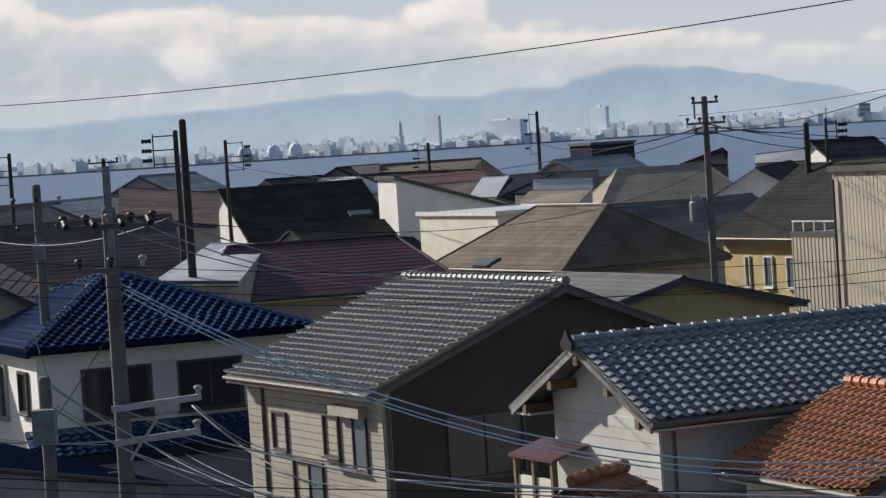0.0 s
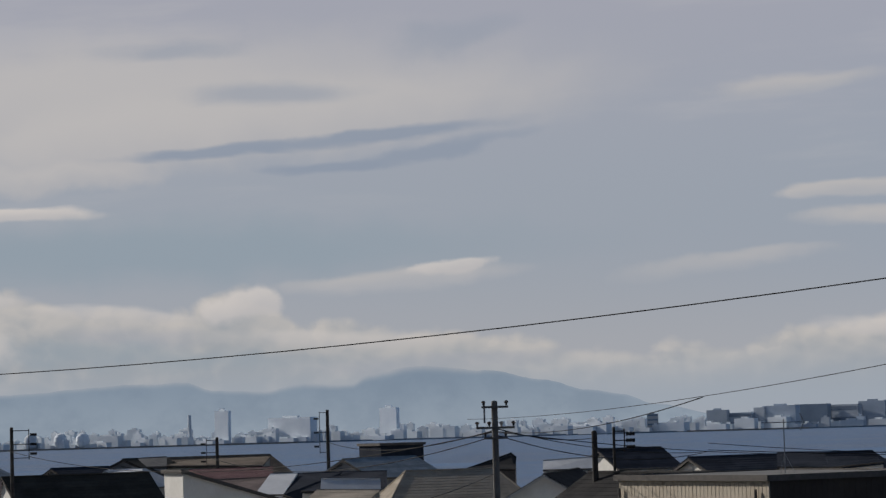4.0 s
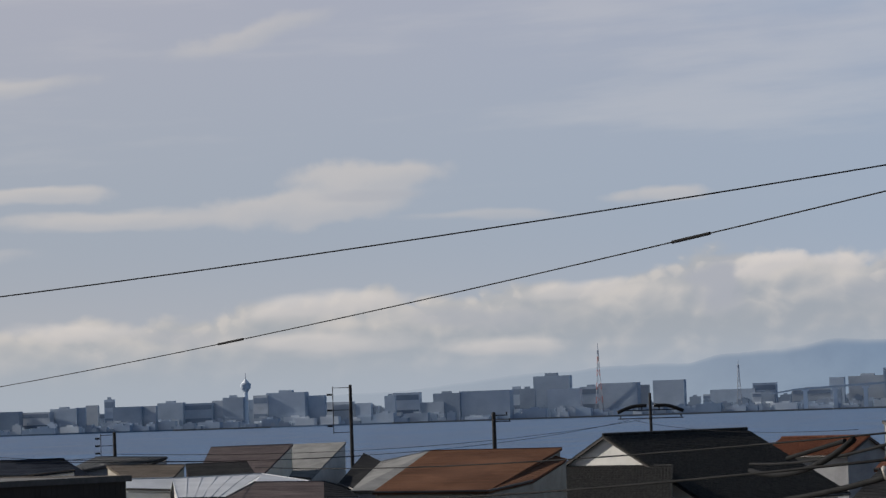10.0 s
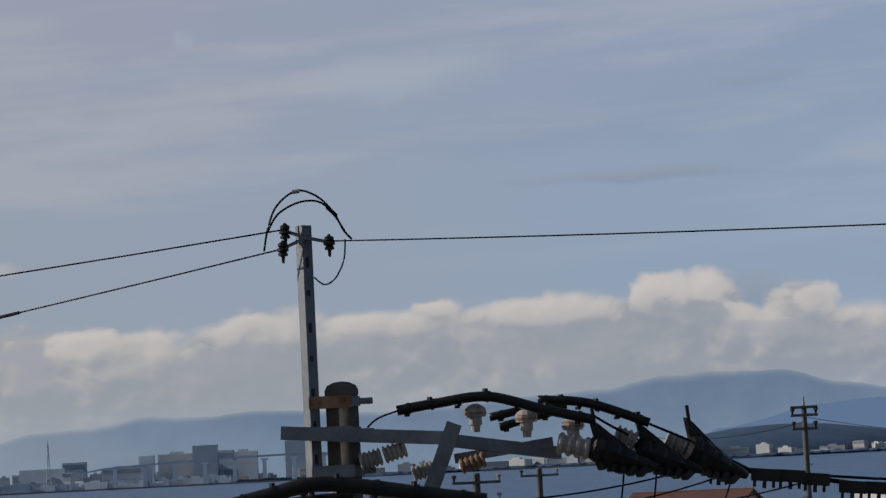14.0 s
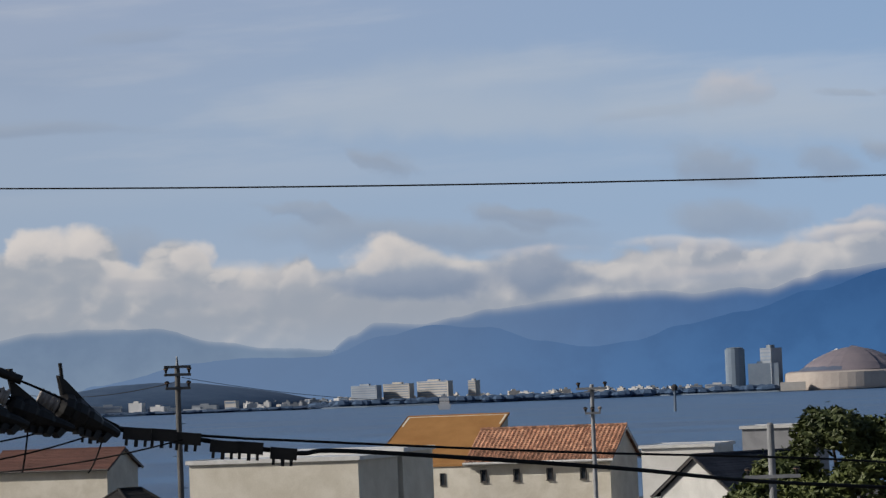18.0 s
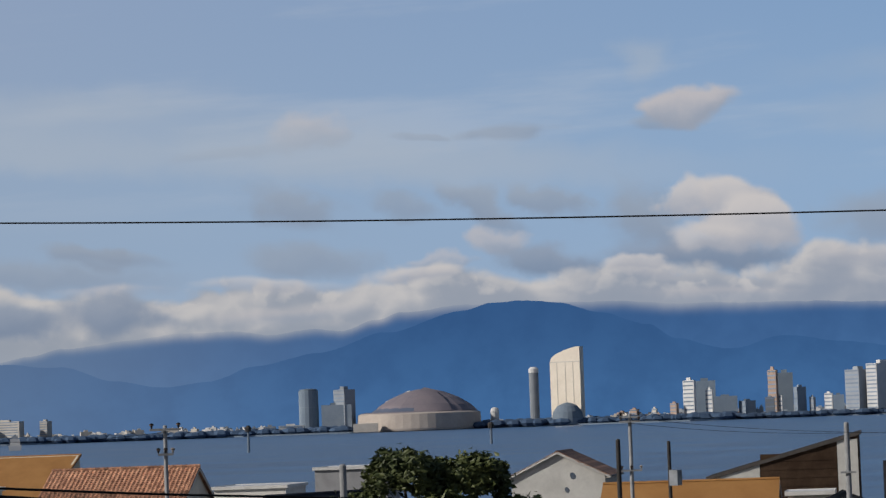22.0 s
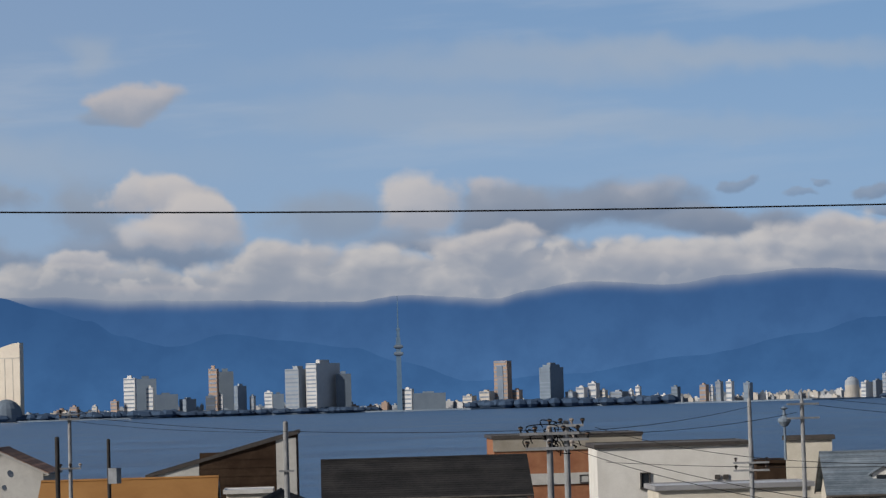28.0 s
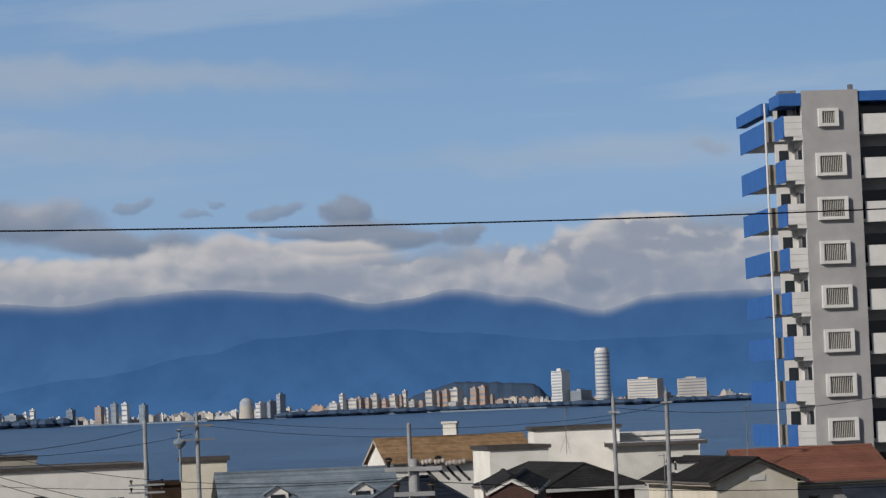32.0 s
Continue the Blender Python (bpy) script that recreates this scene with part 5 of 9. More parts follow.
HAZY = "hazy blue-grey building on the far shore"
SUNNY = "sunlit pale apartment block on the far shore"
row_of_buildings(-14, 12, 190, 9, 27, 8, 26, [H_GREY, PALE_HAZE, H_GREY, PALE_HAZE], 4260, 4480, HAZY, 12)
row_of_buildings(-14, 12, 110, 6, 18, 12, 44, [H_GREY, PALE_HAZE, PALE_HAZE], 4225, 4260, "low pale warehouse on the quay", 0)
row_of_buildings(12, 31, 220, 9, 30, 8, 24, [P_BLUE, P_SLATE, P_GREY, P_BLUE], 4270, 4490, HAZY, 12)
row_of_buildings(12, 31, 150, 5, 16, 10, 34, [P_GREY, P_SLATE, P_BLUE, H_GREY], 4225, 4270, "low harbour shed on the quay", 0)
row_of_buildings(30, 44, 34, 6, 20, 14, 40, [W_GREY, W_WHITE, W_CREAM], 4250, 4330, "small pale building on the far shore", 3)
row_of_buildings(44, 53.6, 140, 5, 16, 5, 18, [W_CREAM, W_WHITE, W_GREY, W_WHITE], 4260, 4400, SUNNY, 10)
row_of_buildings(57.5, 62, 40, 5, 13, 6, 16, [W_CREAM, W_WHITE, W_GREY], 4260, 4400, SUNNY, 5)
row_of_buildings(60.5, 68, 110, 5, 18, 5, 15, [W_CREAM, W_SALMON, W_GREY, W_BLUE, W_WHITE], 4260, 4420, SUNNY, 12)
row_of_buildings(68, 78, 190, 4, 15, 5, 15, [W_CREAM, W_GREY, W_GREY, W_WHITE], 4260, 4420, SUNNY, 12)
row_of_buildings(78, 88, 190, 5, 17, 5, 15, [W_CREAM, W_SALMON, W_SALMON, W_WHITE, W_GREY], 4260, 4420, SUNNY, 12)
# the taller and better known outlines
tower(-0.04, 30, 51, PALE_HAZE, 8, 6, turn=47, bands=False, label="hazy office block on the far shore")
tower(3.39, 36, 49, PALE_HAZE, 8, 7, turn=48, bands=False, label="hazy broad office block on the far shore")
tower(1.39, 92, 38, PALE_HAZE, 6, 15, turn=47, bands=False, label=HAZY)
tower(8.81, 17, 28, W_WHITE, 4, label="white twin-fronted block on the quay")
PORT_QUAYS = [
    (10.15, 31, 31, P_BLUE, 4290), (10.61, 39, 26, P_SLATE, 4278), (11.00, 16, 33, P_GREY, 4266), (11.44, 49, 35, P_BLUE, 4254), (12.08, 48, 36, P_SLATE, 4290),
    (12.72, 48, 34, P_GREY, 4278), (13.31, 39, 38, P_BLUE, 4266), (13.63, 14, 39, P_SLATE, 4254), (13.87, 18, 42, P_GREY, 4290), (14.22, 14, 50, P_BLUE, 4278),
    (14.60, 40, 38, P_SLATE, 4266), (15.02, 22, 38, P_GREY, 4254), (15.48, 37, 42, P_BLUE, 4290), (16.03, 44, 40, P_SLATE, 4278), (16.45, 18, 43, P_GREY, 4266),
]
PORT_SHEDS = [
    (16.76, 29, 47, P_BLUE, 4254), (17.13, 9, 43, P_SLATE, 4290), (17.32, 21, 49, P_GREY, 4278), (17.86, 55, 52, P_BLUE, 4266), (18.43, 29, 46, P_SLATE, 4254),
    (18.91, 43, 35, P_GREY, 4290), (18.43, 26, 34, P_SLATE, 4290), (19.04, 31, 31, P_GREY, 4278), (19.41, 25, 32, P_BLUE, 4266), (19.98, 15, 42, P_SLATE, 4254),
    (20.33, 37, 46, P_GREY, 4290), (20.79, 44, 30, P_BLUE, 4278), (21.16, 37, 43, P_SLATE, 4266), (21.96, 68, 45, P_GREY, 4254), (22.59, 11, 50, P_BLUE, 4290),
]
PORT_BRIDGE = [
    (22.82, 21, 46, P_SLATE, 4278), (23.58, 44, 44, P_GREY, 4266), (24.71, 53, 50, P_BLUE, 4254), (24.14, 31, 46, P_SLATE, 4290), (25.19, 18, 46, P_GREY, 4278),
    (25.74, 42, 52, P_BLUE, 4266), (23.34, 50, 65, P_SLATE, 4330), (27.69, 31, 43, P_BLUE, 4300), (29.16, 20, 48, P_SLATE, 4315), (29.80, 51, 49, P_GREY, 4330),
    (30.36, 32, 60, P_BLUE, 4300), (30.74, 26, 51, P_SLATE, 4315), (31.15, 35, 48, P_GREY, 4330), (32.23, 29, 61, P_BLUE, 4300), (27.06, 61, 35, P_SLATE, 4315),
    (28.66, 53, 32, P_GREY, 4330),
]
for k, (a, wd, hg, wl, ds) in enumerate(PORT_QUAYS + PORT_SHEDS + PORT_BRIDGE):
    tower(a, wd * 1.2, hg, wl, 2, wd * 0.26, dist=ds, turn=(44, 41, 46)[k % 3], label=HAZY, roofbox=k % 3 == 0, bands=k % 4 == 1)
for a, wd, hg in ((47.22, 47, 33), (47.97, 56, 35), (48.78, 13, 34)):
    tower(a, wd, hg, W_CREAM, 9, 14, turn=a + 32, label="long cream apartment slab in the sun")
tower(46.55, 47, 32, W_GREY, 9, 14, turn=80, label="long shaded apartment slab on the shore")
tower(54.90, 21, 66, W_GREY, 12, 27, turn=93, label="residential tower with a pale banded side and a dark one")
tower(54.73, 46, 43, W_BLUE, 6, label="blue-grey block at the foot of two towers", bands=False)
tower(53.79, 39, 14, W_WHITE, 3, label="low white building by the dome")
tower(62.01, 21, 61, W_WHITE, 10, 5, turn=100, label="white office tower in the sun")
tower(62.33, 32, 60, W_SLATE, 9, label="dark glass office tower by the water", bands=False, dist=4300)
tower(62.41, 13, 46, W_WHITE, 7, 2, turn=100, label="slim white tower block by the water")
tower(62.74, 36, 35, W_SLATE, 5, label="dark glass office block by the water", bands=False)
tower(63.72, 16, 72, W_SALMON, 11, 5, turn=102, label="slim salmon-coloured tower block")
tower(63.96, 25, 68, W_SLATE, 9, label="dark tower with a rounded top", bands=False, dist=4310)
tower(63.82, 15, 33, W_WHITE, 5, 2, turn=102, label="white apartment block in the sun")
tower(63.64, 14, 31, W_GREY, 5, label="grey apartment block on the far shore")
tower(64.26, 7, 45, W_BLUE, 6, 22, turn=102, label="blue-grey block with a pale edge")
tower(63.18, 13, 27, W_BLUE, 4, 25, turn=101, label="blue-grey block on the far shore")
tower(64.51, 8, 29, W_GREY, 4, 5, turn=103, label="small pale apartment block")
tower(64.84, 15, 34, W_WHITE, 6, 2, turn=103, label="round-topped white apartment block")
tower(65.04, 17, 31, W_SLATE, 5, label="dark office block on the far shore", bands=False)
tower(61.69, 12, 27, W_SALMON, 5, 6, turn=100, label="salmon apartment block on the far shore")
tower(61.28, 9, 20, W_CREAM, 4, 3, turn=99, label="cream apartment block on the far shore")
tower(60.87, 13, 20, W_SALMON, 4, 7, turn=99, label="salmon apartment block on the far shore")
tower(65.46, 26, 68, W_GREY, 11, 33, turn=103, label="tall grey residential tower block")
tower(65.97, 20, 76, W_WHITE, 13, 59, turn=104, label="broad white banded office tower")
tower(66.39, 23, 59, W_SLATE, 8, label="dark slate-coloured tower block", bands=False)
tower(67.71, 19, 33, W_WHITE, 5, 6, turn=106, label="white-banded office block on the far shore")
tower(68.15, 50, 26, W_SLATE, 4, label="dark hall on the far shore", bands=False)
tower(71.07, 14, 22, W_GREY, 4, 10, turn=109, label="pale apartment block on the far shore")
tower(71.30, 15, 28, W_WHITE, 4, 10, turn=109, label="pale apartment block on the far shore")
tower(71.55, 15, 34, W_WHITE, 4, 10, turn=110, label="pale apartment block on the far shore")
tower(71.75, 10, 23, W_CREAM, 4, 7, turn=110, label="pale apartment block on the far shore")
tower(72.06, 24, 20, W_GREY, 4, 16, turn=110, label="pale apartment block on the far shore")
tower(72.31, 7, 22, W_WHITE, 4, 4, turn=110, label="pale apartment block on the far shore")
tower(72.46, 8, 27, W_WHITE, 4, 5, turn=110, label="pale apartment block on the far shore")
tower(73.23, 12, 25, W_SLATE, 4, 8, turn=111, label="dark office block on the far shore")
tower(73.81, 12, 27, W_SALMON, 4, 8, turn=112, label="pale apartment block on the far shore")
tower(73.97, 6, 24, W_WHITE, 4, 4, turn=112, label="pale apartment block on the far shore")
tower(74.12, 10, 31, W_GREY, 4, 7, turn=112, label="pale apartment block on the far shore")
tower(74.34, 11, 31, W_WHITE, 4, 7, turn=112, label="pale apartment block on the far shore")
tower(74.71, 12, 28, W_SLATE, 4, 8, turn=113, label="dark office block on the far shore")
tower(69.34, 19, 26, W_CREAM, 4, 13, turn=107, label="pale apartment block on the far shore")
tower(69.97, 13, 27, W_SALMON, 4, 9, turn=108, label="pale apartment block on the far shore")
tower(68.98, 18, 20, W_CREAM, 4, 12, turn=107, label="pale apartment block on the far shore")
tower(77.12, 9, 24, W_WHITE, 4, 17, turn=115, label="grey and white apartment slab")
tower(77.34, 6, 26, W_GREY, 4, 17, turn=115, label="grey apartment slab on the shore")
tower(77.53, 7, 36, W_GREY, 6, 14, turn=116, label="tall grey apartment block")
tower(78.80, 7, 32, W_WHITE, 6, 9, turn=117, label="white apartment block in the sun")
tower(79.00, 19, 24, W_CREAM, 4, 6, turn=117, label="cream rounded apartment block")
tower(78.63, 14, 20, W_WHITE, 4, 8, turn=117, label="white apartment block in the sun")
tower(83.31, 20, 55, W_WHITE, 12, 21, turn=121, label="pale apartment tower by the water")
tower(83.72, 21, 24, W_GREY, 5, 27, turn=122, label="grey apartment block by the water")
tower(79.15, 12, 26, W_SALMON, 4, 10, turn=117, label="salmon and cream apartment block")
tower(79.32, 10, 24, W_SALMON, 4, 9, turn=117, label="salmon and cream apartment block")
tower(79.48, 12, 30, W_CREAM, 4, 10, turn=117, label="salmon and cream apartment block")
tower(79.67, 10, 22, W_SALMON, 4, 9, turn=118, label="salmon and cream apartment block")
tower(79.86, 12, 28, W_CREAM, 4, 10, turn=118, label="salmon and cream apartment block")
tower(80.00, 7, 26, W_SALMON, 4, 6, turn=118, label="salmon and cream apartment block")
tower(80.09, 7, 34, W_CREAM, 4, 6, turn=118, label="salmon and cream apartment block")
tower(80.25, 12, 18, W_CREAM, 4, 10, turn=118, label="salmon and cream apartment block")
tower(80.62, 13, 32, W_CREAM, 4, 11, turn=119, label="salmon and cream apartment block")
tower(80.78, 8, 30, W_SALMON, 4, 7, turn=119, label="salmon and cream apartment block")
tower(80.94, 10, 32, W_SALMON, 4, 9, turn=119, label="salmon and cream apartment block")
tower(81.14, 15, 34, W_CREAM, 4, 13, turn=119, label="salmon and cream apartment block")
tower(81.34, 8, 18, W_CREAM, 4, 7, turn=119, label="salmon and cream apartment block")
tower(81.53, 11, 34, W_SALMON, 4, 9, turn=120, label="salmon and cream apartment block")
tower(81.71, 13, 36, W_SALMON, 4, 11, turn=120, label="salmon and cream apartment block")
tower(81.88, 7, 22, W_SALMON, 4, 6, turn=120, label="salmon and cream apartment block")
tower(80.43, 8, 16, W_SALMON, 4, 7, turn=118, label="salmon and cream apartment block")
tower(79.88, 33, 10, W_SALMON, 4, 29, turn=118, label="salmon and cream apartment block")
tower(81.09, 23, 14, W_CREAM, 4, 20, turn=119, label="salmon and cream apartment block")
tower(82.08, 15, 14, W_SALMON, 4, 13, turn=120, label="salmon and cream apartment block")
towers = tower(69.68, 26, 72, W_SALMON, 12, 11, turn=108, label="pinkish tower with a dark centre strip", roofbox=False)
for x0, x1, z0, z1 in ((-7, 5, 48, 64), (-6, 5, 4, 44)):
    part("window_panel", Shape().box(x0, x1, -11 / 2 - 0.8, -11 / 2 + 0.2, z0, z1), FAR_GLASS, towers, "dark glazed panel")
stepped = tower(70.68, 21, 60, W_SLATE, 11, 33, turn=109, label="dark grey tower with steps at the top", roofbox=False)
part("crown", Shape().box(-21 * 0.35, 21 * 0.35, -33 * 0.35, 33 * 0.35, 60, 64), W_SLATE, stepped)
part("crown", Shape().box(-21 * 0.18, 21 * 0.18, -33 * 0.18, 33 * 0.18, 64, 67), W_GREY, stepped)
tower(85.05, 52, 38, W_CREAM, 9, 20, turn=115, label="cream terraced apartment block"), tower(86.0, 44, 36, W_CREAM, 8, 18, label="cream apartment block by the water")


def turned_thing(name, heading, pieces, label, category, dist=4250.0, base=1.0, sides=20):
    p = spot(heading, dist, base)
    root = thing(name, pose(p.x, p.y, p.z, 0, 0, -heading), label, category)
    for piece, profile, material in pieces:
        part(piece, Shape().turned(profile, sides), material, root, smooth=False)
    return root


turned_thing("round_tower", 54.16, [("body", [(15, 0), (15, 66)], W_SLATE), ("cap", [(13, 66), (13, 68), (5, 69)], W_SLATE), ("mullion_ring", [(15.3, 40), (15.3, 41)], W_BLUE)], "dark blue round residential tower by the dome", "tower", sides=16)
turned_thing("round_tower", 58.82, [("body", [(7.5, 0), (7.5, 82)], W_GREY), ("cap", [(8.0, 82), (8.0, 88), (4, 91)], W_WHITE)], "slim grey tower block beside a hotel", "tower", dist=4300, sides=14)
turned_thing("round_tower", 57.99, [("body", [(6.5, 0), (6.5, 24)], W_WHITE), ("cap", [(7.0, 24), (5.5, 29), (1, 31)], W_WHITE)], "small white round-topped tower by the water", "tower", sides=12)
round_white = turned_thing("round_tower", 84.18, [("body", [(11.5, 0), (11.5, 84)], W_WHITE), ("cap", [(9.5, 84), (9.5, 88)], W_WHITE)], "tall white apartment tower with balcony bands", "tower", sides=20)
for i in range(14):
    part("balcony_band", Shape().turned([(11.9, 4 + i * 5.7), (11.9, 6.2 + i * 5.7)], 20), FAR_GLASS, round_white)
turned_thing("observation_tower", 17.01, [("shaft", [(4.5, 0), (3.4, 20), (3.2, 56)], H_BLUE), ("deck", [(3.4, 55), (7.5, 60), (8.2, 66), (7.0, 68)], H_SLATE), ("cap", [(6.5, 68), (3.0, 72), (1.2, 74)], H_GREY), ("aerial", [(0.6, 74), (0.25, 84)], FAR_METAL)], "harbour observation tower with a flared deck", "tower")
turned_thing("observation_tower", 67.54, [("shaft", [(4.6, 0), (4.3, 60), (4.0, 112)], TOWER_GLASS), ("deck", [(5.5, 84), (8.5, 86), (8.5, 89), (5.5, 90)], W_SLATE), ("deck", [(5.5, 95), (8.5, 97), (8.5, 99), (5.5, 101)], W_SLATE), ("aerial_base", [(2.6, 112), (2.6, 122), (3.4, 123), (3.4, 126), (1.2, 127)], TOWER_GLASS), ("aerial", [(1.2, 127), (0.9, 150), (0.45, 176)], TOWER_GLASS)], "tall slender glass observation tower", "tower", sides=3)
turned_thing("domed_building", 59.49, [("drum", [(24, 0), (24, 10)], W_SLATE), ("dome", [(24, 10), (22, 20), (15, 29), (6, 33), (0, 34)], W_SLATE)], "dark glazed round atrium beside the hotel", "building", dist=4225)
turned_thing("domed_building", 76.82, [("drum", [(11, 0), (11, 20)], W_CREAM), ("dome", [(11, 20), (10, 27), (6, 31), (0, 33)], W_GREY)], "round-topped cream block on the shore", "building")
dome = turned_thing("stadium_dome", 56.43, [("drum", [(94, 0), (95, 3), (94, 25), (90, 27)], DRUM_WALL)], "stadium with a folded brown metal dome on a pale drum", "stadium", sides=48)


def shell(a0, a1, profile, shift=(9.0, 0.0)):
    """A part of the dome between two bearings of its own plan."""
    s_, k = Shape(), 24
    for i in range(k):
        b0, b1 = (radians(a0 + (a1 - a0) * (i + j) / k) for j in (0, 1))
        for (r0, z0), (r1, z1) in zip(profile, profile[1:]):
            s_.face(*((r * math.cos(b) + shift[0], r * math.sin(b) + shift[1], z) for r, z, b in ((r0, z0, b0), (r0, z0, b1), (r1, z1, b1), (r1, z1, b0))))
    return s_


part("ring_roof", Shape().turned([(90, 27), (84, 28.5), (10, 29)], 48), DOME_SKIN, dome)
part("roof", shell(0, 360, [(81, 28), (70, 38), (52, 49), (30, 58), (12, 62), (0.1, 63)]), DOME_SKIN, dome)
part("roof_panel", shell(258, 300, [(82.5, 28.5), (71.5, 39.5), (53, 51), (31, 60), (12, 64), (0.1, 65)]), DOME_SKIN, dome, "raised pinkish-brown roof panel")
part("roof_panel", shell(175, 258, [(84, 28), (70, 36.5), (50, 46), (22, 57), (21.9, 58.5)]), DOME_BLUE, dome, "folded-back blue-grey roof panel")
part("panel_rim", Shape().tube([(9 + r * math.cos(radians(178)), r * math.sin(radians(178)), z + 1.5) for r, z in ((60, 42), (50, 46.5), (36, 52.5), (22, 58.5))], 1.6, 6), W_WHITE, dome, "pale upper rim of the folded panel")
part("annex", Shape().box(-99, -62, -98, -80, 0, 13), W_CREAM, dome, "low cream annex with a flat roof")
hotel = thing("hotel", pose(*spot(59.54, 4260, 1.0), 0, 0, -91.5), "tall pale hotel with a sloping curved top in the sun", "building")
part("body", Shape().slab([(-27, -10, 0), (27, -10, 0), (27, -10, 119), (21, -10, 119), (10, -10, 117), (-4, -10, 113), (-17, -10, 108), (-24, -10, 103), (-27, -10, 97)], (0, 11, 0)), FAR_GOLD, hotel)
for x0 in (-15, 0, 14):
    part("facade_joint", Shape().box(x0, x0 + 1.0, -10.4, -9.9, 4, 95), W_CREAM, hotel)
part("top_band", Shape().box(-26.5, 26.5, -10.4, -9.9, 95.5, 97), W_CREAM, hotel)


for tank_at in (-3.95, -3.35, -2.9):
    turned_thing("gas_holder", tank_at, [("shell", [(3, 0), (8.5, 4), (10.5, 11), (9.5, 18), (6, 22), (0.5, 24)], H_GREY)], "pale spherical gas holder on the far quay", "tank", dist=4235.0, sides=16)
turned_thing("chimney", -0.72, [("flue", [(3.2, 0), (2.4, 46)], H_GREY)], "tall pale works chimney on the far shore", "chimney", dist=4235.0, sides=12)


def lattice_mast(heading, high, foot, label, dist=4250.0):
    p = spot(heading, dist, 1.0)
    root = thing("lattice_mast", pose(p.x, p.y, p.z, 0, 0, -heading), label, "mast")
    levels = 10
    for i in range(levels):
        z0, z1 = high * i / levels, high * (i + 1) / levels
        w0, w1 = foot * (1 - i / levels) ** 1.3 + 0.7, foot * (1 - (i + 1) / levels) ** 1.3 + 0.7
        s = Shape()
        for sx, sy in ((-1, -1), (1, -1), (1, 1), (-1, 1)):
            s.tube([(sx * w0, sy * w0, z0), (sx * w1, sy * w1, z1)], 0.45, 4)
            s.tube([(sx * w0, sy * w0, z0), (-sy * w1, sx * w1, z1)], 0.28, 4)
        part("mast_section", s, FAR_RED if i % 2 == 0 and high > 90 else FAR_METAL, root)
    part("aerial", Shape().tube([(0, 0, high), (0, 0, high * 1.1)], 0.3, 5), FAR_METAL, root)


lattice_mast(24.29, 102, 6, "red and white lattice broadcasting mast")
lattice_mast(27.16, 72, 4, "grey lattice mast on the shore")
bridge = thing("harbour_bridge", pose(*spot(30.42, 4215, 0), 0, 0, -30.42), "long high road bridge on pale concrete piers", "bridge")
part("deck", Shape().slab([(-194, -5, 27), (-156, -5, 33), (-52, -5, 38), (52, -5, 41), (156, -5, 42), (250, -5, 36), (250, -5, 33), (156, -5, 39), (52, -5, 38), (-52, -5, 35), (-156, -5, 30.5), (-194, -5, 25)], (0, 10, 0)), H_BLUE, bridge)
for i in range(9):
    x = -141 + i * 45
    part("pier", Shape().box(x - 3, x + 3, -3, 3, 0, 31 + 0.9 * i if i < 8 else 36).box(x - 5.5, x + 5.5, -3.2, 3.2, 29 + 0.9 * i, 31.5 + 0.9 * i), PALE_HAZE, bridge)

# woods and breakwaters along the far shore


def wood(a0, a1, dist, high, label):
    s, a = Shape(), a0
    r = random.Random(int(a0 * 10))
    while a < a1:
        p = spot(a, dist + r.uniform(-18, 18), 1.0)
        wd, hg = r.uniform(8, 16), high * r.uniform(0.75, 1.05)
        n = len(s.v)
        s.turned([(wd * 0.6, 0), (wd, hg * 0.4), (wd * 0.75, hg * 0.8), (wd * 0.2, hg)], 7, p)
        a += 0.06
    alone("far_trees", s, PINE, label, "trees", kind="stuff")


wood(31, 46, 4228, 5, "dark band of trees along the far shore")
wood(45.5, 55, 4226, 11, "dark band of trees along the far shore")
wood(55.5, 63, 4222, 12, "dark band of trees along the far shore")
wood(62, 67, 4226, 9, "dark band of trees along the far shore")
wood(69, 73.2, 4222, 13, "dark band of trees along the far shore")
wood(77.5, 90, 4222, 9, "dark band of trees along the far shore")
hill = Shape()
hill_cols = []
for i in range(121):
    a_, f = 79.76 + 3.39 * i / 120, i / 120
    z_ = 4 + 44 * min(1.0, f / 0.42, (1 - f) / 0.12) ** 0.6 * (1 - 0.22 * max(0.0, f - 0.45) / 0.55) + 2.2 * noise.fractal((i * 0.16, 2.0, 0.0), 0.8, 2.0, 4)
    hill_cols.append([spot(a_, 4470 + 12 * k, z_ * (k / 5) ** 0.6) for k in range(6)] + [spot(a_, 4570, 0)])
hill.v = [tuple(p) for c in hill_cols for p in c]
hill.f = [(i * 7 + k, (i + 1) * 7 + k, (i + 1) * 7 + k + 1, i * 7 + k + 1) for i in range(120) for k in range(6)]
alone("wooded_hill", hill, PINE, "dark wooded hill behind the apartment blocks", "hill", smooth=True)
for a0, a1, d in ((-9, 1.5, 4120), (9.5, 12, 4140), (15.5, 17.5, 4130), (20, 33, 4150), (36, 40, 4120)):
    alone("breakwater", Shape().slab([*(spot(a0 + (a1 - a0) * i / 12, d, 2.4) for i in range(13)), *(spot(a1 - (a1 - a0) * i / 12, d + 12, 2.4) for i in range(13))], (0, 0, -3.0)), CONCRETE, "low dark concrete breakwater in the bay", "breakwater")

# ---- poles and wires ----


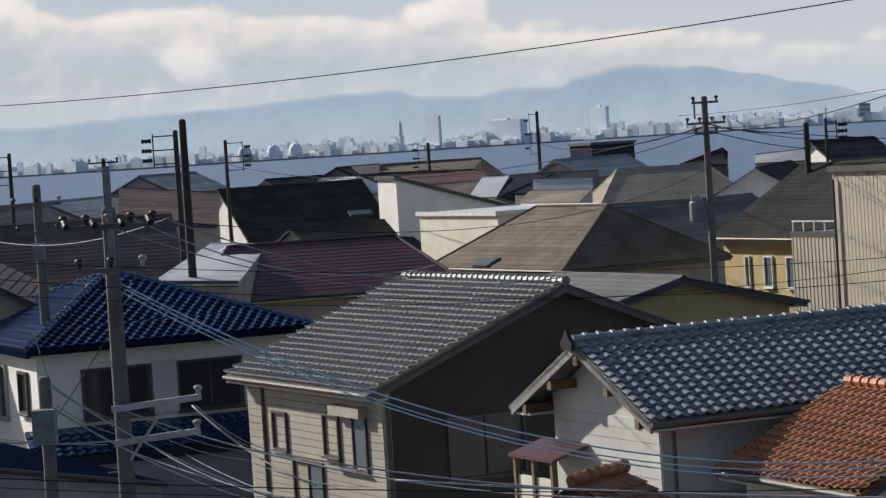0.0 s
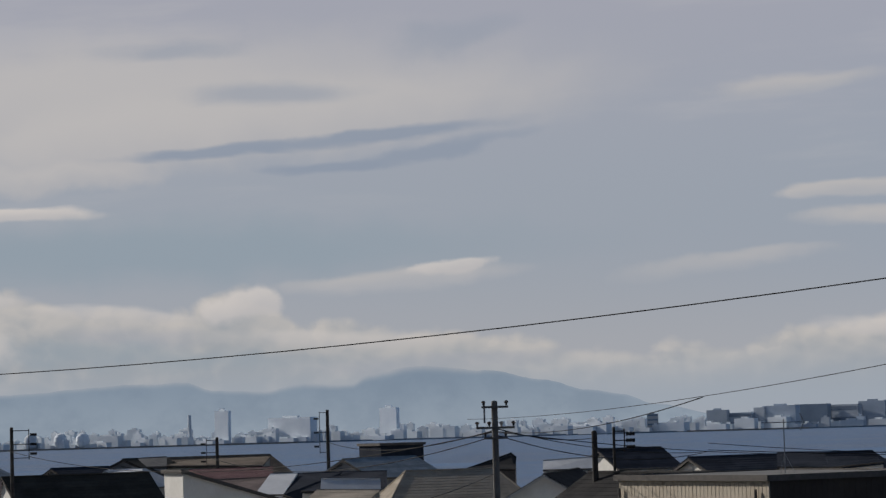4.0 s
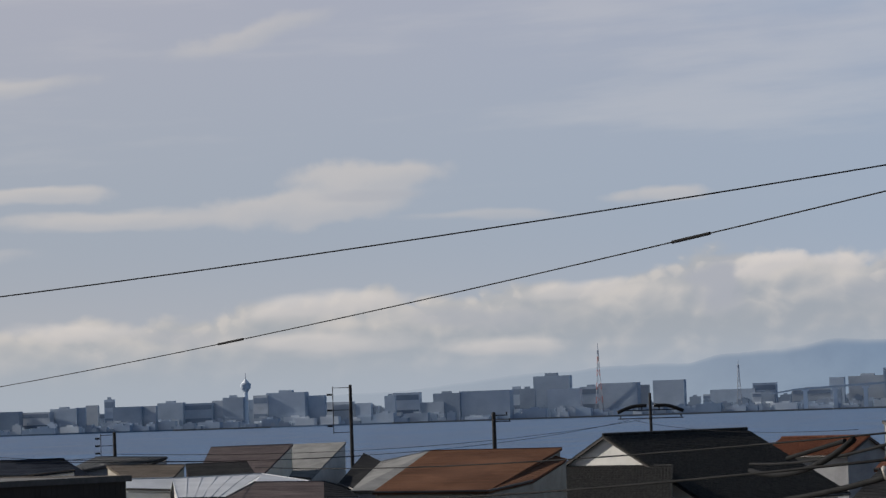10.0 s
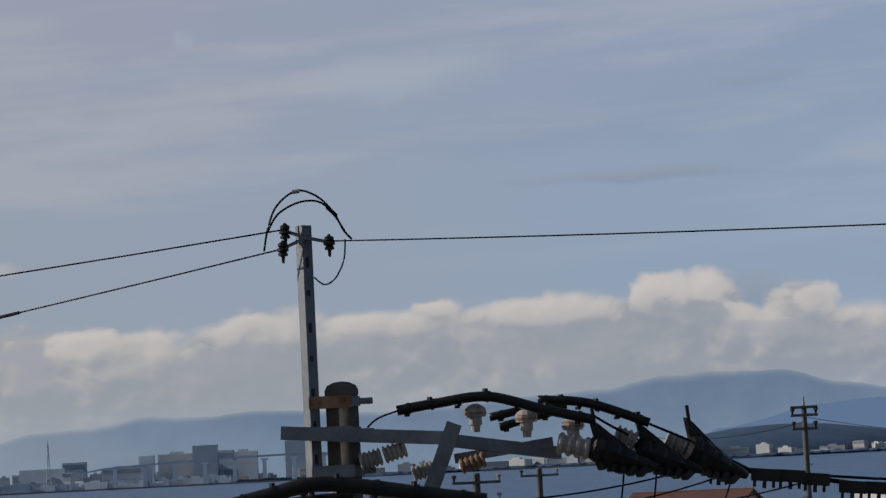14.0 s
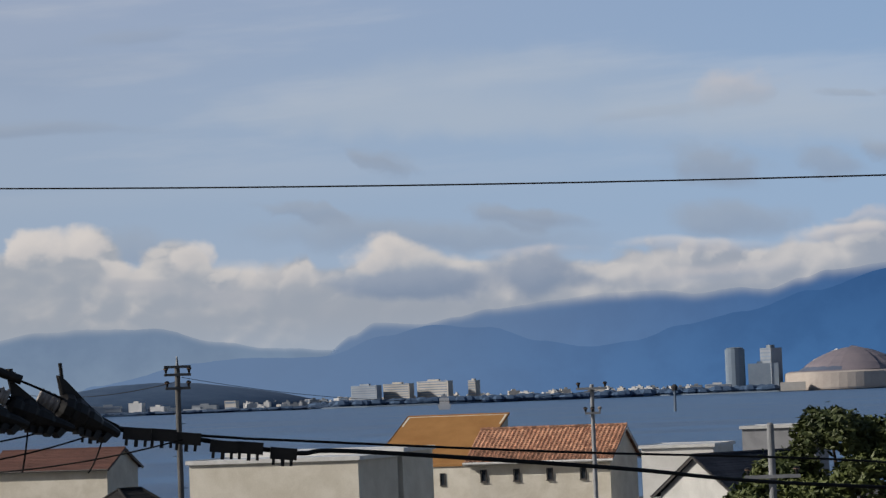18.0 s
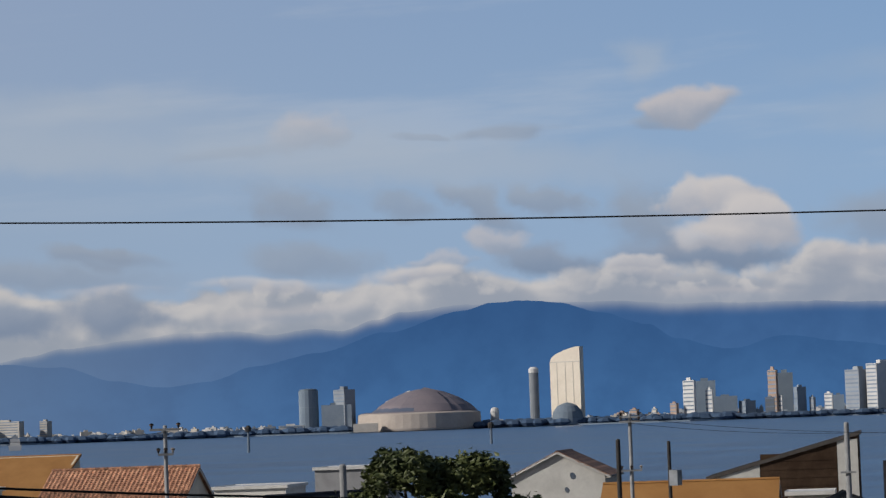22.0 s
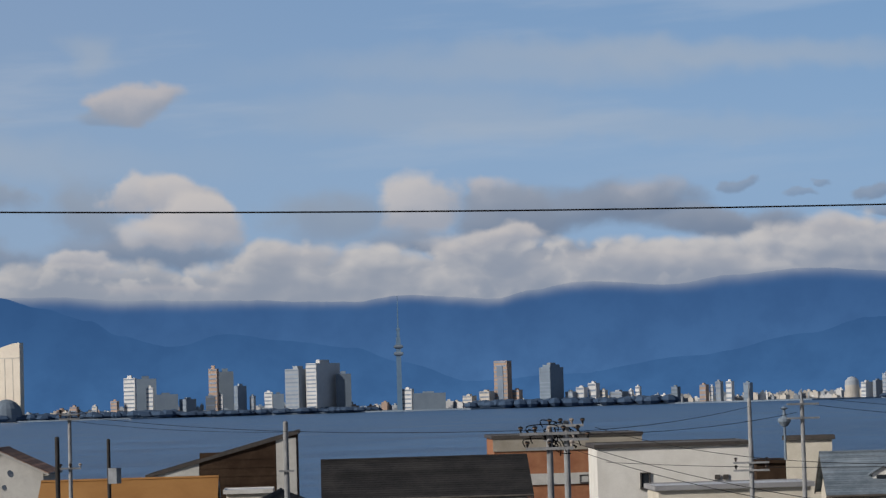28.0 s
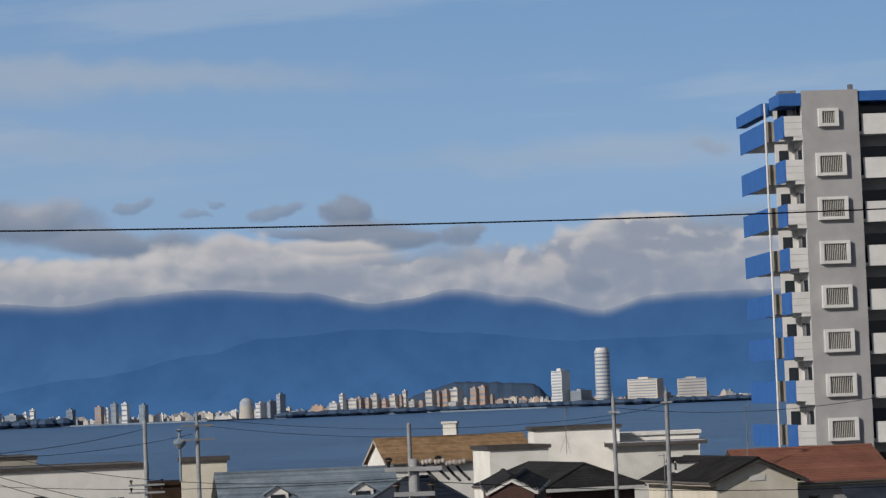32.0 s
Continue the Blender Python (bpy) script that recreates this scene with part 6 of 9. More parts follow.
def bar(name, p, q, wide, high, material, root, label=""):
    """A straight bar of rectangular section from p to q, in the space of its thing."""
    p, q = Vector(p), Vector(q)
    along = (q - p).normalized()
    side = along.cross(Vector((0, 0, 1)))
    side = side.normalized() if side.length > 0.05 else Vector((1, 0, 0))
    up = side.cross(along)
    c = [(-1, -1), (1, -1), (1, 1), (-1, 1)]
    return part(name, Shape().slab([p + side * wide / 2 * x + up * high / 2 * y for x, y in c], q - p), material, root, label)


def bow(p, q, sag, k=14):
    p, q = Vector(p), Vector(q)
    return [p.lerp(q, i / k) - Vector((0, 0, sag * 4 * (i / k) * (1 - i / k))) for i in range(k + 1)]


def cable(p, q, sag=0.3, radius=0.008, material=CABLE, label="thin black overhead cable between the poles", k=16):
    m = Matrix.Translation(p)
    pts = [v - Vector(p) for v in bow(p, q, sag, k)]
    return alone("overhead_cable", Shape().tube(pts, radius, 6), material, label, "cable", group="overhead cables", smooth=True, at=m)


def run(points, radius, material, label, root=None, name="overhead_cable"):
    """A cable through several points, rounded between them."""
    pts = [Vector(p) for p in points]
    out = []
    for i in range(len(pts) - 1):
        p0, p1, p2, p3 = pts[max(i - 1, 0)], pts[i], pts[i + 1], pts[min(i + 2, len(pts) - 1)]
        for j in range(6):
            t = j / 6
            out.append(0.5 * ((2 * p1) + (p2 - p0) * t + (2 * p0 - 5 * p1 + 4 * p2 - p3) * t * t + (3 * p1 - p0 - 3 * p2 + p3) * t ** 3))
    out.append(pts[-1])
    if root is None:
        o = out[0].copy()
        return alone(name, Shape().tube([p - o for p in out], radius, 8), material, label, "cable", group="overhead cables", smooth=True, at=Matrix.Translation(o))
    return part(name, Shape().tube(out, radius, 8), material, root, smooth=True)


def pin_insulator(root, at, size=1.0, tone=CERAMIC):
    at = Vector(at)
    ins = part("insulator", Shape().turned([(0.025 * size, -0.09 * size), (0.03 * size, -0.05 * size), (0.04 * size, -0.045 * size), (0.04 * size, 0.0), (0.065 * size, 0.005 * size), (0.07 * size, 0.05 * size), (0.05 * size, 0.07 * size), (0.02 * size, 0.085 * size)], 12), tone, root, smooth=False, at=Matrix.Translation(at))
    part("insulator_band", Shape().turned([(0.072 * size, 0.018 * size), (0.072 * size, 0.032 * size)], 12), BROWN_CERAMIC, ins)
    return ins


def strain_insulator(root, p, q, radius=0.055, discs=4, tone=CERAMIC):
    p, q = Vector(p), Vector(q)
    pts, rad = [], []
    for i in range(discs):
        for f, r in ((0.05, 0.76), (0.3, 1.0), (0.6, 1.0), (0.85, 0.78)):
            pts.append(p.lerp(q, (i + f) / discs))
            rad.append(radius * r)
    return part("strain_insulator", Shape().tube(pts, rad, 12), tone, root)


def utility_pole(heading, top, dist, radius=0.14, material=CONCRETE, arms=(), label="grey concrete utility pole with crossarms", frame_side=0, can=False, spike=0.0, streetbox=False):
    """A pole: tapered shaft, crossarms with insulators, and what hangs on it. arms: (metres below the top, length, heading of the arm, insulators)."""
    tip = seen(heading, top, dist)
    tall = tip.z - GROUND
    root = thing("utility_pole", pose(tip.x, tip.y, GROUND), label, "utility pole", "utility poles")
    part("shaft", Shape().tube([(0, 0, 0), (0, 0, tall)], [radius * 1.45, radius], 14), material, root, smooth=False)
    part("cap", Shape().turned([(radius * 1.02, 0), (radius * 0.8, radius * 0.5), (0.01, radius * 0.7)], 14, (0, 0, tall)), material, root)
    if spike:
        part("spike", Shape().tube([(0, 0, tall), (0, 0, tall + spike)], [0.05, 0.02], 6), STEEL, root)
    for drop, length, turn, count in arms:
        a = radians(turn)
        d = Vector((math.cos(a), -math.sin(a), 0))
        z = tall - drop
        off = d.cross(Vector((0, 0, 1))) * (radius + 0.05)
        lo, hi = -length / 2, length / 2
        if frame_side:
            lo, hi = (-length, 0.1) if frame_side < 0 else (-0.1, length)
        arm = bar("crossarm", d * lo + off + Vector((0, 0, z)), d * hi + off + Vector((0, 0, z)), 0.075, 0.075, material, root)
        part("band", Shape().turned([(radius * 1.3, -0.04), (radius * 1.3, 0.04)], 14, (0, 0, z)), STEEL, root)
        for i in range(count):
            p = d * (lo + (hi - lo) * (i + 0.08) / max(1, count - 0.84)) + off + Vector((0, 0, z))
            pin_insulator(root, p + Vector((0, 0, 0.13)), 1.0, CERAMIC if material is not DARK_POLE and i % 3 == 2 else RUBBER)
    if can:
        c = Vector((math.cos(radians(can)), -math.sin(radians(can)), 0)) * (radius + 0.36)
        t = part("transformer", Shape().turned([(0.24, 0), (0.255, 0.05), (0.255, 0.64), (0.20, 0.70)], 16, c + Vector((0, 0, tall - 4.15))), STEEL, root)
        for k in range(3):
            part("bushing", Shape().turned([(0.05, 0), (0.07, 0.06), (0.04, 0.2)], 8, c + Vector((0.12 * (k - 1), 0, tall - 3.45))), CERAMIC, t)
        bar("bracket", Vector((0, 0, tall - 4.0)), c + Vector((0, 0, tall - 4.0)), 0.08, 0.1, STEEL, root)
    if streetbox:
        part("junction_box", Shape().box(-0.16, 0.16, -radius - 0.3, -radius, tall - streetbox - 0.5, tall - streetbox), STEEL, root)
    for i in range(int(tall / 0.9) - 3 if dist < 85 else 0):
        s = 1 if i % 2 else -1
        part("step_bolt", Shape().tube([(0, 0, 2.4 + i * 0.9), (s * (radius * 1.4 + 0.14), 0, 2.4 + i * 0.9)], 0.012, 5), STEEL, root)
    return root


def rack_pole(heading, top, dist, sign, high=1.0, wide=0.85, radius=0.1, material=DARK_POLE, label="dark utility pole with a square wire rack"):
    """A thin pole with an open rectangular rack at its head and insulators along the outer rail."""
    root = utility_pole(heading, top, dist, radius, material, label=label)
    tip = seen(heading, top, dist).z - GROUND
    a = radians(heading)
    d = Vector((math.cos(a), -math.sin(a), 0)) * sign
    z0, z1 = tip - 0.15, tip - 0.15 - high
    bar("rack_rail", Vector((0, 0, z0)), d * wide + Vector((0, 0, z0)), 0.05, 0.05, DARK_POLE, root)
    bar("rack_rail", Vector((0, 0, z1)), d * wide + Vector((0, 0, z1)), 0.05, 0.05, DARK_POLE, root)
    bar("rack_rail", Vector((0, 0, (z0 + z1) / 2)), d * (wide + 0.2) + Vector((0, 0, (z0 + z1) / 2)), 0.05, 0.05, DARK_POLE, root)
    bar("rack_post", d * wide + Vector((0, 0, z1 - 0.1)), d * wide + Vector((0, 0, z0 + 0.1)), 0.05, 0.05, DARK_POLE, root)
    for k in range(3):
        p = d * (wide + 0.06) + Vector((0, 0, z0 + (z1 - z0) * (0.15 + 0.35 * k)))
        strain_insulator(root, p, p + d * 0.42, 0.085, 3, RUBBER)
    return root


POLE_LABEL = "weathered concrete utility pole with steel crossarms"
# the pole beside the camera's house
near_base = seen(33.21, 0, 17.0)
near_base.z = GROUND
near_pole = thing("utility_pole", Matrix.Translation(near_base), "thick concrete utility pole with steel post and black sleeved cables", "utility pole", "utility poles")
N0 = near_base
shaft_top = seen(33.21, 1.625, 17) - N0
part("shaft", Shape().tube([(0, 0, 0), (0, 0, shaft_top.z)], [0.175, 0.099], 24), SHAFT, near_pole, smooth=True)
part("cap", Shape().turned([(0.104, -0.03), (0.104, 0.0), (0.09, 0.03), (0.05, 0.05), (0.005, 0.056)], 24, (0, 0, shaft_top.z)), SHAFT, near_pole)
post_top, post_low = seen(32.638, 5.066, 16.93) - N0, seen(32.62, -0.202, 16.93) - N0
post_top.x, post_top.y = post_low.x - 0.004, post_low.y
mid_post = (post_top + post_low) / 2
post = part("steel_post", Shape().box(-0.03, 0.045, -0.006, 0.0, post_low.z, post_top.z), STEEL, near_pole, at=Matrix.Translation((mid_post.x, mid_post.y, 0)) @ Matrix.Rotation(radians(-33 + 38), 4, "Z"))
for x0 in (-0.03, 0.039):
    part("post_flange", Shape().box(x0, x0 + 0.006, 0.0, 0.06, post_low.z, post_top.z), STEEL, post)
for k in range(7):
    part("bolt_hole", Shape().box(-0.012, 0.012, -0.009, -0.005, post_top.z - 0.2 - k * 0.2, post_top.z - (0.235 if k % 2 else 0.26) - k * 0.2), DARK_POLE, post)
for up_, mat_ in ((1.39, RUST), (0.76, STEEL), (-0.034, STEEL), (-0.77, STEEL)):
    z = EYE[2] + 17.0 * math.tan(radians(up_)) - GROUND
    part("clamp_band", Shape().turned([(0.112, -0.03), (0.112, 0.03)], 24, (0, 0, z)), STEEL, near_pole)
    if up_ > -0.5:
        bar("clamp_arm", Vector((mid_post.x - 0.03, mid_post.y, z)), Vector((0.0, -0.11, z)), 0.05, 0.075, mat_, near_pole)
        part("clamp_bolt", Shape().tube([(0.09, -0.05, z), (0.165, -0.09, z)], 0.02, 8), STEEL, near_pole)


def near(t_point):
    return t_point - N0


bar("crossarm", near(seen(31.926, 0.810, 16.86)), near(seen(35.378, 0.539, 16.86)), 0.075, 0.082, STEEL, near_pole)
bar("crossarm", near(seen(35.376, 0.493, 16.9)), near(seen(37.622, 0.121, 17.3)), 0.075, 0.075, STEEL, near_pole)
bar("crossarm", near(seen(35.475, 0.105, 17.2)), near(seen(37.518, 0.357, 17.2)), 0.06, 0.06, STEEL, near_pole)
bar("brace", near(seen(35.508, 0.836, 16.8)), near(seen(34.750, -1.026, 16.8)), 0.03, 0.095, STEEL, near_pole)
bar("lower_crossarm", near(seen(32.841, -1.111, 16.85)), near(seen(34.385, -1.194, 16.85)), 0.07, 0.075, STEEL, near_pole)
for p in (seen(35.943, 0.934, 17.05), seen(36.993, 0.774, 17.1), seen(37.945, 0.571, 17.15), seen(33.006, -0.713, 16.75), seen(33.911, -0.753, 16.9)):
    pin_insulator(near_pole, near(p), 1.0)
SLEEVE = "black rubber cable sleeve"


def sleeve(points, radius, clips=4):
    pts = [near(p) for p in points]
    s = run(pts, radius, RUBBER, SLEEVE, near_pole, "cable_sleeve")
    for i in range(clips):
        f = (i + 0.5) / clips * (len(pts) - 1)
        k = min(int(f), len(pts) - 2)
        p, q = pts[k].lerp(pts[k + 1], f - k - 0.04), pts[k].lerp(pts[k + 1], f - k + 0.04)
        part("sleeve_collar", Shape().tube([p, q], radius * 1.16, 12), RUBBER, s)
        part("sleeve_clip", Shape().box(-0.011, 0.011, -0.014, 0.014, radius * (0.9 if i % 2 else -1.55), radius * (1.5 if i % 2 else -0.9)), RUBBER, s, at=Matrix.Translation(p))
    return s


sleeve([seen(34.333, 1.153, 17), seen(35.178, 1.269, 17), seen(36.218, 1.353, 17), seen(37.296, 1.051, 17), seen(38.405, 0.760, 17)], 0.031, 7)
sleeve([seen(37.246, 1.228, 17.15), seen(38.283, 1.113, 17.15), seen(39.517, 0.643, 17.15)], 0.029, 6)
sleeve([seen(36.233, 0.922, 17.3), seen(37.029, 1.051, 17.3), seen(37.843, 1.109, 17.3)], 0.026, 3)
sleeve([seen(36.432, 0.704, 17.4), seen(36.902, 0.824, 17.4), seen(37.664, 1.000, 17.4)], 0.026, 3)
sleeve([seen(30.785, -0.643, 16.6), seen(31.666, -0.447, 16.6), seen(32.547, -0.274, 16.6), seen(33.591, -0.375, 16.6), seen(34.747, -0.574, 16.6), seen(36.085, -0.790, 16.6)], 0.046, 7)
sleeve([seen(31.655, -0.702, 16.7), seen(32.533, -0.599, 16.7), seen(33.349, -0.586, 16.7)], 0.034, 3)
for p, q, r, n_, tone in ((seen(33.519, 0.127, 16.9), seen(33.990, 0.236, 16.9), 0.055, 5, CERAMIC), (seen(34.014, 0.246, 16.9), seen(34.498, 0.389, 16.9), 0.055, 5, CERAMIC), (seen(34.590, -0.172, 17.1), seen(35.037, -0.051, 17.1), 0.05, 5, CERAMIC),
                          (seen(35.583, -0.074, 17.1), seen(36.113, 0.079, 17.1), 0.048, 5, BROWN_CERAMIC), (seen(37.598, 0.330, 17), seen(38.295, 0.162, 17), 0.07, 4, CERAMIC), (seen(38.794, 0.465, 17.2), seen(39.245, 0.261, 17.2), 0.06, 4, CERAMIC),
                          (seen(39.822, 0.306, 17.4), seen(40.270, 0.080, 17.4), 0.06, 4, CERAMIC), (seen(29.994, -1.519, 16.5), seen(30.638, -1.343, 16.5), 0.044, 5, CERAMIC), (seen(30.696, -1.345, 16.5), seen(31.223, -1.176, 16.5), 0.044, 5, CERAMIC)):
    strain_insulator(near_pole, near(p), near(q), r, n_, tone)


def shroud(p, q, wide):
    """A black insulating hood: a lumpy body that narrows down the cable, a fin on top, ribs and tabs."""
    p, q = near(p), near(q)
    along = (q - p)
    up = Vector((0, 0, 1))
    body = [(-0.06, 0.30), (0.0, 0.52), (0.10, 0.60), (0.16, 0.50), (0.22, 0.58), (0.34, 0.55), (0.40, 0.42), (0.47, 0.46), (0.62, 0.36), (0.68, 0.26), (0.84, 0.24), (1.0, 0.15)]
    h = part("insulating_hood", Shape().tube([p + along * f - up * wide * 0.08 for f, r in body], [wide * r for f, r in body], 10), RUBBER, near_pole)
    deep = along.cross(up).normalized() * wide * 0.22
    fin = [p + up * wide * 1.0 - along * 0.03, p + up * wide * 0.95 + along * 0.09, p + along * 0.72 + up * wide * 0.15, p + along * 0.05 + up * wide * 0.1]
    part("hood_fin", Shape().slab([v - deep / 2 for v in fin], deep), RUBBER, h)
    for f in (0.12, 0.3, 0.44, 0.6, 0.78):
        c = p.lerp(q, f) - up * wide * (0.62 - 0.35 * f)
        part("hood_tab", Shape().box(-0.022, 0.022, -0.03, 0.03, -0.05, 0.06), RUBBER, h, at=Matrix.Translation(c) @ Matrix.Rotation(f * 2.0 - 0.6, 4, "Y"))
    part("hood_clip", Shape().tube([p + along * 0.05 + up * wide * 0.9, p + along * 0.02 + up * wide * 1.5], 0.012, 6), RUBBER, h)
    return h


shroud(seen(38.323, 0.254, 17), seen(39.623, -0.239, 17.1), 0.15)
shroud(seen(39.274, 0.145, 17.2), seen(40.534, -0.346, 17.3), 0.15)
shroud(seen(40.273, 0.138, 17.4), seen(41.439, -0.486, 17.6), 0.17)
bar("hood_strap", near(seen(40.265, 0.657, 17.4)), near(seen(40.381, 0.248, 17.4)), 0.02, 0.02, RUBBER, near_pole)
# the small insulators at the post's head and the slack loops over them
for p in (seen(32.200, 4.967, 16.9), seen(32.138, 4.608, 16.85), seen(33.103, 4.697, 16.9)):
    ins = part("shackle_insulator", Shape().turned([(0.008, -0.09), (0.012, -0.05), (0.03, -0.045), (0.03, -0.03), (0.02, -0.025), (0.036, -0.015), (0.036, 0.0), (0.022, 0.006), (0.03, 0.015), (0.03, 0.03), (0.012, 0.04), (0.006, 0.05)], 12), RUBBER, near_pole, at=Matrix.Translation(near(p)))
    bar("shackle", near(p), near(seen(32.627, 4.810, 16.9)), 0.02, 0.02, STEEL, near_pole)
LOOP = "slack jumper loop"
run([near(v) for v in (seen(31.749, 4.565, 16.9), seen(31.851, 5.040, 16.9), seen(32.057, 5.499, 16.9), seen(32.468, 5.786, 16.9), seen(32.874, 5.664, 16.9), seen(33.201, 5.335, 16.9), seen(33.407, 4.941, 16.9), seen(33.574, 4.735, 16.9))], 0.0065, CABLE, LOOP, near_pole, "jumper_loop")
run([near(v) for v in (seen(31.848, 4.981, 16.95), seen(32.073, 5.323, 16.95), seen(32.493, 5.540, 16.95), seen(32.904, 5.546, 16.95), seen(33.199, 5.300, 16.95), seen(33.462, 4.857, 16.95))], 0.0065, CABLE, LOOP, near_pole, "jumper_loop")
run([near(v) for v in (seen(33.434, 4.741, 16.9), seen(33.393, 4.334, 16.9), seen(33.214, 3.967, 16.9), seen(32.973, 3.825, 16.9), seen(32.757, 3.986, 16.9))], 0.005, CABLE, LOOP, near_pole, "jumper_loop")
part("splice", Shape().tube([near(seen(32.385, 5.766, 16.88)), near(seen(32.538, 5.783, 16.88))], 0.014, 8), GREY_CABLE, near_pole)
part("splice", Shape().tube([near(seen(33.087, 5.433, 16.88)), near(seen(33.278, 5.227, 16.88))], 0.013, 8), CABLE, near_pole)
# the three wires that leave the post
WIRE = "thin black overhead wire tied to the steel post"
cable(seen(32.154, 4.993, 16.9), seen(-20.0, 2.1, 45.0), 0.9, 0.0052, CABLE, WIRE, 40)
cable(seen(32.067, 4.587, 16.85), seen(5.0, 0.21, 62.0), 0.35, 0.0052, CABLE, WIRE, 40)
cable(seen(33.151, 4.718, 16.9), seen(97.0, 3.60, 19), 0.24, 0.005, CABLE, WIRE, 40)
low_a, low_b = seen(32.067, 4.587, 16.85), seen(5.0, 0.21, 62.0)
for f0, f1 in ((0.0645, 0.0755), (0.254, 0.2685)):
    p, q = (low_a.lerp(low_b, f) - Vector((0, 0, 1.40 * f * (1 - f))) for f in (f0, f1))
    alone("cable_splice", Shape().tube([(0, 0, 0), q - p], 0.012, 8), CABLE, "dark splice sleeve on an overhead wire", "cable splice", at=Matrix.Translation(p))
# the bundle that runs off to the right with its drop clamps
BUNDLE = "thick black bundled cable with drop-wire clamps"
run([seen(39.520, 0.089, 17.4), seen(41.362, -0.411, 17.9), seen(43.097, -0.708, 18.4), seen(45.060, -1.061, 19), seen(46.230, -1.068, 19.4), seen(51.565, -1.608, 21), seen(54.970, -2.030, 23.5), seen(60.336, -2.420, 27)], 0.016, CABLE, BUNDLE)
run([seen(39.523, 0.158, 17.5), seen(41.594, -0.421, 18), seen(43.912, -0.709, 18.6), seen(44.612, -0.769, 19.2), seen(50.419, -1.238, 21), seen(56.949, -1.672, 23), seen(60.344, -2.226, 27)], 0.009, CABLE, "thin black overhead cable with slack")
for t_p, s_ in ((seen(41.823, -0.524, 17.95), 1), (seen(42.345, -0.571, 18.1), 1), (seen(42.842, -0.662, 18.2), 1), (seen(43.579, -0.857, 18.4), 1), (seen(44.113, -0.903, 18.55), 1), (seen(44.804, -1.049, 18.8), 1), (seen(40.896, -0.414, 17.7), 0.8)):
    c_ = alone("drop_wire_clamp", Shape().box(-0.09 * s_, 0.09 * s_, -0.03, 0.03, -0.045, 0.035).box(-0.075 * s_, -0.055 * s_, -0.02, 0.02, -0.085, -0.045).box(-0.015, 0.01, -0.02, 0.02, -0.09, -0.045).box(0.045 * s_, 0.065 * s_, -0.02, 0.02, -0.085, -0.045), RUBBER, "black plastic drop-wire clamp on a cable", "cable clamp", "drop-wire clamps", at=Matrix.Translation(t_p) @ Matrix.Rotation(radians(-43), 4, "Z") @ Matrix.Rotation(radians(6), 4, "Y"))
DROP = "thin black drop wire"
for p, q in ((seen(38.948, -0.258, 17.2), seen(38.795, -1.212, 17.2)), (seen(39.622, -0.264, 17.3), seen(39.466, -1.243, 17.3)), (seen(41.148, -0.506, 17.7), seen(40.800, -1.302, 17.7)), (seen(40.891, -0.530, 17.7), seen(37.619, -1.101, 17.5)), (seen(42.748, -0.693, 18), seen(38.887, -1.216, 18.5)), (seen(36.130, -0.815, 16.7), seen(39.964, -0.419, 17.4)), (seen(36.070, -0.859, 16.7), seen(37.281, -0.854, 17.4))):
    cable(p, q, 0.03, 0.006, CABLE, DROP, 8)
run([seen(38.408, 0.829, 17), seen(38.856, 0.544, 17.1), seen(39.640, 0.106, 17.3), seen(40.425, -0.249, 17.5)], 0.008, CABLE, "thin black cable", near_pole, "lead_wire")
run([seen(39.516, 0.620, 17.15), seen(40.111, 0.340, 17.3), seen(40.780, 0.001, 17.5), seen(41.445, -0.371, 17.7)], 0.008, CABLE, "thin black cable", near_pole, "lead_wire")
for ob_ in list(near_pole.children):
    if ob_.name.startswith("lead_wire"):
        ob_.matrix_local = Matrix.Translation(-N0)
run([seen(33.713, 0.841, 16.9), seen(33.942, 1.018, 16.9), seen(34.356, 1.152, 17)], 0.006, CABLE, "thin black cable beside the steel crossarm")
# the cables that come up to the pole from the town
for a_, b_, r_, m_ in ((seen(30.843, -0.645, 16.6), seen(17.163, -0.975, 42), 0.007, CABLE), (seen(29.439, -0.806, 16.8), seen(27.325, -1.375, 20), 0.02, CABLE), (seen(30.120, -1.234, 16.5), seen(17.147, -1.651, 40), 0.010, CABLE), (seen(30.459, -1.476, 16.5), seen(25.210, -1.942, 22), 0.02, CABLE), (seen(32.243, -0.202, 16.6), seen(27.329, -1.236, 24), 0.012, CABLE)):
    cable(a_, b_, 0.1, r_, m_, "heavy overhead cable coming up to the pole", 12)
alone("cable_splice", Shape().tube([(0, 0, 0), seen(29.264, -0.823, 19) - seen(28.089, -1.145, 20)], 0.016, 8), CABLE, "dark splice sleeve on a heavy cable", "cable splice", at=Matrix.Translation(seen(28.089, -1.145, 20)))

# poles of the town
big_left = utility_pole(-6.82, -0.98, 45.0, 0.115, POLE_GREY, ((0.25, 1.5, -2, 5), (0.95, 1.1, -2, 3)), POLE_LABEL, 0, False, 0.0)
for z_, l_ in ((7.05, 1.3), (6.5, 1.25)):
    bar("crossarm", Vector((-0.15, -0.16, z_ - 0.02)), Vector((l_, -0.05, z_ + 0.09)), 0.09, 0.1, ALU, big_left, "pale galvanised side arm")
    pin_insulator(big_left, (l_ - 0.05, -0.05, z_ + 0.2), 1.0)
bar("brace", Vector((0.1, -0.14, 6.2)), Vector((0.75, -0.1, 7.08)), 0.04, 0.04, ALU, big_left)
for k in range(4):
    strain_insulator(big_left, (-0.7 + k * 0.45, -0.2, 10.1), (-0.62 + k * 0.45, -0.55, 10.0), 0.06, 3, RUBBER)
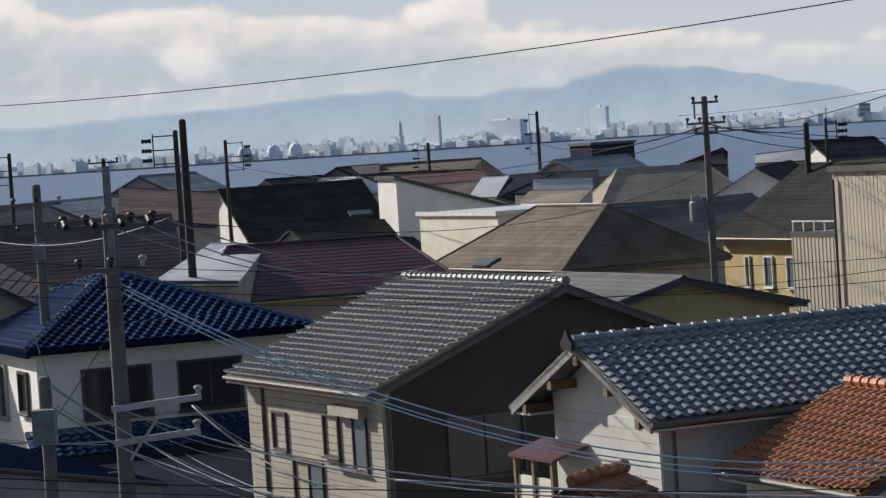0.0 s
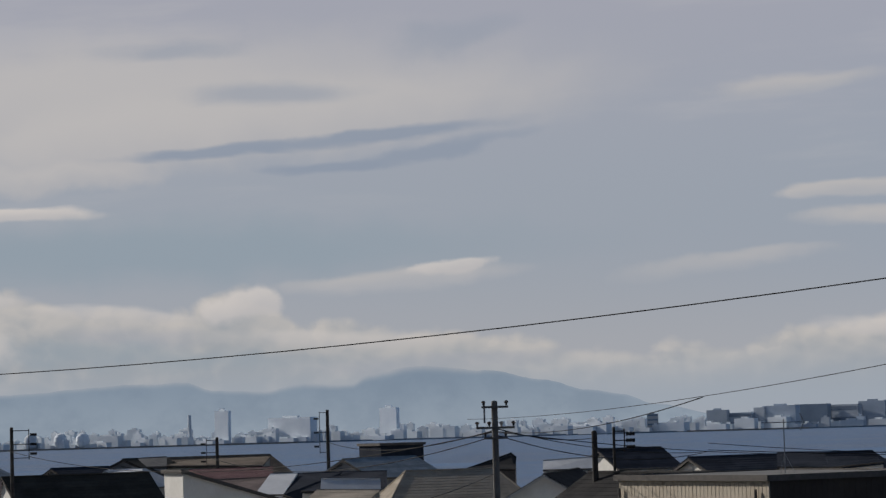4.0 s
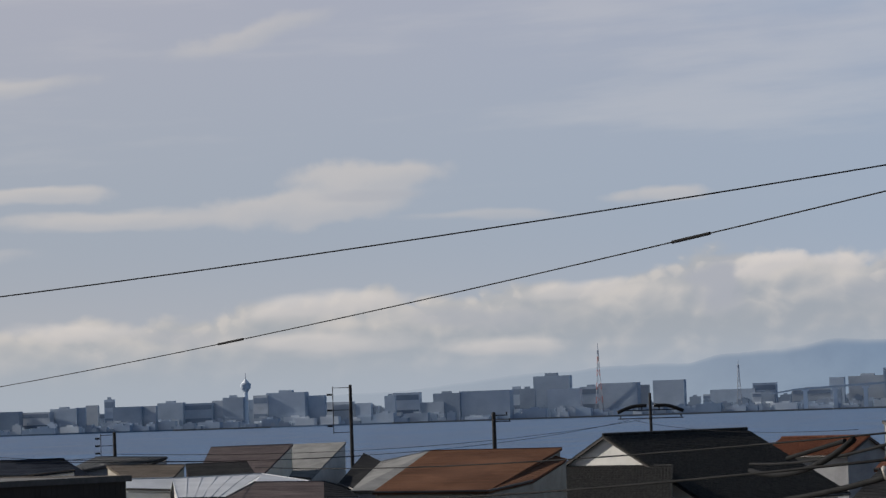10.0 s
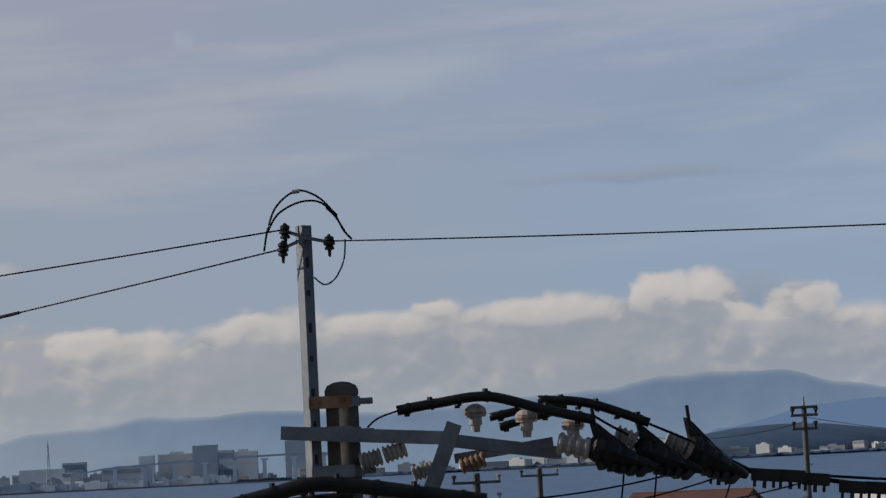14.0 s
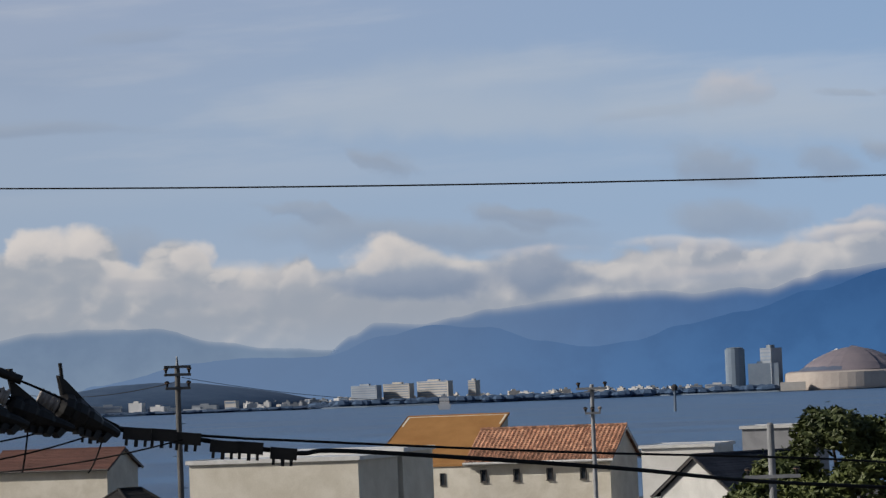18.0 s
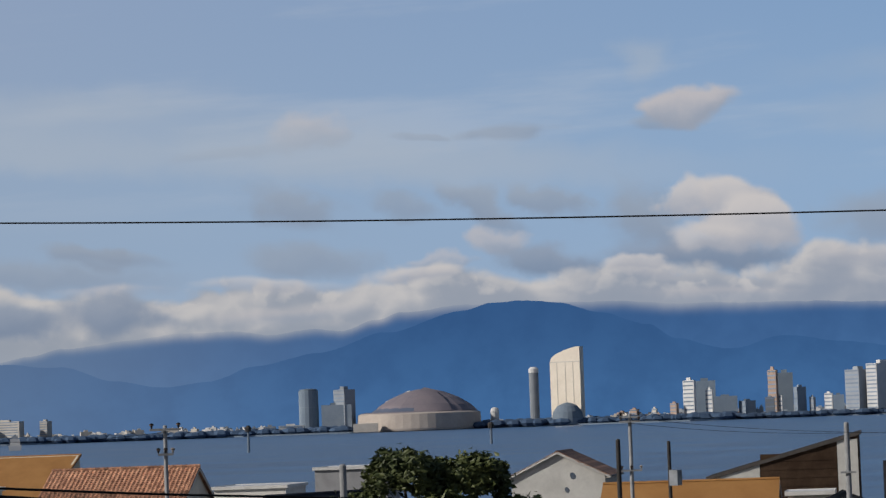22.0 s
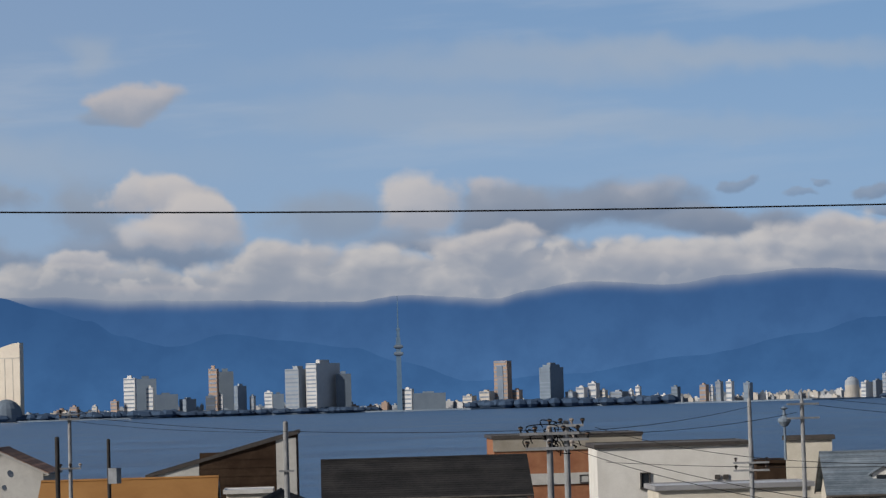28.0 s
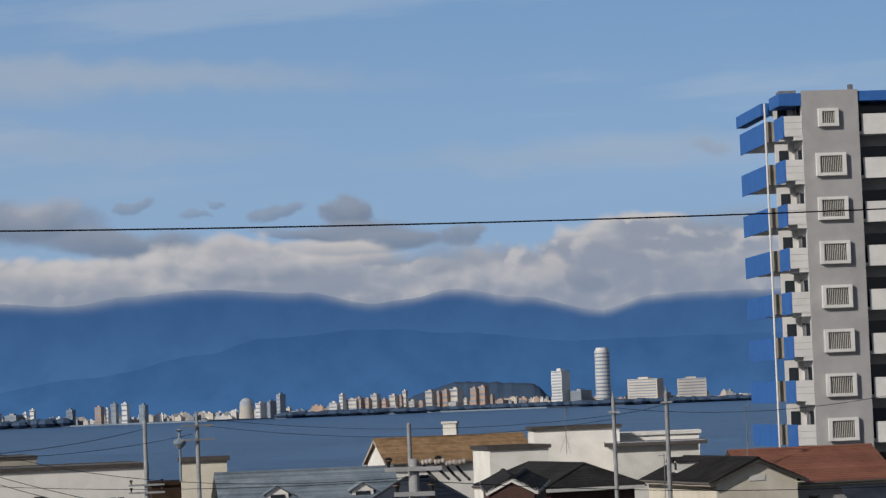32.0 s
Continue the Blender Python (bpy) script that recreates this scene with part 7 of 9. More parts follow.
bar("steel_post", Vector((0.03, -0.14, 9.2)), Vector((0.03, -0.14, 10.95)), 0.1, 0.08, STEEL, big_left)
utility_pole(-8.36, -4.35, 40.0, 0.09, POLE_GREY, (), "short thick concrete pole beside a blue-roofed house", streetbox=0.4)
utility_pole(-5.19, 0.75, 96.0, 0.125, DARK_POLE, (), "bare dark tarred pole taller than the roofs")
rack_pole(-5.35, 0.55, 110.0, -1, 1.1, 0.9)
rack_pole(-4.34, 0.29, 165.0, 1, 1.6, 1.0)
utility_pole(-8.25, -0.4, 80.0, 0.12, POLE_GREY, ((0.5, 1.4, 0, 3), (1.3, 1.3, 0, 2)), POLE_LABEL, streetbox=1.6)
utility_pole(-6.85, 0.05, 130.0, 0.1, DARK_POLE, ((0.1, 1.4, 0, 3),), "dark pole with a crossarm between the roofs")
rack_pole(-8.75, 0.3, 150.0, -1, 1.5, 1.2)
rack_pole(-0.17, -0.03, 225.0, -1, 2.0, 0.85, 0.13)
rack_pole(2.11, 0.47, 225.0, -1, 3.2, 0.65, 0.13)
pole_b = utility_pole(5.56, 0.54, 94.0, 0.105, POLE_GREY, ((0.15, 0.9, 0, 2), (0.85, 1.3, 0, 4), (1.2, 0.8, 0, 2)), "tall concrete pole with a transformer and many wires", 0, 190, 0.0)
bar("steel_post", Vector((-0.35, 0, 11.2)), Vector((-0.35, 0, 11.95)), 0.06, 0.06, STEEL, pole_b)
utility_pole(7.6, -0.13, 120.0, 0.12, DARK_POLE, (), "dark wooden pole with braced arms")
rack_pole(8.0, -0.05, 120.0, 1, 0.8, 0.45, 0.06)
rack_pole(14.3, -0.18, 225.0, -1, 1.7, 1.1, 0.13)
rack_pole(19.16, 0.64, 212.0, -1, 3.4, 1.35, 0.12)
utility_pole(22.1, -0.03, 200.0, 0.14, DARK_POLE, ((0.15, 1.0, 22, 2), (0.6, 1.2, 22, 2)), "dark pole with a bent steel arm", 1)
utility_pole(25.33, 0.27, 205.0, 0.1, DARK_POLE, ((1.2, 4.0, 25, 4), (1.8, 4.8, 25, 3)), "pole head thick with black cable sleeves above the tiled roof", spike=0.0)
for s_ in (-1, 1):
    sag_ = seen(25.33, 0.0, 204.4)
    run([sag_ + Vector((s_ * 0.3, 0, 0.1)), sag_ + Vector((s_ * 1.2, -0.6 * s_, 0.04)), sag_ + Vector((s_ * 2.2, -1.0 * s_, -0.36))], 0.13, RUBBER, "black cable sleeve on a pole head")
utility_pole(35.9, -0.25, 75.0, 0.1, POLE_GREY, ((0.2, 1.3, 36, 3), (0.7, 1.3, 36, 3)), POLE_LABEL)
utility_pole(37.2, -0.2, 95.0, 0.1, POLE_GREY, ((0.2, 1.3, 36, 3),), POLE_LABEL)
utility_pole(42.68, 0.80, 78.0, 0.075, POLE_GREY, ((0.0, 0.75, 40, 0), (0.22, 0.75, 40, 2), (0.6, 0.7, 40, 2)), "slim utility pole with two short crossarms", spike=0.3)
utility_pole(51.2, 0.1, 90.0, 0.065, POLE_PALE, ((0.1, 1.0, 51, 2), (0.9, 0.5, 51, 3)), "pale slim utility pole")
utility_pole(54.82, -0.85, 60.0, 0.076, POLE_PALE, ((1.1, 1.2, 54, 2),), "pale concrete pole in front of a leafy tree")
utility_pole(60.76, 0.0, 120.0, 0.076, POLE_PALE, ((0.1, 0.9, 60, 2), (0.3, 0.9, 60, 2), (2.4, 0.9, 60, 3)), POLE_LABEL)
utility_pole(60.5, -0.52, 70.0, 0.057, DARK_POLE, (), "bare dark steel post")
utility_pole(61.54, -0.59, 90.0, 0.057, DARK_POLE, (), "bare dark steel post with a stub", streetbox=0.9)
utility_pole(65.17, -0.34, 110.0, 0.099, POLE_PALE, ((1.9, 0.6, 65, 0),), "plain pale concrete pole beside a dark wall")
tangle_a = utility_pole(70.6, -0.64, 75.0, 0.084, POLE_PALE, ((0.1, 1.6, 70, 5), (0.5, 1.3, 70, 3)), "concrete pole with tangled wires and insulators")
tangle_b = utility_pole(70.95, -0.49, 80.0, 0.084, POLE_PALE, ((0.1, 1.0, 70, 4), (0.5, 1.3, 70, 4)), "concrete pole with looped wires and insulators")
utility_pole(74.72, -0.12, 110.0, 0.080, POLE_PALE, ((2.5, 1.4, 74, 2), (2.8, 1.4, 74, 2)), POLE_LABEL, spike=0.55)
utility_pole(75.79, -0.2, 110.0, 0.080, POLE_PALE, ((0.1, 1.3, 60, 0), (0.65, 1.3, 60, 0)), POLE_LABEL, spike=0.5)
utility_pole(80.14, -0.39, 95.0, 0.072, POLE_PALE, (), "bare pale steel pole in front of an orange roof")
tangled = random.Random(4)
for pole_, top_ in ((tangle_a, seen(70.6, -0.64, 75.0).z - GROUND), (tangle_b, seen(70.95, -0.49, 80.0).z - GROUND)):
    for k in range(7):
        x0_, x1_, z0_ = tangled.uniform(-0.75, 0.1), tangled.uniform(0.0, 0.75), top_ - tangled.uniform(0.0, 0.5)
        run([Vector((0.3 * x0_, -0.9 * x0_, z0_)), Vector((0.3 * x0_, -0.9 * x0_, z0_ + 0.22)), Vector((0.1, -0.2, z0_ + tangled.uniform(-0.3, 0.25))), Vector((0.3 * x1_, -0.9 * x1_, z0_ - 0.25))], 0.016, CABLE, "", pole_, "jumper_loop")
pole_w = utility_pole(80.22, -1.17, 48.0, 0.084, POLE_PALE, ((0.12, 1.0, 85, 2), (0.55, 0.7, 85, 2), (0.8, 0.7, 85, 2)), "pole head with pale insulators and black sleeved leads")
for h_, e_ in ((80.37, -1.20), (80.63, -1.20), (80.86, -1.24), (81.06, -1.23)):
    tp = seen(h_, e_, 47.8) - pole_w.matrix_world.translation
    strain_insulator(pole_w, tp, tp + Vector((0.02, -0.2, 0.03)), 0.05, 3)
    run([tp, tp + Vector((0.1, -0.1, -0.16)), tp + Vector((0.05, -0.25, -0.3))], 0.025, RUBBER, '', pole_w, 'sleeved_lead')
utility_pole(84.37, -0.01, 115.0, 0.076, POLE_PALE, ((0.6, 0.5, 84, 0),), "pale utility pole behind a white house", spike=0.25)
utility_pole(85.46, 0.05, 115.0, 0.084, POLE_PALE, ((0.4, 0.5, 84, 0),), "pale utility pole behind a white house", spike=0.3)
alone("siren_horn", Shape().turned([(0.05, -1.6), (0.05, -0.3), (0.12, -0.28), (0.26, -0.1), (0.26, 0.0), (0.08, 0.12), (0.05, 0.35), (0.16, 0.42), (0.02, 0.5)], 12), W_SLATE, "blue-green public loudspeaker on a thin mast", "loudspeaker", at=Matrix.Translation(seen(75.423, -0.552, 110)))

# wires over the town
TOWN = "dark overhead cable across the rooftops"
for a_, b_, s_, r_ in (
    (seen(-9.536, -1.822, 40), seen(9.656, -2.940, 52), 0.25, 0.006), (seen(-9.560, -2.167, 42), seen(9.630, -3.399, 50), 0.35, 0.007), (seen(-9.583, -2.489, 42), seen(9.644, -3.147, 50), 0.4, 0.006),
    (seen(-9.846, -6.213, 34), seen(9.385, -7.641, 40), 0.12, 0.008), (seen(-9.860, -6.407, 34), seen(9.370, -7.904, 40), 0.1, 0.006),
    (seen(5.573, -0.058, 94), seen(9.854, 0.528, 60), 0.3, 0.012), (seen(5.573, -0.058, 94), seen(-4.409, -0.171, 165), 1.3, 0.018), (seen(5.568, -0.139, 94), seen(-0.282, -0.439, 165), 1.0, 0.018), (seen(5.575, -0.023, 94), seen(2.131, -0.185, 185), 0.6, 0.02),
    (seen(5.634, -0.004, 94), seen(7.581, -0.246, 120), 0.2, 0.016), (seen(5.626, -0.143, 94), seen(9.789, -0.619, 120), 0.5, 0.016), (seen(5.627, -0.070, 94), seen(13.891, -0.684, 140), 0.4, 0.016), (seen(5.629, -0.012, 94), seen(9.884, -0.597, 120), 0.3, 0.014),
    (seen(5.520, -0.927, 94), seen(-6.730, -1.066, 45), 1.0, 0.009),
    (seen(9.928, -0.418, 110), seen(19.513, -0.817, 120), 0.3, 0.013), (seen(9.925, -0.556, 100), seen(24.877, -0.270, 203), 1.1, 0.014), (seen(14.285, -0.610, 150), seen(25.224, -0.248, 203), 0.8, 0.014), (seen(24.992, -0.274, 203), seen(29.546, -0.602, 120), 0.4, 0.014),
    (seen(42.647, 0.496, 78), seen(38.928, 0.503, 110), 0.4, 0.012), (seen(42.763, 0.584, 78), seen(51.316, -0.004, 90), 0.5, 0.008), (seen(60.752, -0.058, 120), seen(70.928, -0.637, 78), 0.35, 0.01),
    (seen(60.749, -0.173, 120), seen(65.164, -0.533, 110), 0.15, 0.01), (seen(70.926, -0.696, 78), seen(74.707, -0.278, 110), 0.15, 0.01), (seen(70.924, -0.754, 78), seen(75.680, -0.421, 110), 0.2, 0.01), (seen(70.917, -0.986, 76), seen(76.638, -2.458, 60), 0.2, 0.008), (seen(70.979, -0.871, 76), seen(77.322, -2.416, 60), 0.2, 0.008),
    (seen(75.786, -0.094, 110), seen(84.357, -0.372, 115), 0.5, 0.010), (seen(75.781, -0.233, 110), seen(84.353, -0.453, 115), 0.6, 0.010), (seen(84.363, -0.221, 115), seen(90.527, -0.091, 120), 0.5, 0.012), (seen(84.357, -0.372, 115), seen(85.445, -0.181, 115), 0.05, 0.012),
    (seen(71.754, -1.336, 60), seen(80.116, -1.543, 48), 0.1, 0.006), (seen(80.116, -1.543, 48), seen(90.435, -2.015, 60), 0.15, 0.008), (seen(80.118, -1.485, 48), seen(71.548, -0.616, 75), 0.4, 0.007),
):
    cable(a_, b_, s_, r_, CABLE, TOWN, 24)
PALE = "pale bluish service cable sloping over the houses"
for a_, b_, s_, r_ in (
    (seen(-6.766, -2.435, 45), seen(9.418, -7.070, 44), 1.0, 0.011), (seen(-6.737, -2.518, 45), seen(9.412, -7.184, 44), 1.05, 0.009), (seen(-6.722, -2.636, 45), seen(9.401, -7.367, 44), 1.0, 0.008),
    (seen(-6.945, -5.024, 45), seen(3.362, -7.574, 40), 0.35, 0.010), (seen(-8.399, -4.369, 40), seen(-2.971, -7.439, 38), 0.2, 0.010), (seen(-8.427, -4.772, 40), seen(-3.437, -7.406, 38), 0.2, 0.009), (seen(-5.383, -5.093, 45), seen(-2.936, -6.919, 42), 0.15, 0.010),
    (seen(-6.934, -5.697, 45), seen(-9.793, -5.470, 40), 0.05, 0.010), (seen(-6.942, -5.812, 45), seen(-0.632, -7.598, 40), 0.25, 0.010), (seen(-5.582, -1.201, 45), seen(-9.502, -1.340, 60), 0.3, 0.007), (seen(-6.389, -1.147, 45), seen(-0.185, -2.551, 55), 0.5, 0.009), (seen(-5.586, -1.259, 45), seen(2.482, -2.955, 60), 0.5, 0.009), (seen(-7.197, -1.150, 45), seen(1.309, -2.998, 60), 0.5, 0.008),
    (seen(-1.292, -6.916, 40), seen(9.372, -7.869, 38), 0.05, 0.014), (seen(-3.821, -6.159, 42), seen(3.371, -7.435, 40), 0.1, 0.010),
):
    cable(a_, b_, s_, r_ * 1.35, BLUE_CABLE if s_ > 0.9 else GREY_CABLE, PALE, 24)

FAN = "thin service cable fanning out from a pole"
for a_, b_, s_, m_ in (
    (seen(-8.500, -3.380, 40), seen(-8.230, -4.440, 40), 0.05, GREY_CABLE),
    (seen(-8.230, -4.440, 40), seen(-6.990, -5.290, 45), 0.05, GREY_CABLE),
    (seen(-8.150, -4.890, 40), seen(-7.000, -5.550, 45), 0.05, GREY_CABLE),
    (seen(-6.550, -5.200, 44), seen(-3.940, -6.150, 46), 0.15, GREY_CABLE),
    (seen(-5.270, -5.120, 44), seen(-3.930, -6.090, 46), 0.10, GREY_CABLE),
    (seen(-5.320, -5.090, 44), seen(-3.820, -6.190, 46), 0.15, GREY_CABLE),
    (seen(-5.890, -5.780, 44), seen(-4.300, -6.300, 44), 0.05, GREY_CABLE),
    (seen(-4.300, -6.300, 44), seen(-2.000, -7.010, 42), 0.10, GREY_CABLE),
    (seen(-6.360, -5.800, 44), seen(-3.880, -7.080, 40), 0.10, GREY_CABLE),
    (seen(-5.570, -6.090, 44), seen(-3.650, -7.100, 40), 0.05, GREY_CABLE),
    (seen(-3.820, -6.160, 46), seen(-1.980, -6.690, 44), 0.05, GREY_CABLE),
    (seen(-9.340, -5.480, 42), seen(-7.170, -5.760, 45), 0.03, GREY_CABLE),
    (seen(-7.020, -3.560, 45), seen(-8.640, -5.680, 42), 0.05, CABLE),
):
    cable(a_, b_, s_, 0.008, m_, FAN, 14)

# ---- more of the town, by corners and ridges ----


def corner_block(p, sx, sy, turn, long, wide, back=None, **kw):
    """A flat building whose corner (sx, sy) stands at p; p also gives its height."""
    a = radians(turn)
    ux, uy = Vector((math.cos(a), -math.sin(a), 0)), Vector((math.sin(a), math.cos(a), 0))
    c = p - ux * sx * long / 2 - uy * sy * wide / 2
    return block(kw.pop("label"), c.x, c.y, turn, long, wide, p.z, back=back, **kw)


def ridge_house(p, q, wide, drop, label, **kw):
    """A gabled house whose ridge runs from p to q."""
    z = (p.z + q.z) / 2
    c, d = (p + q) / 2, q - p
    return house(label, c.x, c.y, -math.degrees(math.atan2(d.y, d.x)), math.hypot(d.x, d.y), wide, z - drop, z, **kw)


corner_block(seen(-0.882, -0.669, 152), 1, -1, 66, 2.6, 7.6, 8.9, label="pale house with a lit white side under one sloping roof", wall=WHITE, rim=DARK_FRAME, roof=DARK_ROOF)
corner_block(seen(1.168, -1.538, 128), 1, -1, 66, 9.0, 5.5, label="cream rendered house with a flat roof", wall=CREAM, rim=PALE_TRIM, roof=PALE_ROOF)
corner_block(seen(4.075, -0.241, 232), 1, -1, -24, 4.0, 4.0, label="dark boxy roof house near the shore", wall=NAVY_ROOF, rim=DARK_FRAME, roof=DARK_ROOF)
ridge_house(seen(2.403, -0.507, 214), seen(3.917, -0.534, 220), 6.5, 1.5, "house with a blue-grey slate roof", roof=BLUE_GREY_ROOF, wall=GREY_WALL, step=0.4)
ridge_house(seen(6.539, -0.910, 170), seen(7.255, -0.898, 190), 6.0, 1.7, "small white gabled house with a dark roof", roof=DARK_ROOF, wall=WHITE, trim=PALE_TRIM, step=0.4)
ridge_house(seen(3.622, -1.531, 140), seen(6.409, -1.542, 150), 8.0, 2.0, "house with a smooth grey slate roof", roof=GREY_ROOF, wall=BEIGE, step=0.3)
ridge_house(seen(-6.157, -0.290, 228), seen(-5.000, -0.319, 236), 7.0, 1.6, "house with a teal-grey roof by the water", roof=BLUE_GREY_ROOF, wall=GREY_WALL, step=0.4)
ridge_house(seen(-8.142, -0.692, 190), seen(-6.763, -0.703, 200), 7.0, 1.5, "house with a greenish grey roof", roof=BLUE_GREY_ROOF, wall=GREY_WALL, step=0.4)
ridge_house(seen(-9.690, -0.773, 170), seen(-8.201, -0.712, 180), 7.0, 1.8, "house with a dull grey roof", roof=GREY_ROOF, wall=BEIGE, step=0.35)
ridge_house(seen(-2.093, -0.403, 236), seen(-1.238, -0.389, 242), 7.0, 1.5, "house with a dark teal roof near the shore", roof=BLACK_ROOF, wall=GREY_WALL, step=0.4)
ridge_house(seen(-1.190, -0.368, 246), seen(0.912, -0.422, 252), 7.0, 1.6, "house with a brownish roof near the shore", roof=TAN_ROOF, wall=BEIGE, step=0.4)
ridge_house(seen(-3.557, -0.483, 232), seen(-2.398, -0.606, 236), 7.0, 1.5, "house with a deep blue roof near the shore", roof=NAVY_ROOF, wall=GREY_WALL, step=0.4)
ridge_house(seen(-2.459, -0.648, 210), seen(-1.627, -0.609, 216), 6.0, 1.3, "house with a pale sunlit roof", roof=PALE_ROOF, wall=PALE_WALL, style="seams", step=0.5)
ridge_house(seen(-3.161, -1.537, 150), seen(-1.059, -1.582, 154), 7.0, 1.7, "dormer house with a near-black roof", roof=BLACK_ROOF, wall=PALE_WALL, step=0.35)
ridge_house(seen(-9.413, -1.693, 96), seen(-9.890, -2.005, 84), 8.0, 2.2, "beige house at the edge of the lane", roof=BROWN_ROOF, wall=BEIGE, step=0.3)
annex_at = seen(-5.999, -6.614, 47)
annex = thing("building", Matrix.Translation((annex_at.x, annex_at.y, GROUND)), "low annex with a dark navy metal roof", "building", "houses of the town")
a1, a2, a3 = (v - Vector((annex_at.x, annex_at.y, GROUND)) for v in (annex_at, seen(-11.623, -5.661, 46), seen(-11.561, -4.808, 48)))
part("roof", Shape().slab([a1, a2, a3], (0, 0, -0.1)), DEEP_NAVY, annex)
part("wall", Shape().slab([a1 - Vector((0.15, -0.1, 0.1)), a2 - Vector((0, -0.1, 0.1)), (a2.x, a2.y + 0.1, 0), (a1.x - 0.15, a1.y + 0.1, 0)], (0, 0.15, 0)), GREY_WALL, annex)
part("gutter", Shape().tube([a1 - Vector((0, 0.04, 0.05)), a2 - Vector((0, 0.04, 0.05))], 0.05, 8), DARK_FRAME, annex)
ridge_house(seen(2.333, -7.166, 43), seen(3.452, -7.069, 44.5), 2.4, 0.7, "small porch with a red tiled roof", roof=ORANGE_TILE, wall=WOOD, style="tiles", limit=60, over=0.2, gable_over=0.1)
def roof_house(label, corners, roof, wall, style="courses", step=0.35):
    """A house known by one roof face: eave left, eave right, top right, top left, each by bearing, height and distance; walls stand under all its edges."""
    pts = [seen(*c) for c in corners]
    base_at = sum(pts, Vector()) / 4
    base_at.z = GROUND
    root = thing("house", Matrix.Translation(base_at), label, "house", "houses of the town")
    pts = [p - base_at for p in pts]
    slope(root, *pts, style, roof, step, thick=0.12)
    middle = sum(pts, Vector()) / 4
    inner = [p.lerp(Vector((middle.x, middle.y, p.z)), 0.025) - Vector((0, 0, 0.16)) for p in pts]
    for p, q in zip(inner, inner[1:] + inner[:1]):
        side = (q - p).cross(Vector((0, 0, 1)))
        if side.length > 0.2:
            deep = side.normalized() * 0.12
            if deep.dot(Vector((middle.x, middle.y, 0)) - Vector(((p.x + q.x) / 2, (p.y + q.y) / 2, 0))) < 0:
                deep = -deep
            part("wall", Shape().slab([Vector((p.x, p.y, 0)), Vector((q.x, q.y, 0)), q, p], deep), wall, root)
    for k, (p, q) in enumerate(((pts[0], pts[1]), (pts[2], pts[3]))):
        part("eave_trim" if k == 0 else "ridge_cap", Shape().tube([p, q], 0.06, 6), GUTTER if k == 0 else roof, root)
    return root


# added roof face: glare on the maroon roof's left slope, painted pale
roof_house("added wing, painted pale as the sunlit slope of a maroon roof", [(-6.03, -2.51, 95), (-4.25, -2.63, 95), (-3.61, -1.90, 103), (-4.78, -1.80, 104)], PALE_ROOF, BEIGE, "courses", 0.3)
roof_house("house with a dark brown slate roof before a white gable", [(-6.66, -1.23, 150), (-4.61, -1.43, 150), (-4.54, -0.77, 158), (-6.56, -0.53, 158)], BROWN_ROOF, BEIGE, "courses", 0.35)
roof_house("house with a maroon slate roof", [(-0.25, -0.88, 213), (0.97, -0.86, 213), (0.97, -0.65, 220), (-0.75, -0.66, 220)], MAROON_SLATE, GREY_WALL, "courses", 0.35)
roof_house("house with a purplish grey slate roof", [(0.23, -1.20, 202), (0.62, -1.22, 202), (0.97, -0.86, 210), (-0.26, -0.90, 210)], BROWN_ROOF, GREY_WALL, "courses", 0.35)
roof_house("house with a pale sunlit metal roof", [(0.57, -1.22, 196), (1.16, -1.23, 196), (1.47, -0.80, 203), (0.90, -0.80, 203)], PALE_ROOF, PALE_WALL, "plain", 0.35)
roof_house("house with a navy slate roof and pale verge", [(1.16, -1.23, 196), (1.56, -1.39, 196), (2.39, -0.80, 204), (1.47, -0.80, 204)], NAVY_ROOF, PALE_WALL, "courses", 0.35)
roof_house("house with a navy slate roof behind a white parapet", [(1.53, -1.17, 192), (3.29, -1.21, 192), (3.31, -0.80, 206), (2.39, -0.80, 206)], NAVY_ROOF, PALE_WALL, "courses", 0.35)
roof_house("white house with a small pale metal roof", [(0.44, -1.45, 187), (1.11, -1.49, 187), (1.12, -1.28, 191), (0.42, -1.25, 191)], PALE_ROOF, WHITE, "plain", 0.35)
roof_house("house with a light tan shingled roof", [(1.57, -1.41, 174), (2.83, -1.48, 174), (3.15, -1.19, 181), (1.85, -1.15, 181)], SAND_ROOF, BEIGE, "courses", 0.35)
roof_house("cream parapet wall house among dark roofs", [(1.93, -1.15, 181.5), (3.17, -1.19, 181.5), (3.17, -0.97, 182.5), (1.95, -0.93, 182.5)], PALE_ROOF, CREAM, "plain", 0.35)
roof_house("house with a pale sunlit roof near a dark one", [(-2.56, -0.75, 205), (-1.75, -0.75, 205), (-1.70, -0.61, 214), (-2.40, -0.61, 214)], PALE_ROOF, PALE_WALL, "plain", 0.35)
roof_house("house with a light grey-brown roof near the shore", [(-1.22, -0.57, 238), (0.75, -0.62, 238), (0.93, -0.43, 246), (-1.17, -0.45, 246)], TAN_ROOF, BEIGE, "courses", 0.35)
roof_house("flat greenish grey house near the shore", [(-2.14, -0.58, 236), (-1.21, -0.58, 236), (-1.20, -0.38, 238), (-2.12, -0.40, 238)], GREY_ROOF, GREY_WALL, "plain", 0.35)
roof_house("small white flat-roofed house", [(6.52, -0.88, 204.5), (7.54, -0.88, 204.5), (7.55, -0.63, 206), (6.53, -0.68, 206)], PALE_ROOF, WHITE, "plain", 0.35)
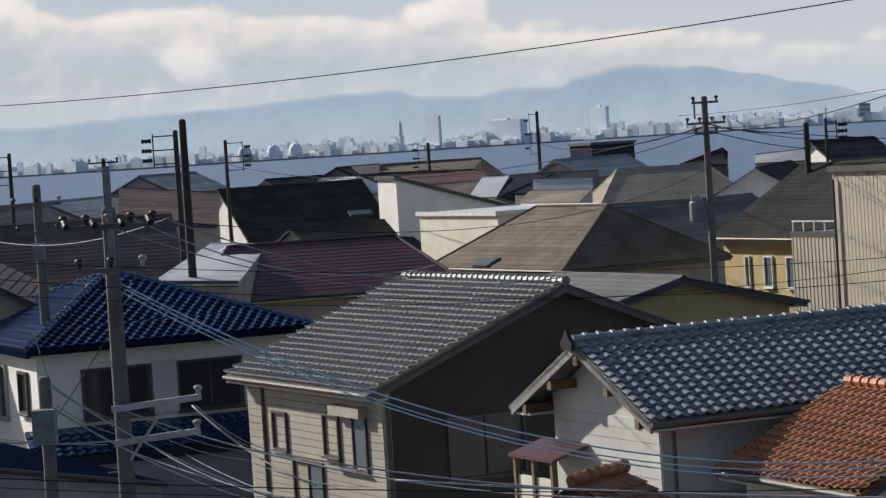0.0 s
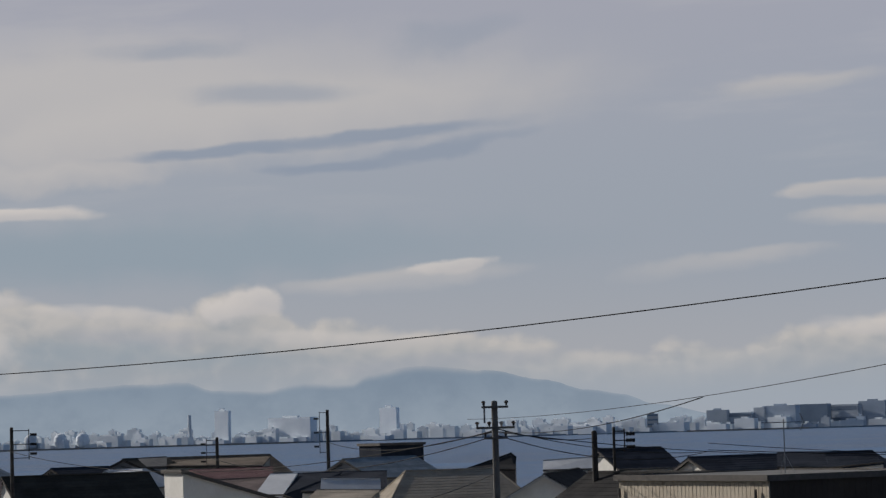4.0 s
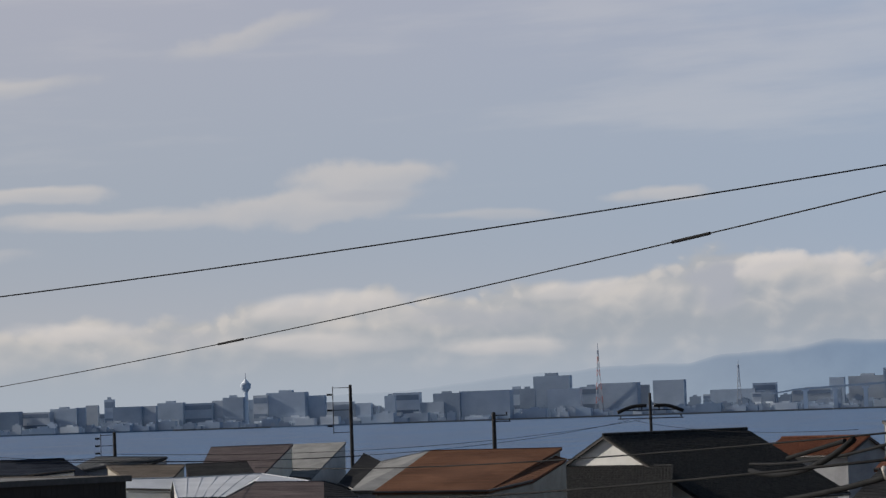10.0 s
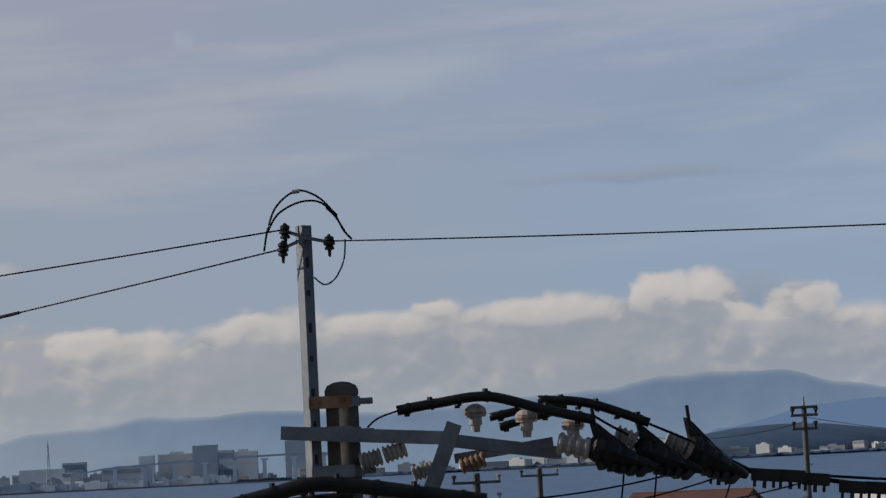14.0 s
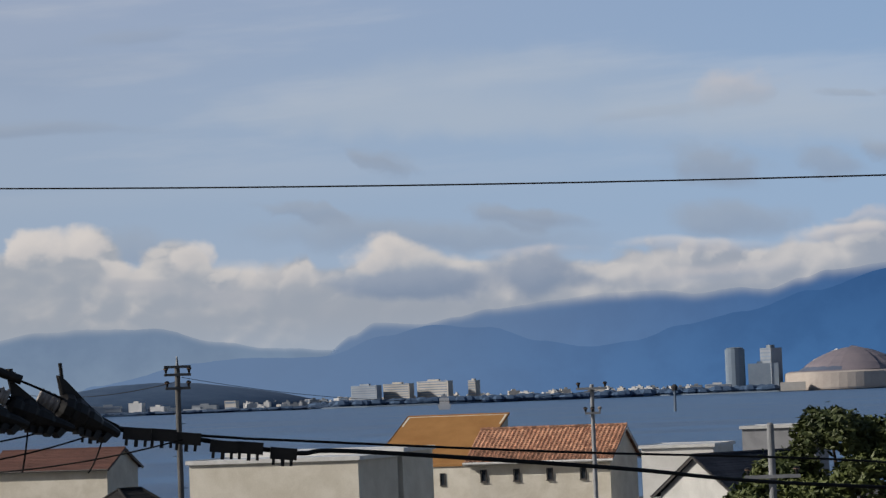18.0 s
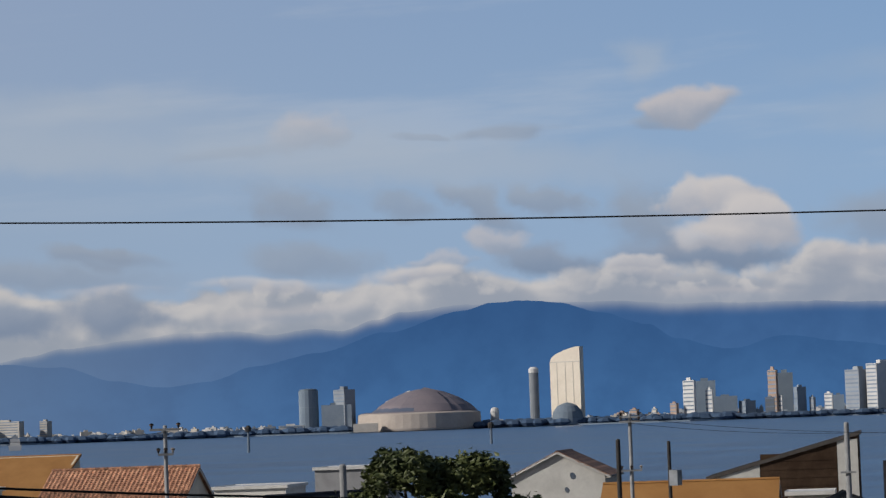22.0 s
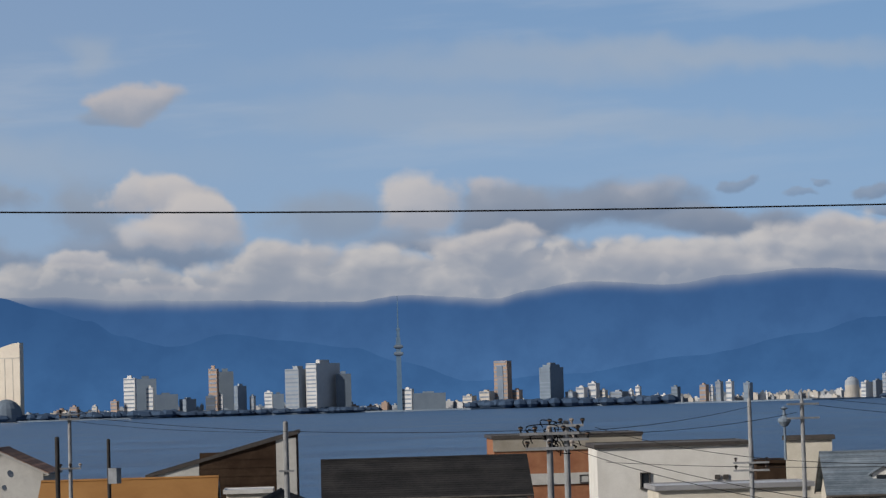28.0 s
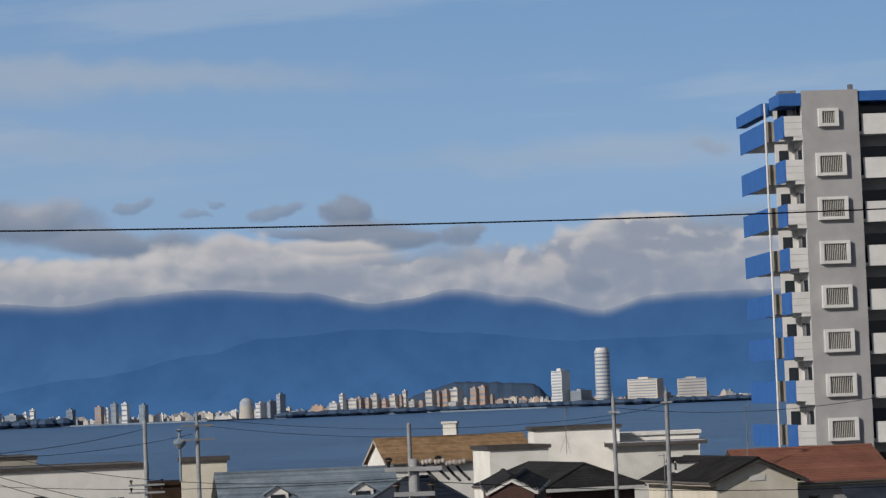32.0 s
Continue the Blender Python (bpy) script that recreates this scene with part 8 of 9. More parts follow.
roof_house("small house with a dark gabled roof behind a pole", [(4.98, -0.78, 196), (5.96, -0.84, 196), (5.98, -0.61, 199), (5.86, -0.50, 199)], DARK_ROOF, DARK_FRAME, "plain", 0.35)
roof_house("house with a long navy slate roof", [(11.31, -0.95, 150), (12.36, -0.99, 150), (12.28, -0.67, 156), (11.32, -0.65, 156)], NAVY_ROOF, WHITE, "courses", 0.35)
roof_house("low house with a navy slate roof", [(12.36, -0.99, 158), (13.48, -0.90, 158), (13.34, -0.77, 164), (12.31, -0.75, 164)], NAVY_ROOF, WHITE, "courses", 0.35)
roof_house("house with a smooth grey slate roof by the water", [(13.13, -0.98, 172), (14.14, -0.86, 172), (15.35, -0.71, 182), (13.90, -0.66, 182)], GREY_ROOF, GREY_WALL, "courses", 0.35)
roof_house("lean-to with a dark slate roof", [(14.14, -0.88, 172), (14.96, -0.86, 174), (15.36, -0.72, 181), (14.96, -0.82, 176)], DARK_ROOF, GREY_WALL, "plain", 0.35)
roof_house("house with a tan-grey slate roof", [(14.51, -1.12, 150), (15.45, -1.15, 150), (15.72, -0.88, 156), (14.12, -0.84, 156)], TAN_ROOF, BEIGE, "courses", 0.35)
roof_house("house with a near-black brown slate roof", [(15.78, -1.13, 158), (17.16, -1.11, 158), (17.00, -0.86, 165), (15.73, -0.87, 165)], DARK_ROOF, BROWN_WALL, "courses", 0.35)
roof_house("house with a brown slate roof and a pale gable", [(15.96, -1.11, 188), (17.33, -1.11, 188), (17.95, -0.53, 200), (16.26, -0.54, 200)], BROWN_ROOF, CREAM, "courses", 0.35)
roof_house("house with a weathered grey slate roof and a plain gable", [(17.31, -1.13, 200), (18.30, -1.24, 197), (19.04, -0.53, 206), (17.97, -0.54, 209)], SHINGLE_GREY, PALE_WALL, "courses", 0.35)
roof_house("white house with a flat pale roof", [(14.50, -1.33, 139), (15.42, -1.38, 139), (15.47, -1.14, 141), (14.50, -1.13, 141)], PALE_ROOF, WHITE, "plain", 0.35)
roof_house("house with a pale metal hipped roof", [(15.56, -1.56, 130), (16.54, -1.58, 130), (17.30, -1.12, 141), (15.45, -1.15, 141)], PALE_ROOF, PALE_WALL, "seams", 0.4)
roof_house("pale hip of a metal roof", [(16.54, -1.58, 130), (17.15, -1.28, 133), (18.27, -1.30, 139), (17.30, -1.12, 141)], PALE_ROOF, PALE_WALL, "seams", 0.4)
roof_house("house with a purplish brown hipped roof", [(16.47, -1.63, 121), (18.55, -1.68, 121), (18.56, -1.32, 126), (17.17, -1.29, 126)], BROWN_ROOF, BEIGE, "courses", 0.35)
# the brown hip's right slope, its shade put into a darker slate
roof_house("right slope of a hipped roof, painted dark for its shade", [(18.55, -1.68, 121), (19.32, -1.68, 124), (18.97, -1.45, 126), (18.56, -1.32, 126)], DARK_ROOF, BEIGE, "courses", 0.35)
roof_house("lean-to with a dark slate roof beside a gable", [(18.85, -1.37, 196), (19.17, -1.50, 194), (19.75, -0.96, 203), (19.39, -0.77, 205)], DARK_ROOF, GREY_WALL, "plain", 0.35)
roof_house("long house with a grey slate roof", [(19.08, -1.54, 166), (19.84, -1.55, 166), (20.76, -0.76, 180), (19.74, -0.95, 180)], SHINGLE_GREY, GREY_WALL, "courses", 0.35)
roof_house("house with a wide rust-red slate roof", [(19.55, -1.57, 136), (21.94, -1.62, 136), (23.49, -0.79, 150), (20.76, -0.76, 150)], RUST_ROOF, BEIGE, "courses", 0.3)
roof_house("lower wing of a rust-red roof", [(21.94, -1.62, 136), (22.86, -1.44, 140), (23.57, -1.03, 148), (23.24, -0.93, 149)], RUST_ROOF, BEIGE, "courses", 0.3)
roof_house("grey slate-roofed house with a pale end wall", [(30.87, -0.93, 150), (32.93, -1.03, 150), (32.49, -0.57, 158), (30.03, -0.45, 158)], GREY_ROOF, GREY_WALL, "courses", 0.35)
roof_house("low house with a weathered red clay roof", [(29.82, -1.42, 118), (32.20, -1.37, 118), (32.10, -1.02, 124), (30.26, -1.00, 124)], CLAY_TILE, GREY_WALL, "courses", 0.3)
roof_house("house with a near-black slate roof beside the lane", [(29.33, -2.03, 92), (33.06, -2.01, 92), (32.80, -1.45, 98), (29.93, -1.43, 98)], DARK_ROOF, SHADED_TAUPE, "courses", 0.3)
# skirt roof of the blue-tiled house
skirt = thing("lean_to_roof", Matrix.LocRotScale((-8.8 * 1.13, 73.6 * 1.13, EYE[2] - 11.0 * 1.13), Euler((0, 0, radians(22))), (1.13, 1.13, 1.13)), "narrow dark blue tiled skirt roof along a white house", "roof", "houses of the town")
slope(skirt, (-3.9, -6.1, 3.95), (3.6, -6.1, 3.95), (3.5, -4.85, 4.55), (-3.8, -4.85, 4.55), "tiles", BLUE_TILE, limit=120, tile=(0.28, 0.24, 0.028, False))
part("fascia", Shape().box(-3.9, 3.6, -6.15, -6.08, 3.7, 3.95), NAVY_ROOF, skirt)
part("porch_wall", Shape().box(-3.8, 3.5, -6.0, -4.86, 0.0, 3.85), GREY_WALL, skirt)

# windows and small parts of the near houses
for x0, x1, z0, z1, pn in ((-2.39, -1.6, 3.63, 4.49, 1), (0.79, 1.6, 3.69, 4.62, 1), (1.65, 3.19, 3.47, 4.68, 2), (-1.21, 0.5, 2.2, 3.37, 2)):
    window(house_grey, ((x0 + x1) / 2, -4.79, (z0 + z1) / 2), (0, -1, 0), x1 - x0, z1 - z0, DARK_FRAME, SKY_GLASS if pn == 2 else INK, True, pn)
part("shutter_box", Shape().box(1.54, 3.3, -5.05, -4.77, 4.7, 4.95), BEIGE, house_grey, "beige roller-shutter box")
window(house_grey, (4.14, -2.2, 3.85), (1, 0, 0), 1.92, 1.37, DARK_FRAME, INK, True, 2)
part("downpipe", Shape().tube([(-3.0, -4.85, 5.2), (-3.0, -4.85, 0)], 0.05, 8), GUTTER, house_grey)
part("downpipe", Shape().tube([(4.2, -4.7, 5.2), (4.2, -4.7, 0)], 0.05, 8), DARK_FRAME, house_grey)
for i in range(28):
    part("siding_course", Shape().box(-4.1, 4.1, -4.81, -4.775, 0.2 + i * 0.18, 0.365 + i * 0.18), BEIGE, house_grey)
for x0, x1 in ((-2.25, -0.6), (0.2, 1.8)):
    window(house_blue, ((x0 + x1) / 2, -4.85, 5.32), (0, -1, 0), x1 - x0, 1.15, DARK_FRAME, INK, True, 2)
part("wall_panel", Shape().box(-0.5, 0.15, -4.92, -4.84, 4.7, 6.0), PALE_WALL, house_blue)
window(house_blue, (-3.4, -1.2, 5.3), (-1, 0, 0), 0.8, 1.3, ALU, INK, True, 1)
window(house_blue, (-3.4, -3.5, 5.4), (-1, 0, 0), 0.8, 0.95, DARK_FRAME, INK, True, 1)
for k, (yy, zz) in enumerate(((-2.3, 5.62), (-1.15, 6.15), (0.0, 6.68), (1.15, 6.15), (2.3, 5.62))):
    part("rafter_end", Shape().box(-4.93, -4.3, yy - 0.08, yy + 0.08, zz - 0.12, zz + 0.06), WOOD, house_smoked)
part("ridge_stack", Shape().box(-5.0, 5.0, -0.2, 0.2, 8.98 - GROUND - 0.12, 8.98 - GROUND + 0.02), CONCRETE, house_smoked, "pale mortar-bedded course under the ridge tiles")
part("ridge_end_tile", Shape().slab([(-5.1, -0.2, 8.86 - GROUND), (-5.1, 0.2, 8.86 - GROUND), (-5.1, 0.24, 9.0 - GROUND), (-5.1, 0.1, 9.12 - GROUND), (-5.1, 0.0, 9.3 - GROUND), (-5.1, -0.1, 9.12 - GROUND), (-5.1, -0.24, 9.0 - GROUND)], (0.08, 0, 0)), DARK_TILE, house_smoked, "dark ornamental tile at the ridge end")
awning = thing("awning", pose(6.84, 54.9, GROUND, 0, 0, 25), "faded red metal awning over a side door", "awning", "houses of the town")
part("sheet", Shape().slab([(-5.2, 0.68, 4.65), (-5.2, 2.6, 4.65), (-4.35, 2.6, 4.9), (-4.35, 0.68, 4.9)], (0, 0, 0.06)), MAROON, awning)
for y0 in (0.8, 1.6, 2.4):
    part("post", Shape().box(-5.15, -5.05, y0, y0 + 0.1, 0, 4.65), WOOD, awning)
part("screen", Shape().box(-5.1, -5.04, 0.9, 2.4, 0.2, 4.3), CREAM, awning)
part("downpipe", Shape().tube([(-4.2, -2.35, 5.4), (-4.2, -2.35, 0)], 0.045, 8), GUTTER, house_smoked)
for i in range(24):
    part("siding_course", Shape().box(-4.37, -4.335, -2.1, 2.1, 0.3 + i * 0.22, 0.51 + i * 0.22), PALE_WALL, house_smoked)
for x0, w_ in ((-2.6, 0.3), (-0.9, 0.6), (0.9, 0.6)):
    window(house_ochre, (x0, -4.3, 4.7), (0, -1, 0), w_, 1.2, PALE_TRIM, SKY_GLASS, True, 1)
# ribs and pipe of the tan building
for i in range(40):
    part("wall_rib", Shape().box(-4.55 + i * 0.23, -4.5 + i * 0.23, -3.608, -3.59, 0.2, 8.95), TAN_CLAD, block_tan)
# dark sheet and ribs over the tan end wall paint in its shade
part("wall_cladding", Shape().box(4.6, 4.63, -3.55, 3.55, 0.1, 9.0), SHADED_TAUPE, block_tan)
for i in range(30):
    part("wall_rib", Shape().box(4.63, 4.64, -3.5 + i * 0.235, -3.45 + i * 0.235, 0.2, 8.95), SHADED_TAUPE, block_tan)
for x0 in (-4.4, 4.0):
    part("downpipe", Shape().tube([(x0, -3.72, 8.7), (x0, -3.72, 0)], 0.05, 8), DARK_FRAME, block_tan)
wing_x, wing_y = -4.6 - 1.52, -3.6 + 2.0
wing_a = radians(65)
ann = block("lower tan wing with a rail along its roof terrace", TAN_AT[0] + math.cos(wing_a) * wing_x + math.sin(wing_a) * wing_y, TAN_AT[1] - math.sin(wing_a) * wing_x + math.cos(wing_a) * wing_y, 65, 3.0, 4.0, 8.76, TAN_CLAD, DARK_FRAME, GREY_ROOF, over=0.0)
for i in range(12):
    part("wall_rib", Shape().box(-1.45 + i * 0.25, -1.4 + i * 0.25, -2.02, -2.0, 0.2, 6.6), TAN_CLAD, ann)
ann_top = 6.8
for k in range(5):
    part("rail_post", Shape().box(-1.47 + k * 0.72, -1.43 + k * 0.72, -1.95, -1.91, ann_top, ann_top + 0.35), PALE_TRIM, ann)
part("rail", Shape().box(-1.5, 1.5, -1.96, -1.9, ann_top + 0.35, ann_top + 0.4), PALE_TRIM, ann)


def dormer(root, x, y, z, wide, tall, deep, roof, wall=WHITE):
    """A small gabled dormer with a window, standing on a roof slope."""
    d = part("dormer", Shape().slab([(x - wide / 2, y, z), (x + wide / 2, y, z), (x + wide / 2, y, z + tall), (x, y, z + tall + wide * 0.32), (x - wide / 2, y, z + tall)], (0, deep, 0)), wall, root)
    for s in (-1, 1):
        part("dormer_roof", Shape().slab([(x, y - 0.12, z + tall + wide * 0.32 + 0.03), (x + s * wide * 0.68, y - 0.12, z + tall - 0.06), (x + s * wide * 0.68, y + deep, z + tall - 0.06), (x, y + deep, z + tall + wide * 0.32 + 0.03)], (0, 0, 0.06)), roof, d)
    part("dormer_window", Shape().box(x - wide * 0.34, x + wide * 0.34, y - 0.03, y, z + tall * 0.25, z + tall * 0.9), INK, d)
    part("dormer_trim", Shape().box(x - wide * 0.42, x + wide * 0.42, y - 0.05, y - 0.01, z + tall * 0.14, z + tall * 0.25), PALE_TRIM, d)


dormer(house_dormer, -1.55, -2.6, 6.62, 1.0, 0.5, 1.6, BLUE_GREY_ROOF)
dormer(house_dormer, 2.45, -2.6, 6.62, 1.0, 0.5, 1.6, BLUE_GREY_ROOF)
for k in (-2.6, -1.7):
    dormer(house_cream, k, -1.9, 6.75, 0.42, 0.62, 1.3, DARK_ROOF)
part("gable_vent", Shape().box(4.9, 4.93, -0.45, 0.45, 6.35, 6.65), PALE_TRIM, house_cream)
# a dormer and skylights in the roofs of the first view


def roof_hatch(p, turn, wide, label):
    root = thing("skylight", Matrix.Translation(p) @ Matrix.Rotation(radians(-turn), 4, "Z") @ Matrix.Rotation(radians(24), 4, "X"), label, "skylight")
    part("frame", Shape().box(-wide / 2, wide / 2, -0.35, 0.35, -0.05, 0.09), DARK_FRAME, root)
    part("pane", Shape().box(-wide / 2 + 0.06, wide / 2 - 0.06, -0.29, 0.29, 0.09, 0.1), SKY_GLASS, root)


roof_hatch(seen(0.891, -2.574, 108), 63, 1.2, "dark framed skylight in a shingled roof")
roof_hatch(seen(-1.654, -1.379, 184), -24, 1.6, "dark framed skylight in an olive roof")

# houses along the middle and the right of the walk
corner_block(seen(42.858, -1.159, 140), -1, -1, 66, 9.0, 6.0, label="long cream rendered house with a flat roof", wall=CREAM, rim=PALE_TRIM, roof=PALE_ROOF)
long_cream = corner_block(seen(43.674, -1.031, 146), -1, -1, 66, 9.6, 5.0, label="long cream rendered terrace with narrow windows", wall=CREAM, rim=PALE_TRIM, roof=PALE_ROOF)
for k in range(7):
    window(long_cream, (-3.9 + k * 1.3, -2.5, 5.9), (0, -1, 0), 0.3, 0.75, DARK_FRAME, INK, True, 1)
for k in range(4):
    window(house_mottle, (-3.9 + k * 2.3, -3.75, 5.55), (0, -1, 0), 0.32, 0.7, DARK_FRAME, INK, True, 1)
for k in range(3):
    window(block_gold, (-3.2 + k * 2.6, -4.95, 3.4), (0, -1, 0), 0.4, 1.0, DARK_FRAME, INK, True, 1)
part("gutter", Shape().tube([(-5.2, -4.3, 6.38), (5.2, -4.3, 6.38)], 0.09, 8), PALE_TRIM, house_mottle)
corner_block(seen(52.164, -1.190, 175), -1, -1, 66, 4.6, 6.0, label="small white flat-roofed house", wall=WHITE, rim=PALE_TRIM, roof=PALE_ROOF)
ridge_house(seen(53.197, -1.393, 150), seen(55.273, -1.357, 155), 7.0, 2.2, "house with a navy ribbed roof behind a tree", roof=NAVY_ROOF, wall=PALE_WALL, step=0.25)
corner_block(seen(54.238, -0.866, 190), -1, -1, 66, 5.0, 5.0, label="grey house with a thin flat roof behind a tree", wall=GREY_WALL, rim=PALE_TRIM, roof=PALE_ROOF)
ridge_house(seen(40.999, -1.610, 120), seen(42.261, -1.711, 122), 8.0, 2.0, "house with a dark hipped slate roof", roof=DARK_ROOF, wall=PALE_WALL, form="hip", inner=0.6, step=0.3)
corner_block(seen(63.922, -1.704, 140), -1, -1, 66, 2.2, 3.5, label="small cream shed beside a brown wall", wall=CREAM, rim=PALE_TRIM, roof=PALE_ROOF)
ridge_house(seen(64.672, -1.845, 125), seen(65.042, -1.743, 140), 4.5, 0.9, "small white gabled house with a dark roof", roof=DARK_ROOF, wall=WHITE, trim=PALE_TRIM, step=0.3)
part("wall_panel", Shape().slab([(4.46, -4.4, 0.2), (4.46, -1.4, 0.2), (4.46, -1.4, 7.75), (4.46, -4.4, 6.95)], (0.04, 0, 0)), PALE_WALL, block_brown, "pale grey wall panel")
part("wall_panel", Shape().box(4.46, 4.5, 3.2, 4.4, 0.2, 9.1), PALE_WALL, block_brown, "pale grey corner panel")
for i in range(16):
    part("board", Shape().box(4.45, 4.475, -1.35, 3.15, 0.4 + i * 0.5, 0.86 + i * 0.5), BROWN_WALL, block_brown)
part("top_storey", Shape().box(-4.72, 4.72, -4.08, -4.02, 7.75, 8.6), BEIGE, block_brick, "pale beige upper wall")
part("band", Shape().box(-4.72, 4.72, -4.1, -4.02, 5.6, 6.3), PALE_WALL, block_brick)
for k in range(3):
    window(block_brick, (1.0 + k * 1.2, -4.05, 5.9), (0, -1, 0), 0.5, 0.4, DARK_FRAME, INK, False, 1)
window(block_white, (-1.6, -4.0, 6.4), (0, -1, 0), 0.45, 0.75, DARK_FRAME, INK, True, 1)
for k in (0, 1):
    part("vent_cover", Shape().box(2.2 + k * 0.45, 2.5 + k * 0.45, -4.08, -4.0, 6.35, 6.6), DARK_FRAME, block_white)
part("pipe", Shape().tube([(4.3, -4.12, 8.2), (4.3, -4.12, 0)], 0.05, 8), DARK_FRAME, block_white)
corner_block(seen(72.805, -1.871, 118), -1, -1, 66, 6.5, 4.0, label="pale house with a flat ledge roof", wall=CREAM, rim=GREY_WALL, roof=PALE_ROOF)
corner_block(seen(74.819, -1.391, 175), -1, -1, 66, 3.4, 4.0, label="dark brown clad house with a flat roof", wall=BROWN_WALL, rim=BROWN_WALL, roof=DARK_ROOF)
corner_block(seen(75.433, -0.922, 140), -1, -1, 75, 2.3, 2.4, label="cream rendered stair house with a sloping roof", wall=CREAM, rim=DARK_FRAME, roof=DARK_ROOF, back=None)
corner_block(seen(82.719, -0.576, 175), -1, -1, 78, 5.4, 5.0, label="tall white house with a dark flat roof", wall=WHITE, rim=DARK_FRAME, roof=DARK_ROOF)
corner_block(seen(81.783, -0.935, 165), -1, -1, 70, 3.6, 5.0, label="white house wing with a sloping verge", wall=WHITE, rim=DARK_FRAME, roof=DARK_ROOF)
corner_block(seen(84.332, -0.963, 170), -1, -1, 84, 5.2, 5.0, label="white house wing with an overhanging roof", wall=PALE_WALL, rim=DARK_FRAME, roof=PALE_ROOF, over=0.5)
corner_block(seen(84.399, -0.757, 178), -1, -1, 84, 5.3, 4.0, label="white parapet block behind a house", wall=WHITE, rim=PALE_TRIM, roof=PALE_ROOF)
chim = thing("chimney", pose(*seen(81.002, -0.648, 205)), "square white chimney with a flat cap", "chimney")
part("flue", Shape().box(-0.55, 0.55, -0.5, 0.5, -0.8, 0.85), WHITE, chim)
part("cap", Shape().box(-0.65, 0.65, -0.6, 0.6, 0.85, 1.0), PALE_TRIM, chim)
ridge_house(seen(79.826, -1.509, 110), seen(80.701, -1.485, 112), 6.0, 1.6, "house with a deep navy slate roof", roof=NAVY_ROOF, wall=CREAM, step=0.3, form="hip", inner=0.7)
ridge_house(seen(82.047, -1.340, 132), seen(82.210, -1.625, 118), 2.2, 0.55, "brick gablet with a slate roof and white verge", roof=DARK_ROOF, wall=DARK_BRICK, trim=PALE_TRIM, step=0.2, over=0.15, gable_over=0.1)
ridge_house(seen(82.511, -1.381, 134), seen(82.246, -1.603, 120), 2.2, 0.55, "brick gablet with a slate roof and white verge", roof=DARK_ROOF, wall=DARK_BRICK, trim=PALE_TRIM, step=0.2, over=0.15, gable_over=0.1)
solar = alone("solar_panel", Shape().box(-1.4, 1.4, -0.8, 0.8, -0.03, 0.03), NAVY_ROOF, "dark blue solar panel on a roof", "solar panel", at=Matrix.Translation(seen(89.520, -2.144, 147)) @ Matrix.Rotation(radians(-70), 4, "Z") @ Matrix.Rotation(radians(25), 4, "X"))
window(house_brown, (-0.6, -3.25, 4.9), (0, -1, 0), 0.45, 0.9, DARK_FRAME, INK, True, 1)


def aerial(p, tall, wide, turn, label="thin rooftop television aerial"):
    """A yagi aerial: mast, boom and rods. p: where the boom crosses the mast."""
    root = thing("television_aerial", Matrix.Translation(p) @ Matrix.Rotation(radians(-turn), 4, "Z"), label, "aerial", "television aerials")
    part("mast", Shape().tube([(0, 0, -tall), (0, 0, 0.12)], 0.022, 6), STEEL, root)
    part("boom", Shape().tube([(-wide * 0.6, 0, 0), (wide * 0.5, 0, 0)], 0.015, 5), STEEL, root)
    for i in range(9):
        x = -wide * 0.58 + i * wide * 0.13
        part("rod", Shape().tube([(x, -0.14, 0), (x, 0.14, 0)], 0.008, 4), STEEL, root)
    part("reflector", Shape().tube([(wide * 0.45, 0, -0.3), (wide * 0.55, 0, 0), (wide * 0.45, 0, 0.3)], 0.02, 5), STEEL, root)
    for a in (0, 120, 240):
        part("stay", Shape().tube([(0, 0, -tall * 0.55), (0.45 * math.cos(radians(a)), 0.45 * math.sin(radians(a)), -tall)], 0.008, 4), STEEL, root)


aerial(seen(11.478, -0.036, 99), 2.0, 1.3, 15)
aerial(seen(20.919, -1.214, 149), 1.9, 1.5, 40)
aerial(seen(3.901, -1.735, 113), 2.6, 0.5, 30)
aerial(seen(83.373, -0.252, 170), 2.6, 0.3, 30)
aerial(seen(87.081, -0.326, 148), 2.6, 0.3, 70)
aerial(seen(85.365, -1.234, 146), 2.4, 0.5, 70)
for px_, r_ in ((seen(59.525, -1.230, 217), 0.3), (seen(59.397, -1.515, 217), 0.25)):
    dish = thing("satellite_dish", Matrix.Translation(px_) @ Matrix.Rotation(radians(-20), 4, "Z") @ Matrix.Rotation(radians(70), 4, "X"), "pale satellite dish on a wall bracket", "dish", "satellite dishes")
    part("bowl", Shape().turned([(0.03, 0.0), (r_ * 0.6, 0.05), (r_, 0.16)], 14), PALE_TRIM, dish)
    part("arm", Shape().tube([(0, -r_, 0.1), (0, -0.05, 0.4)], 0.015, 5), STEEL, dish)

# the tree


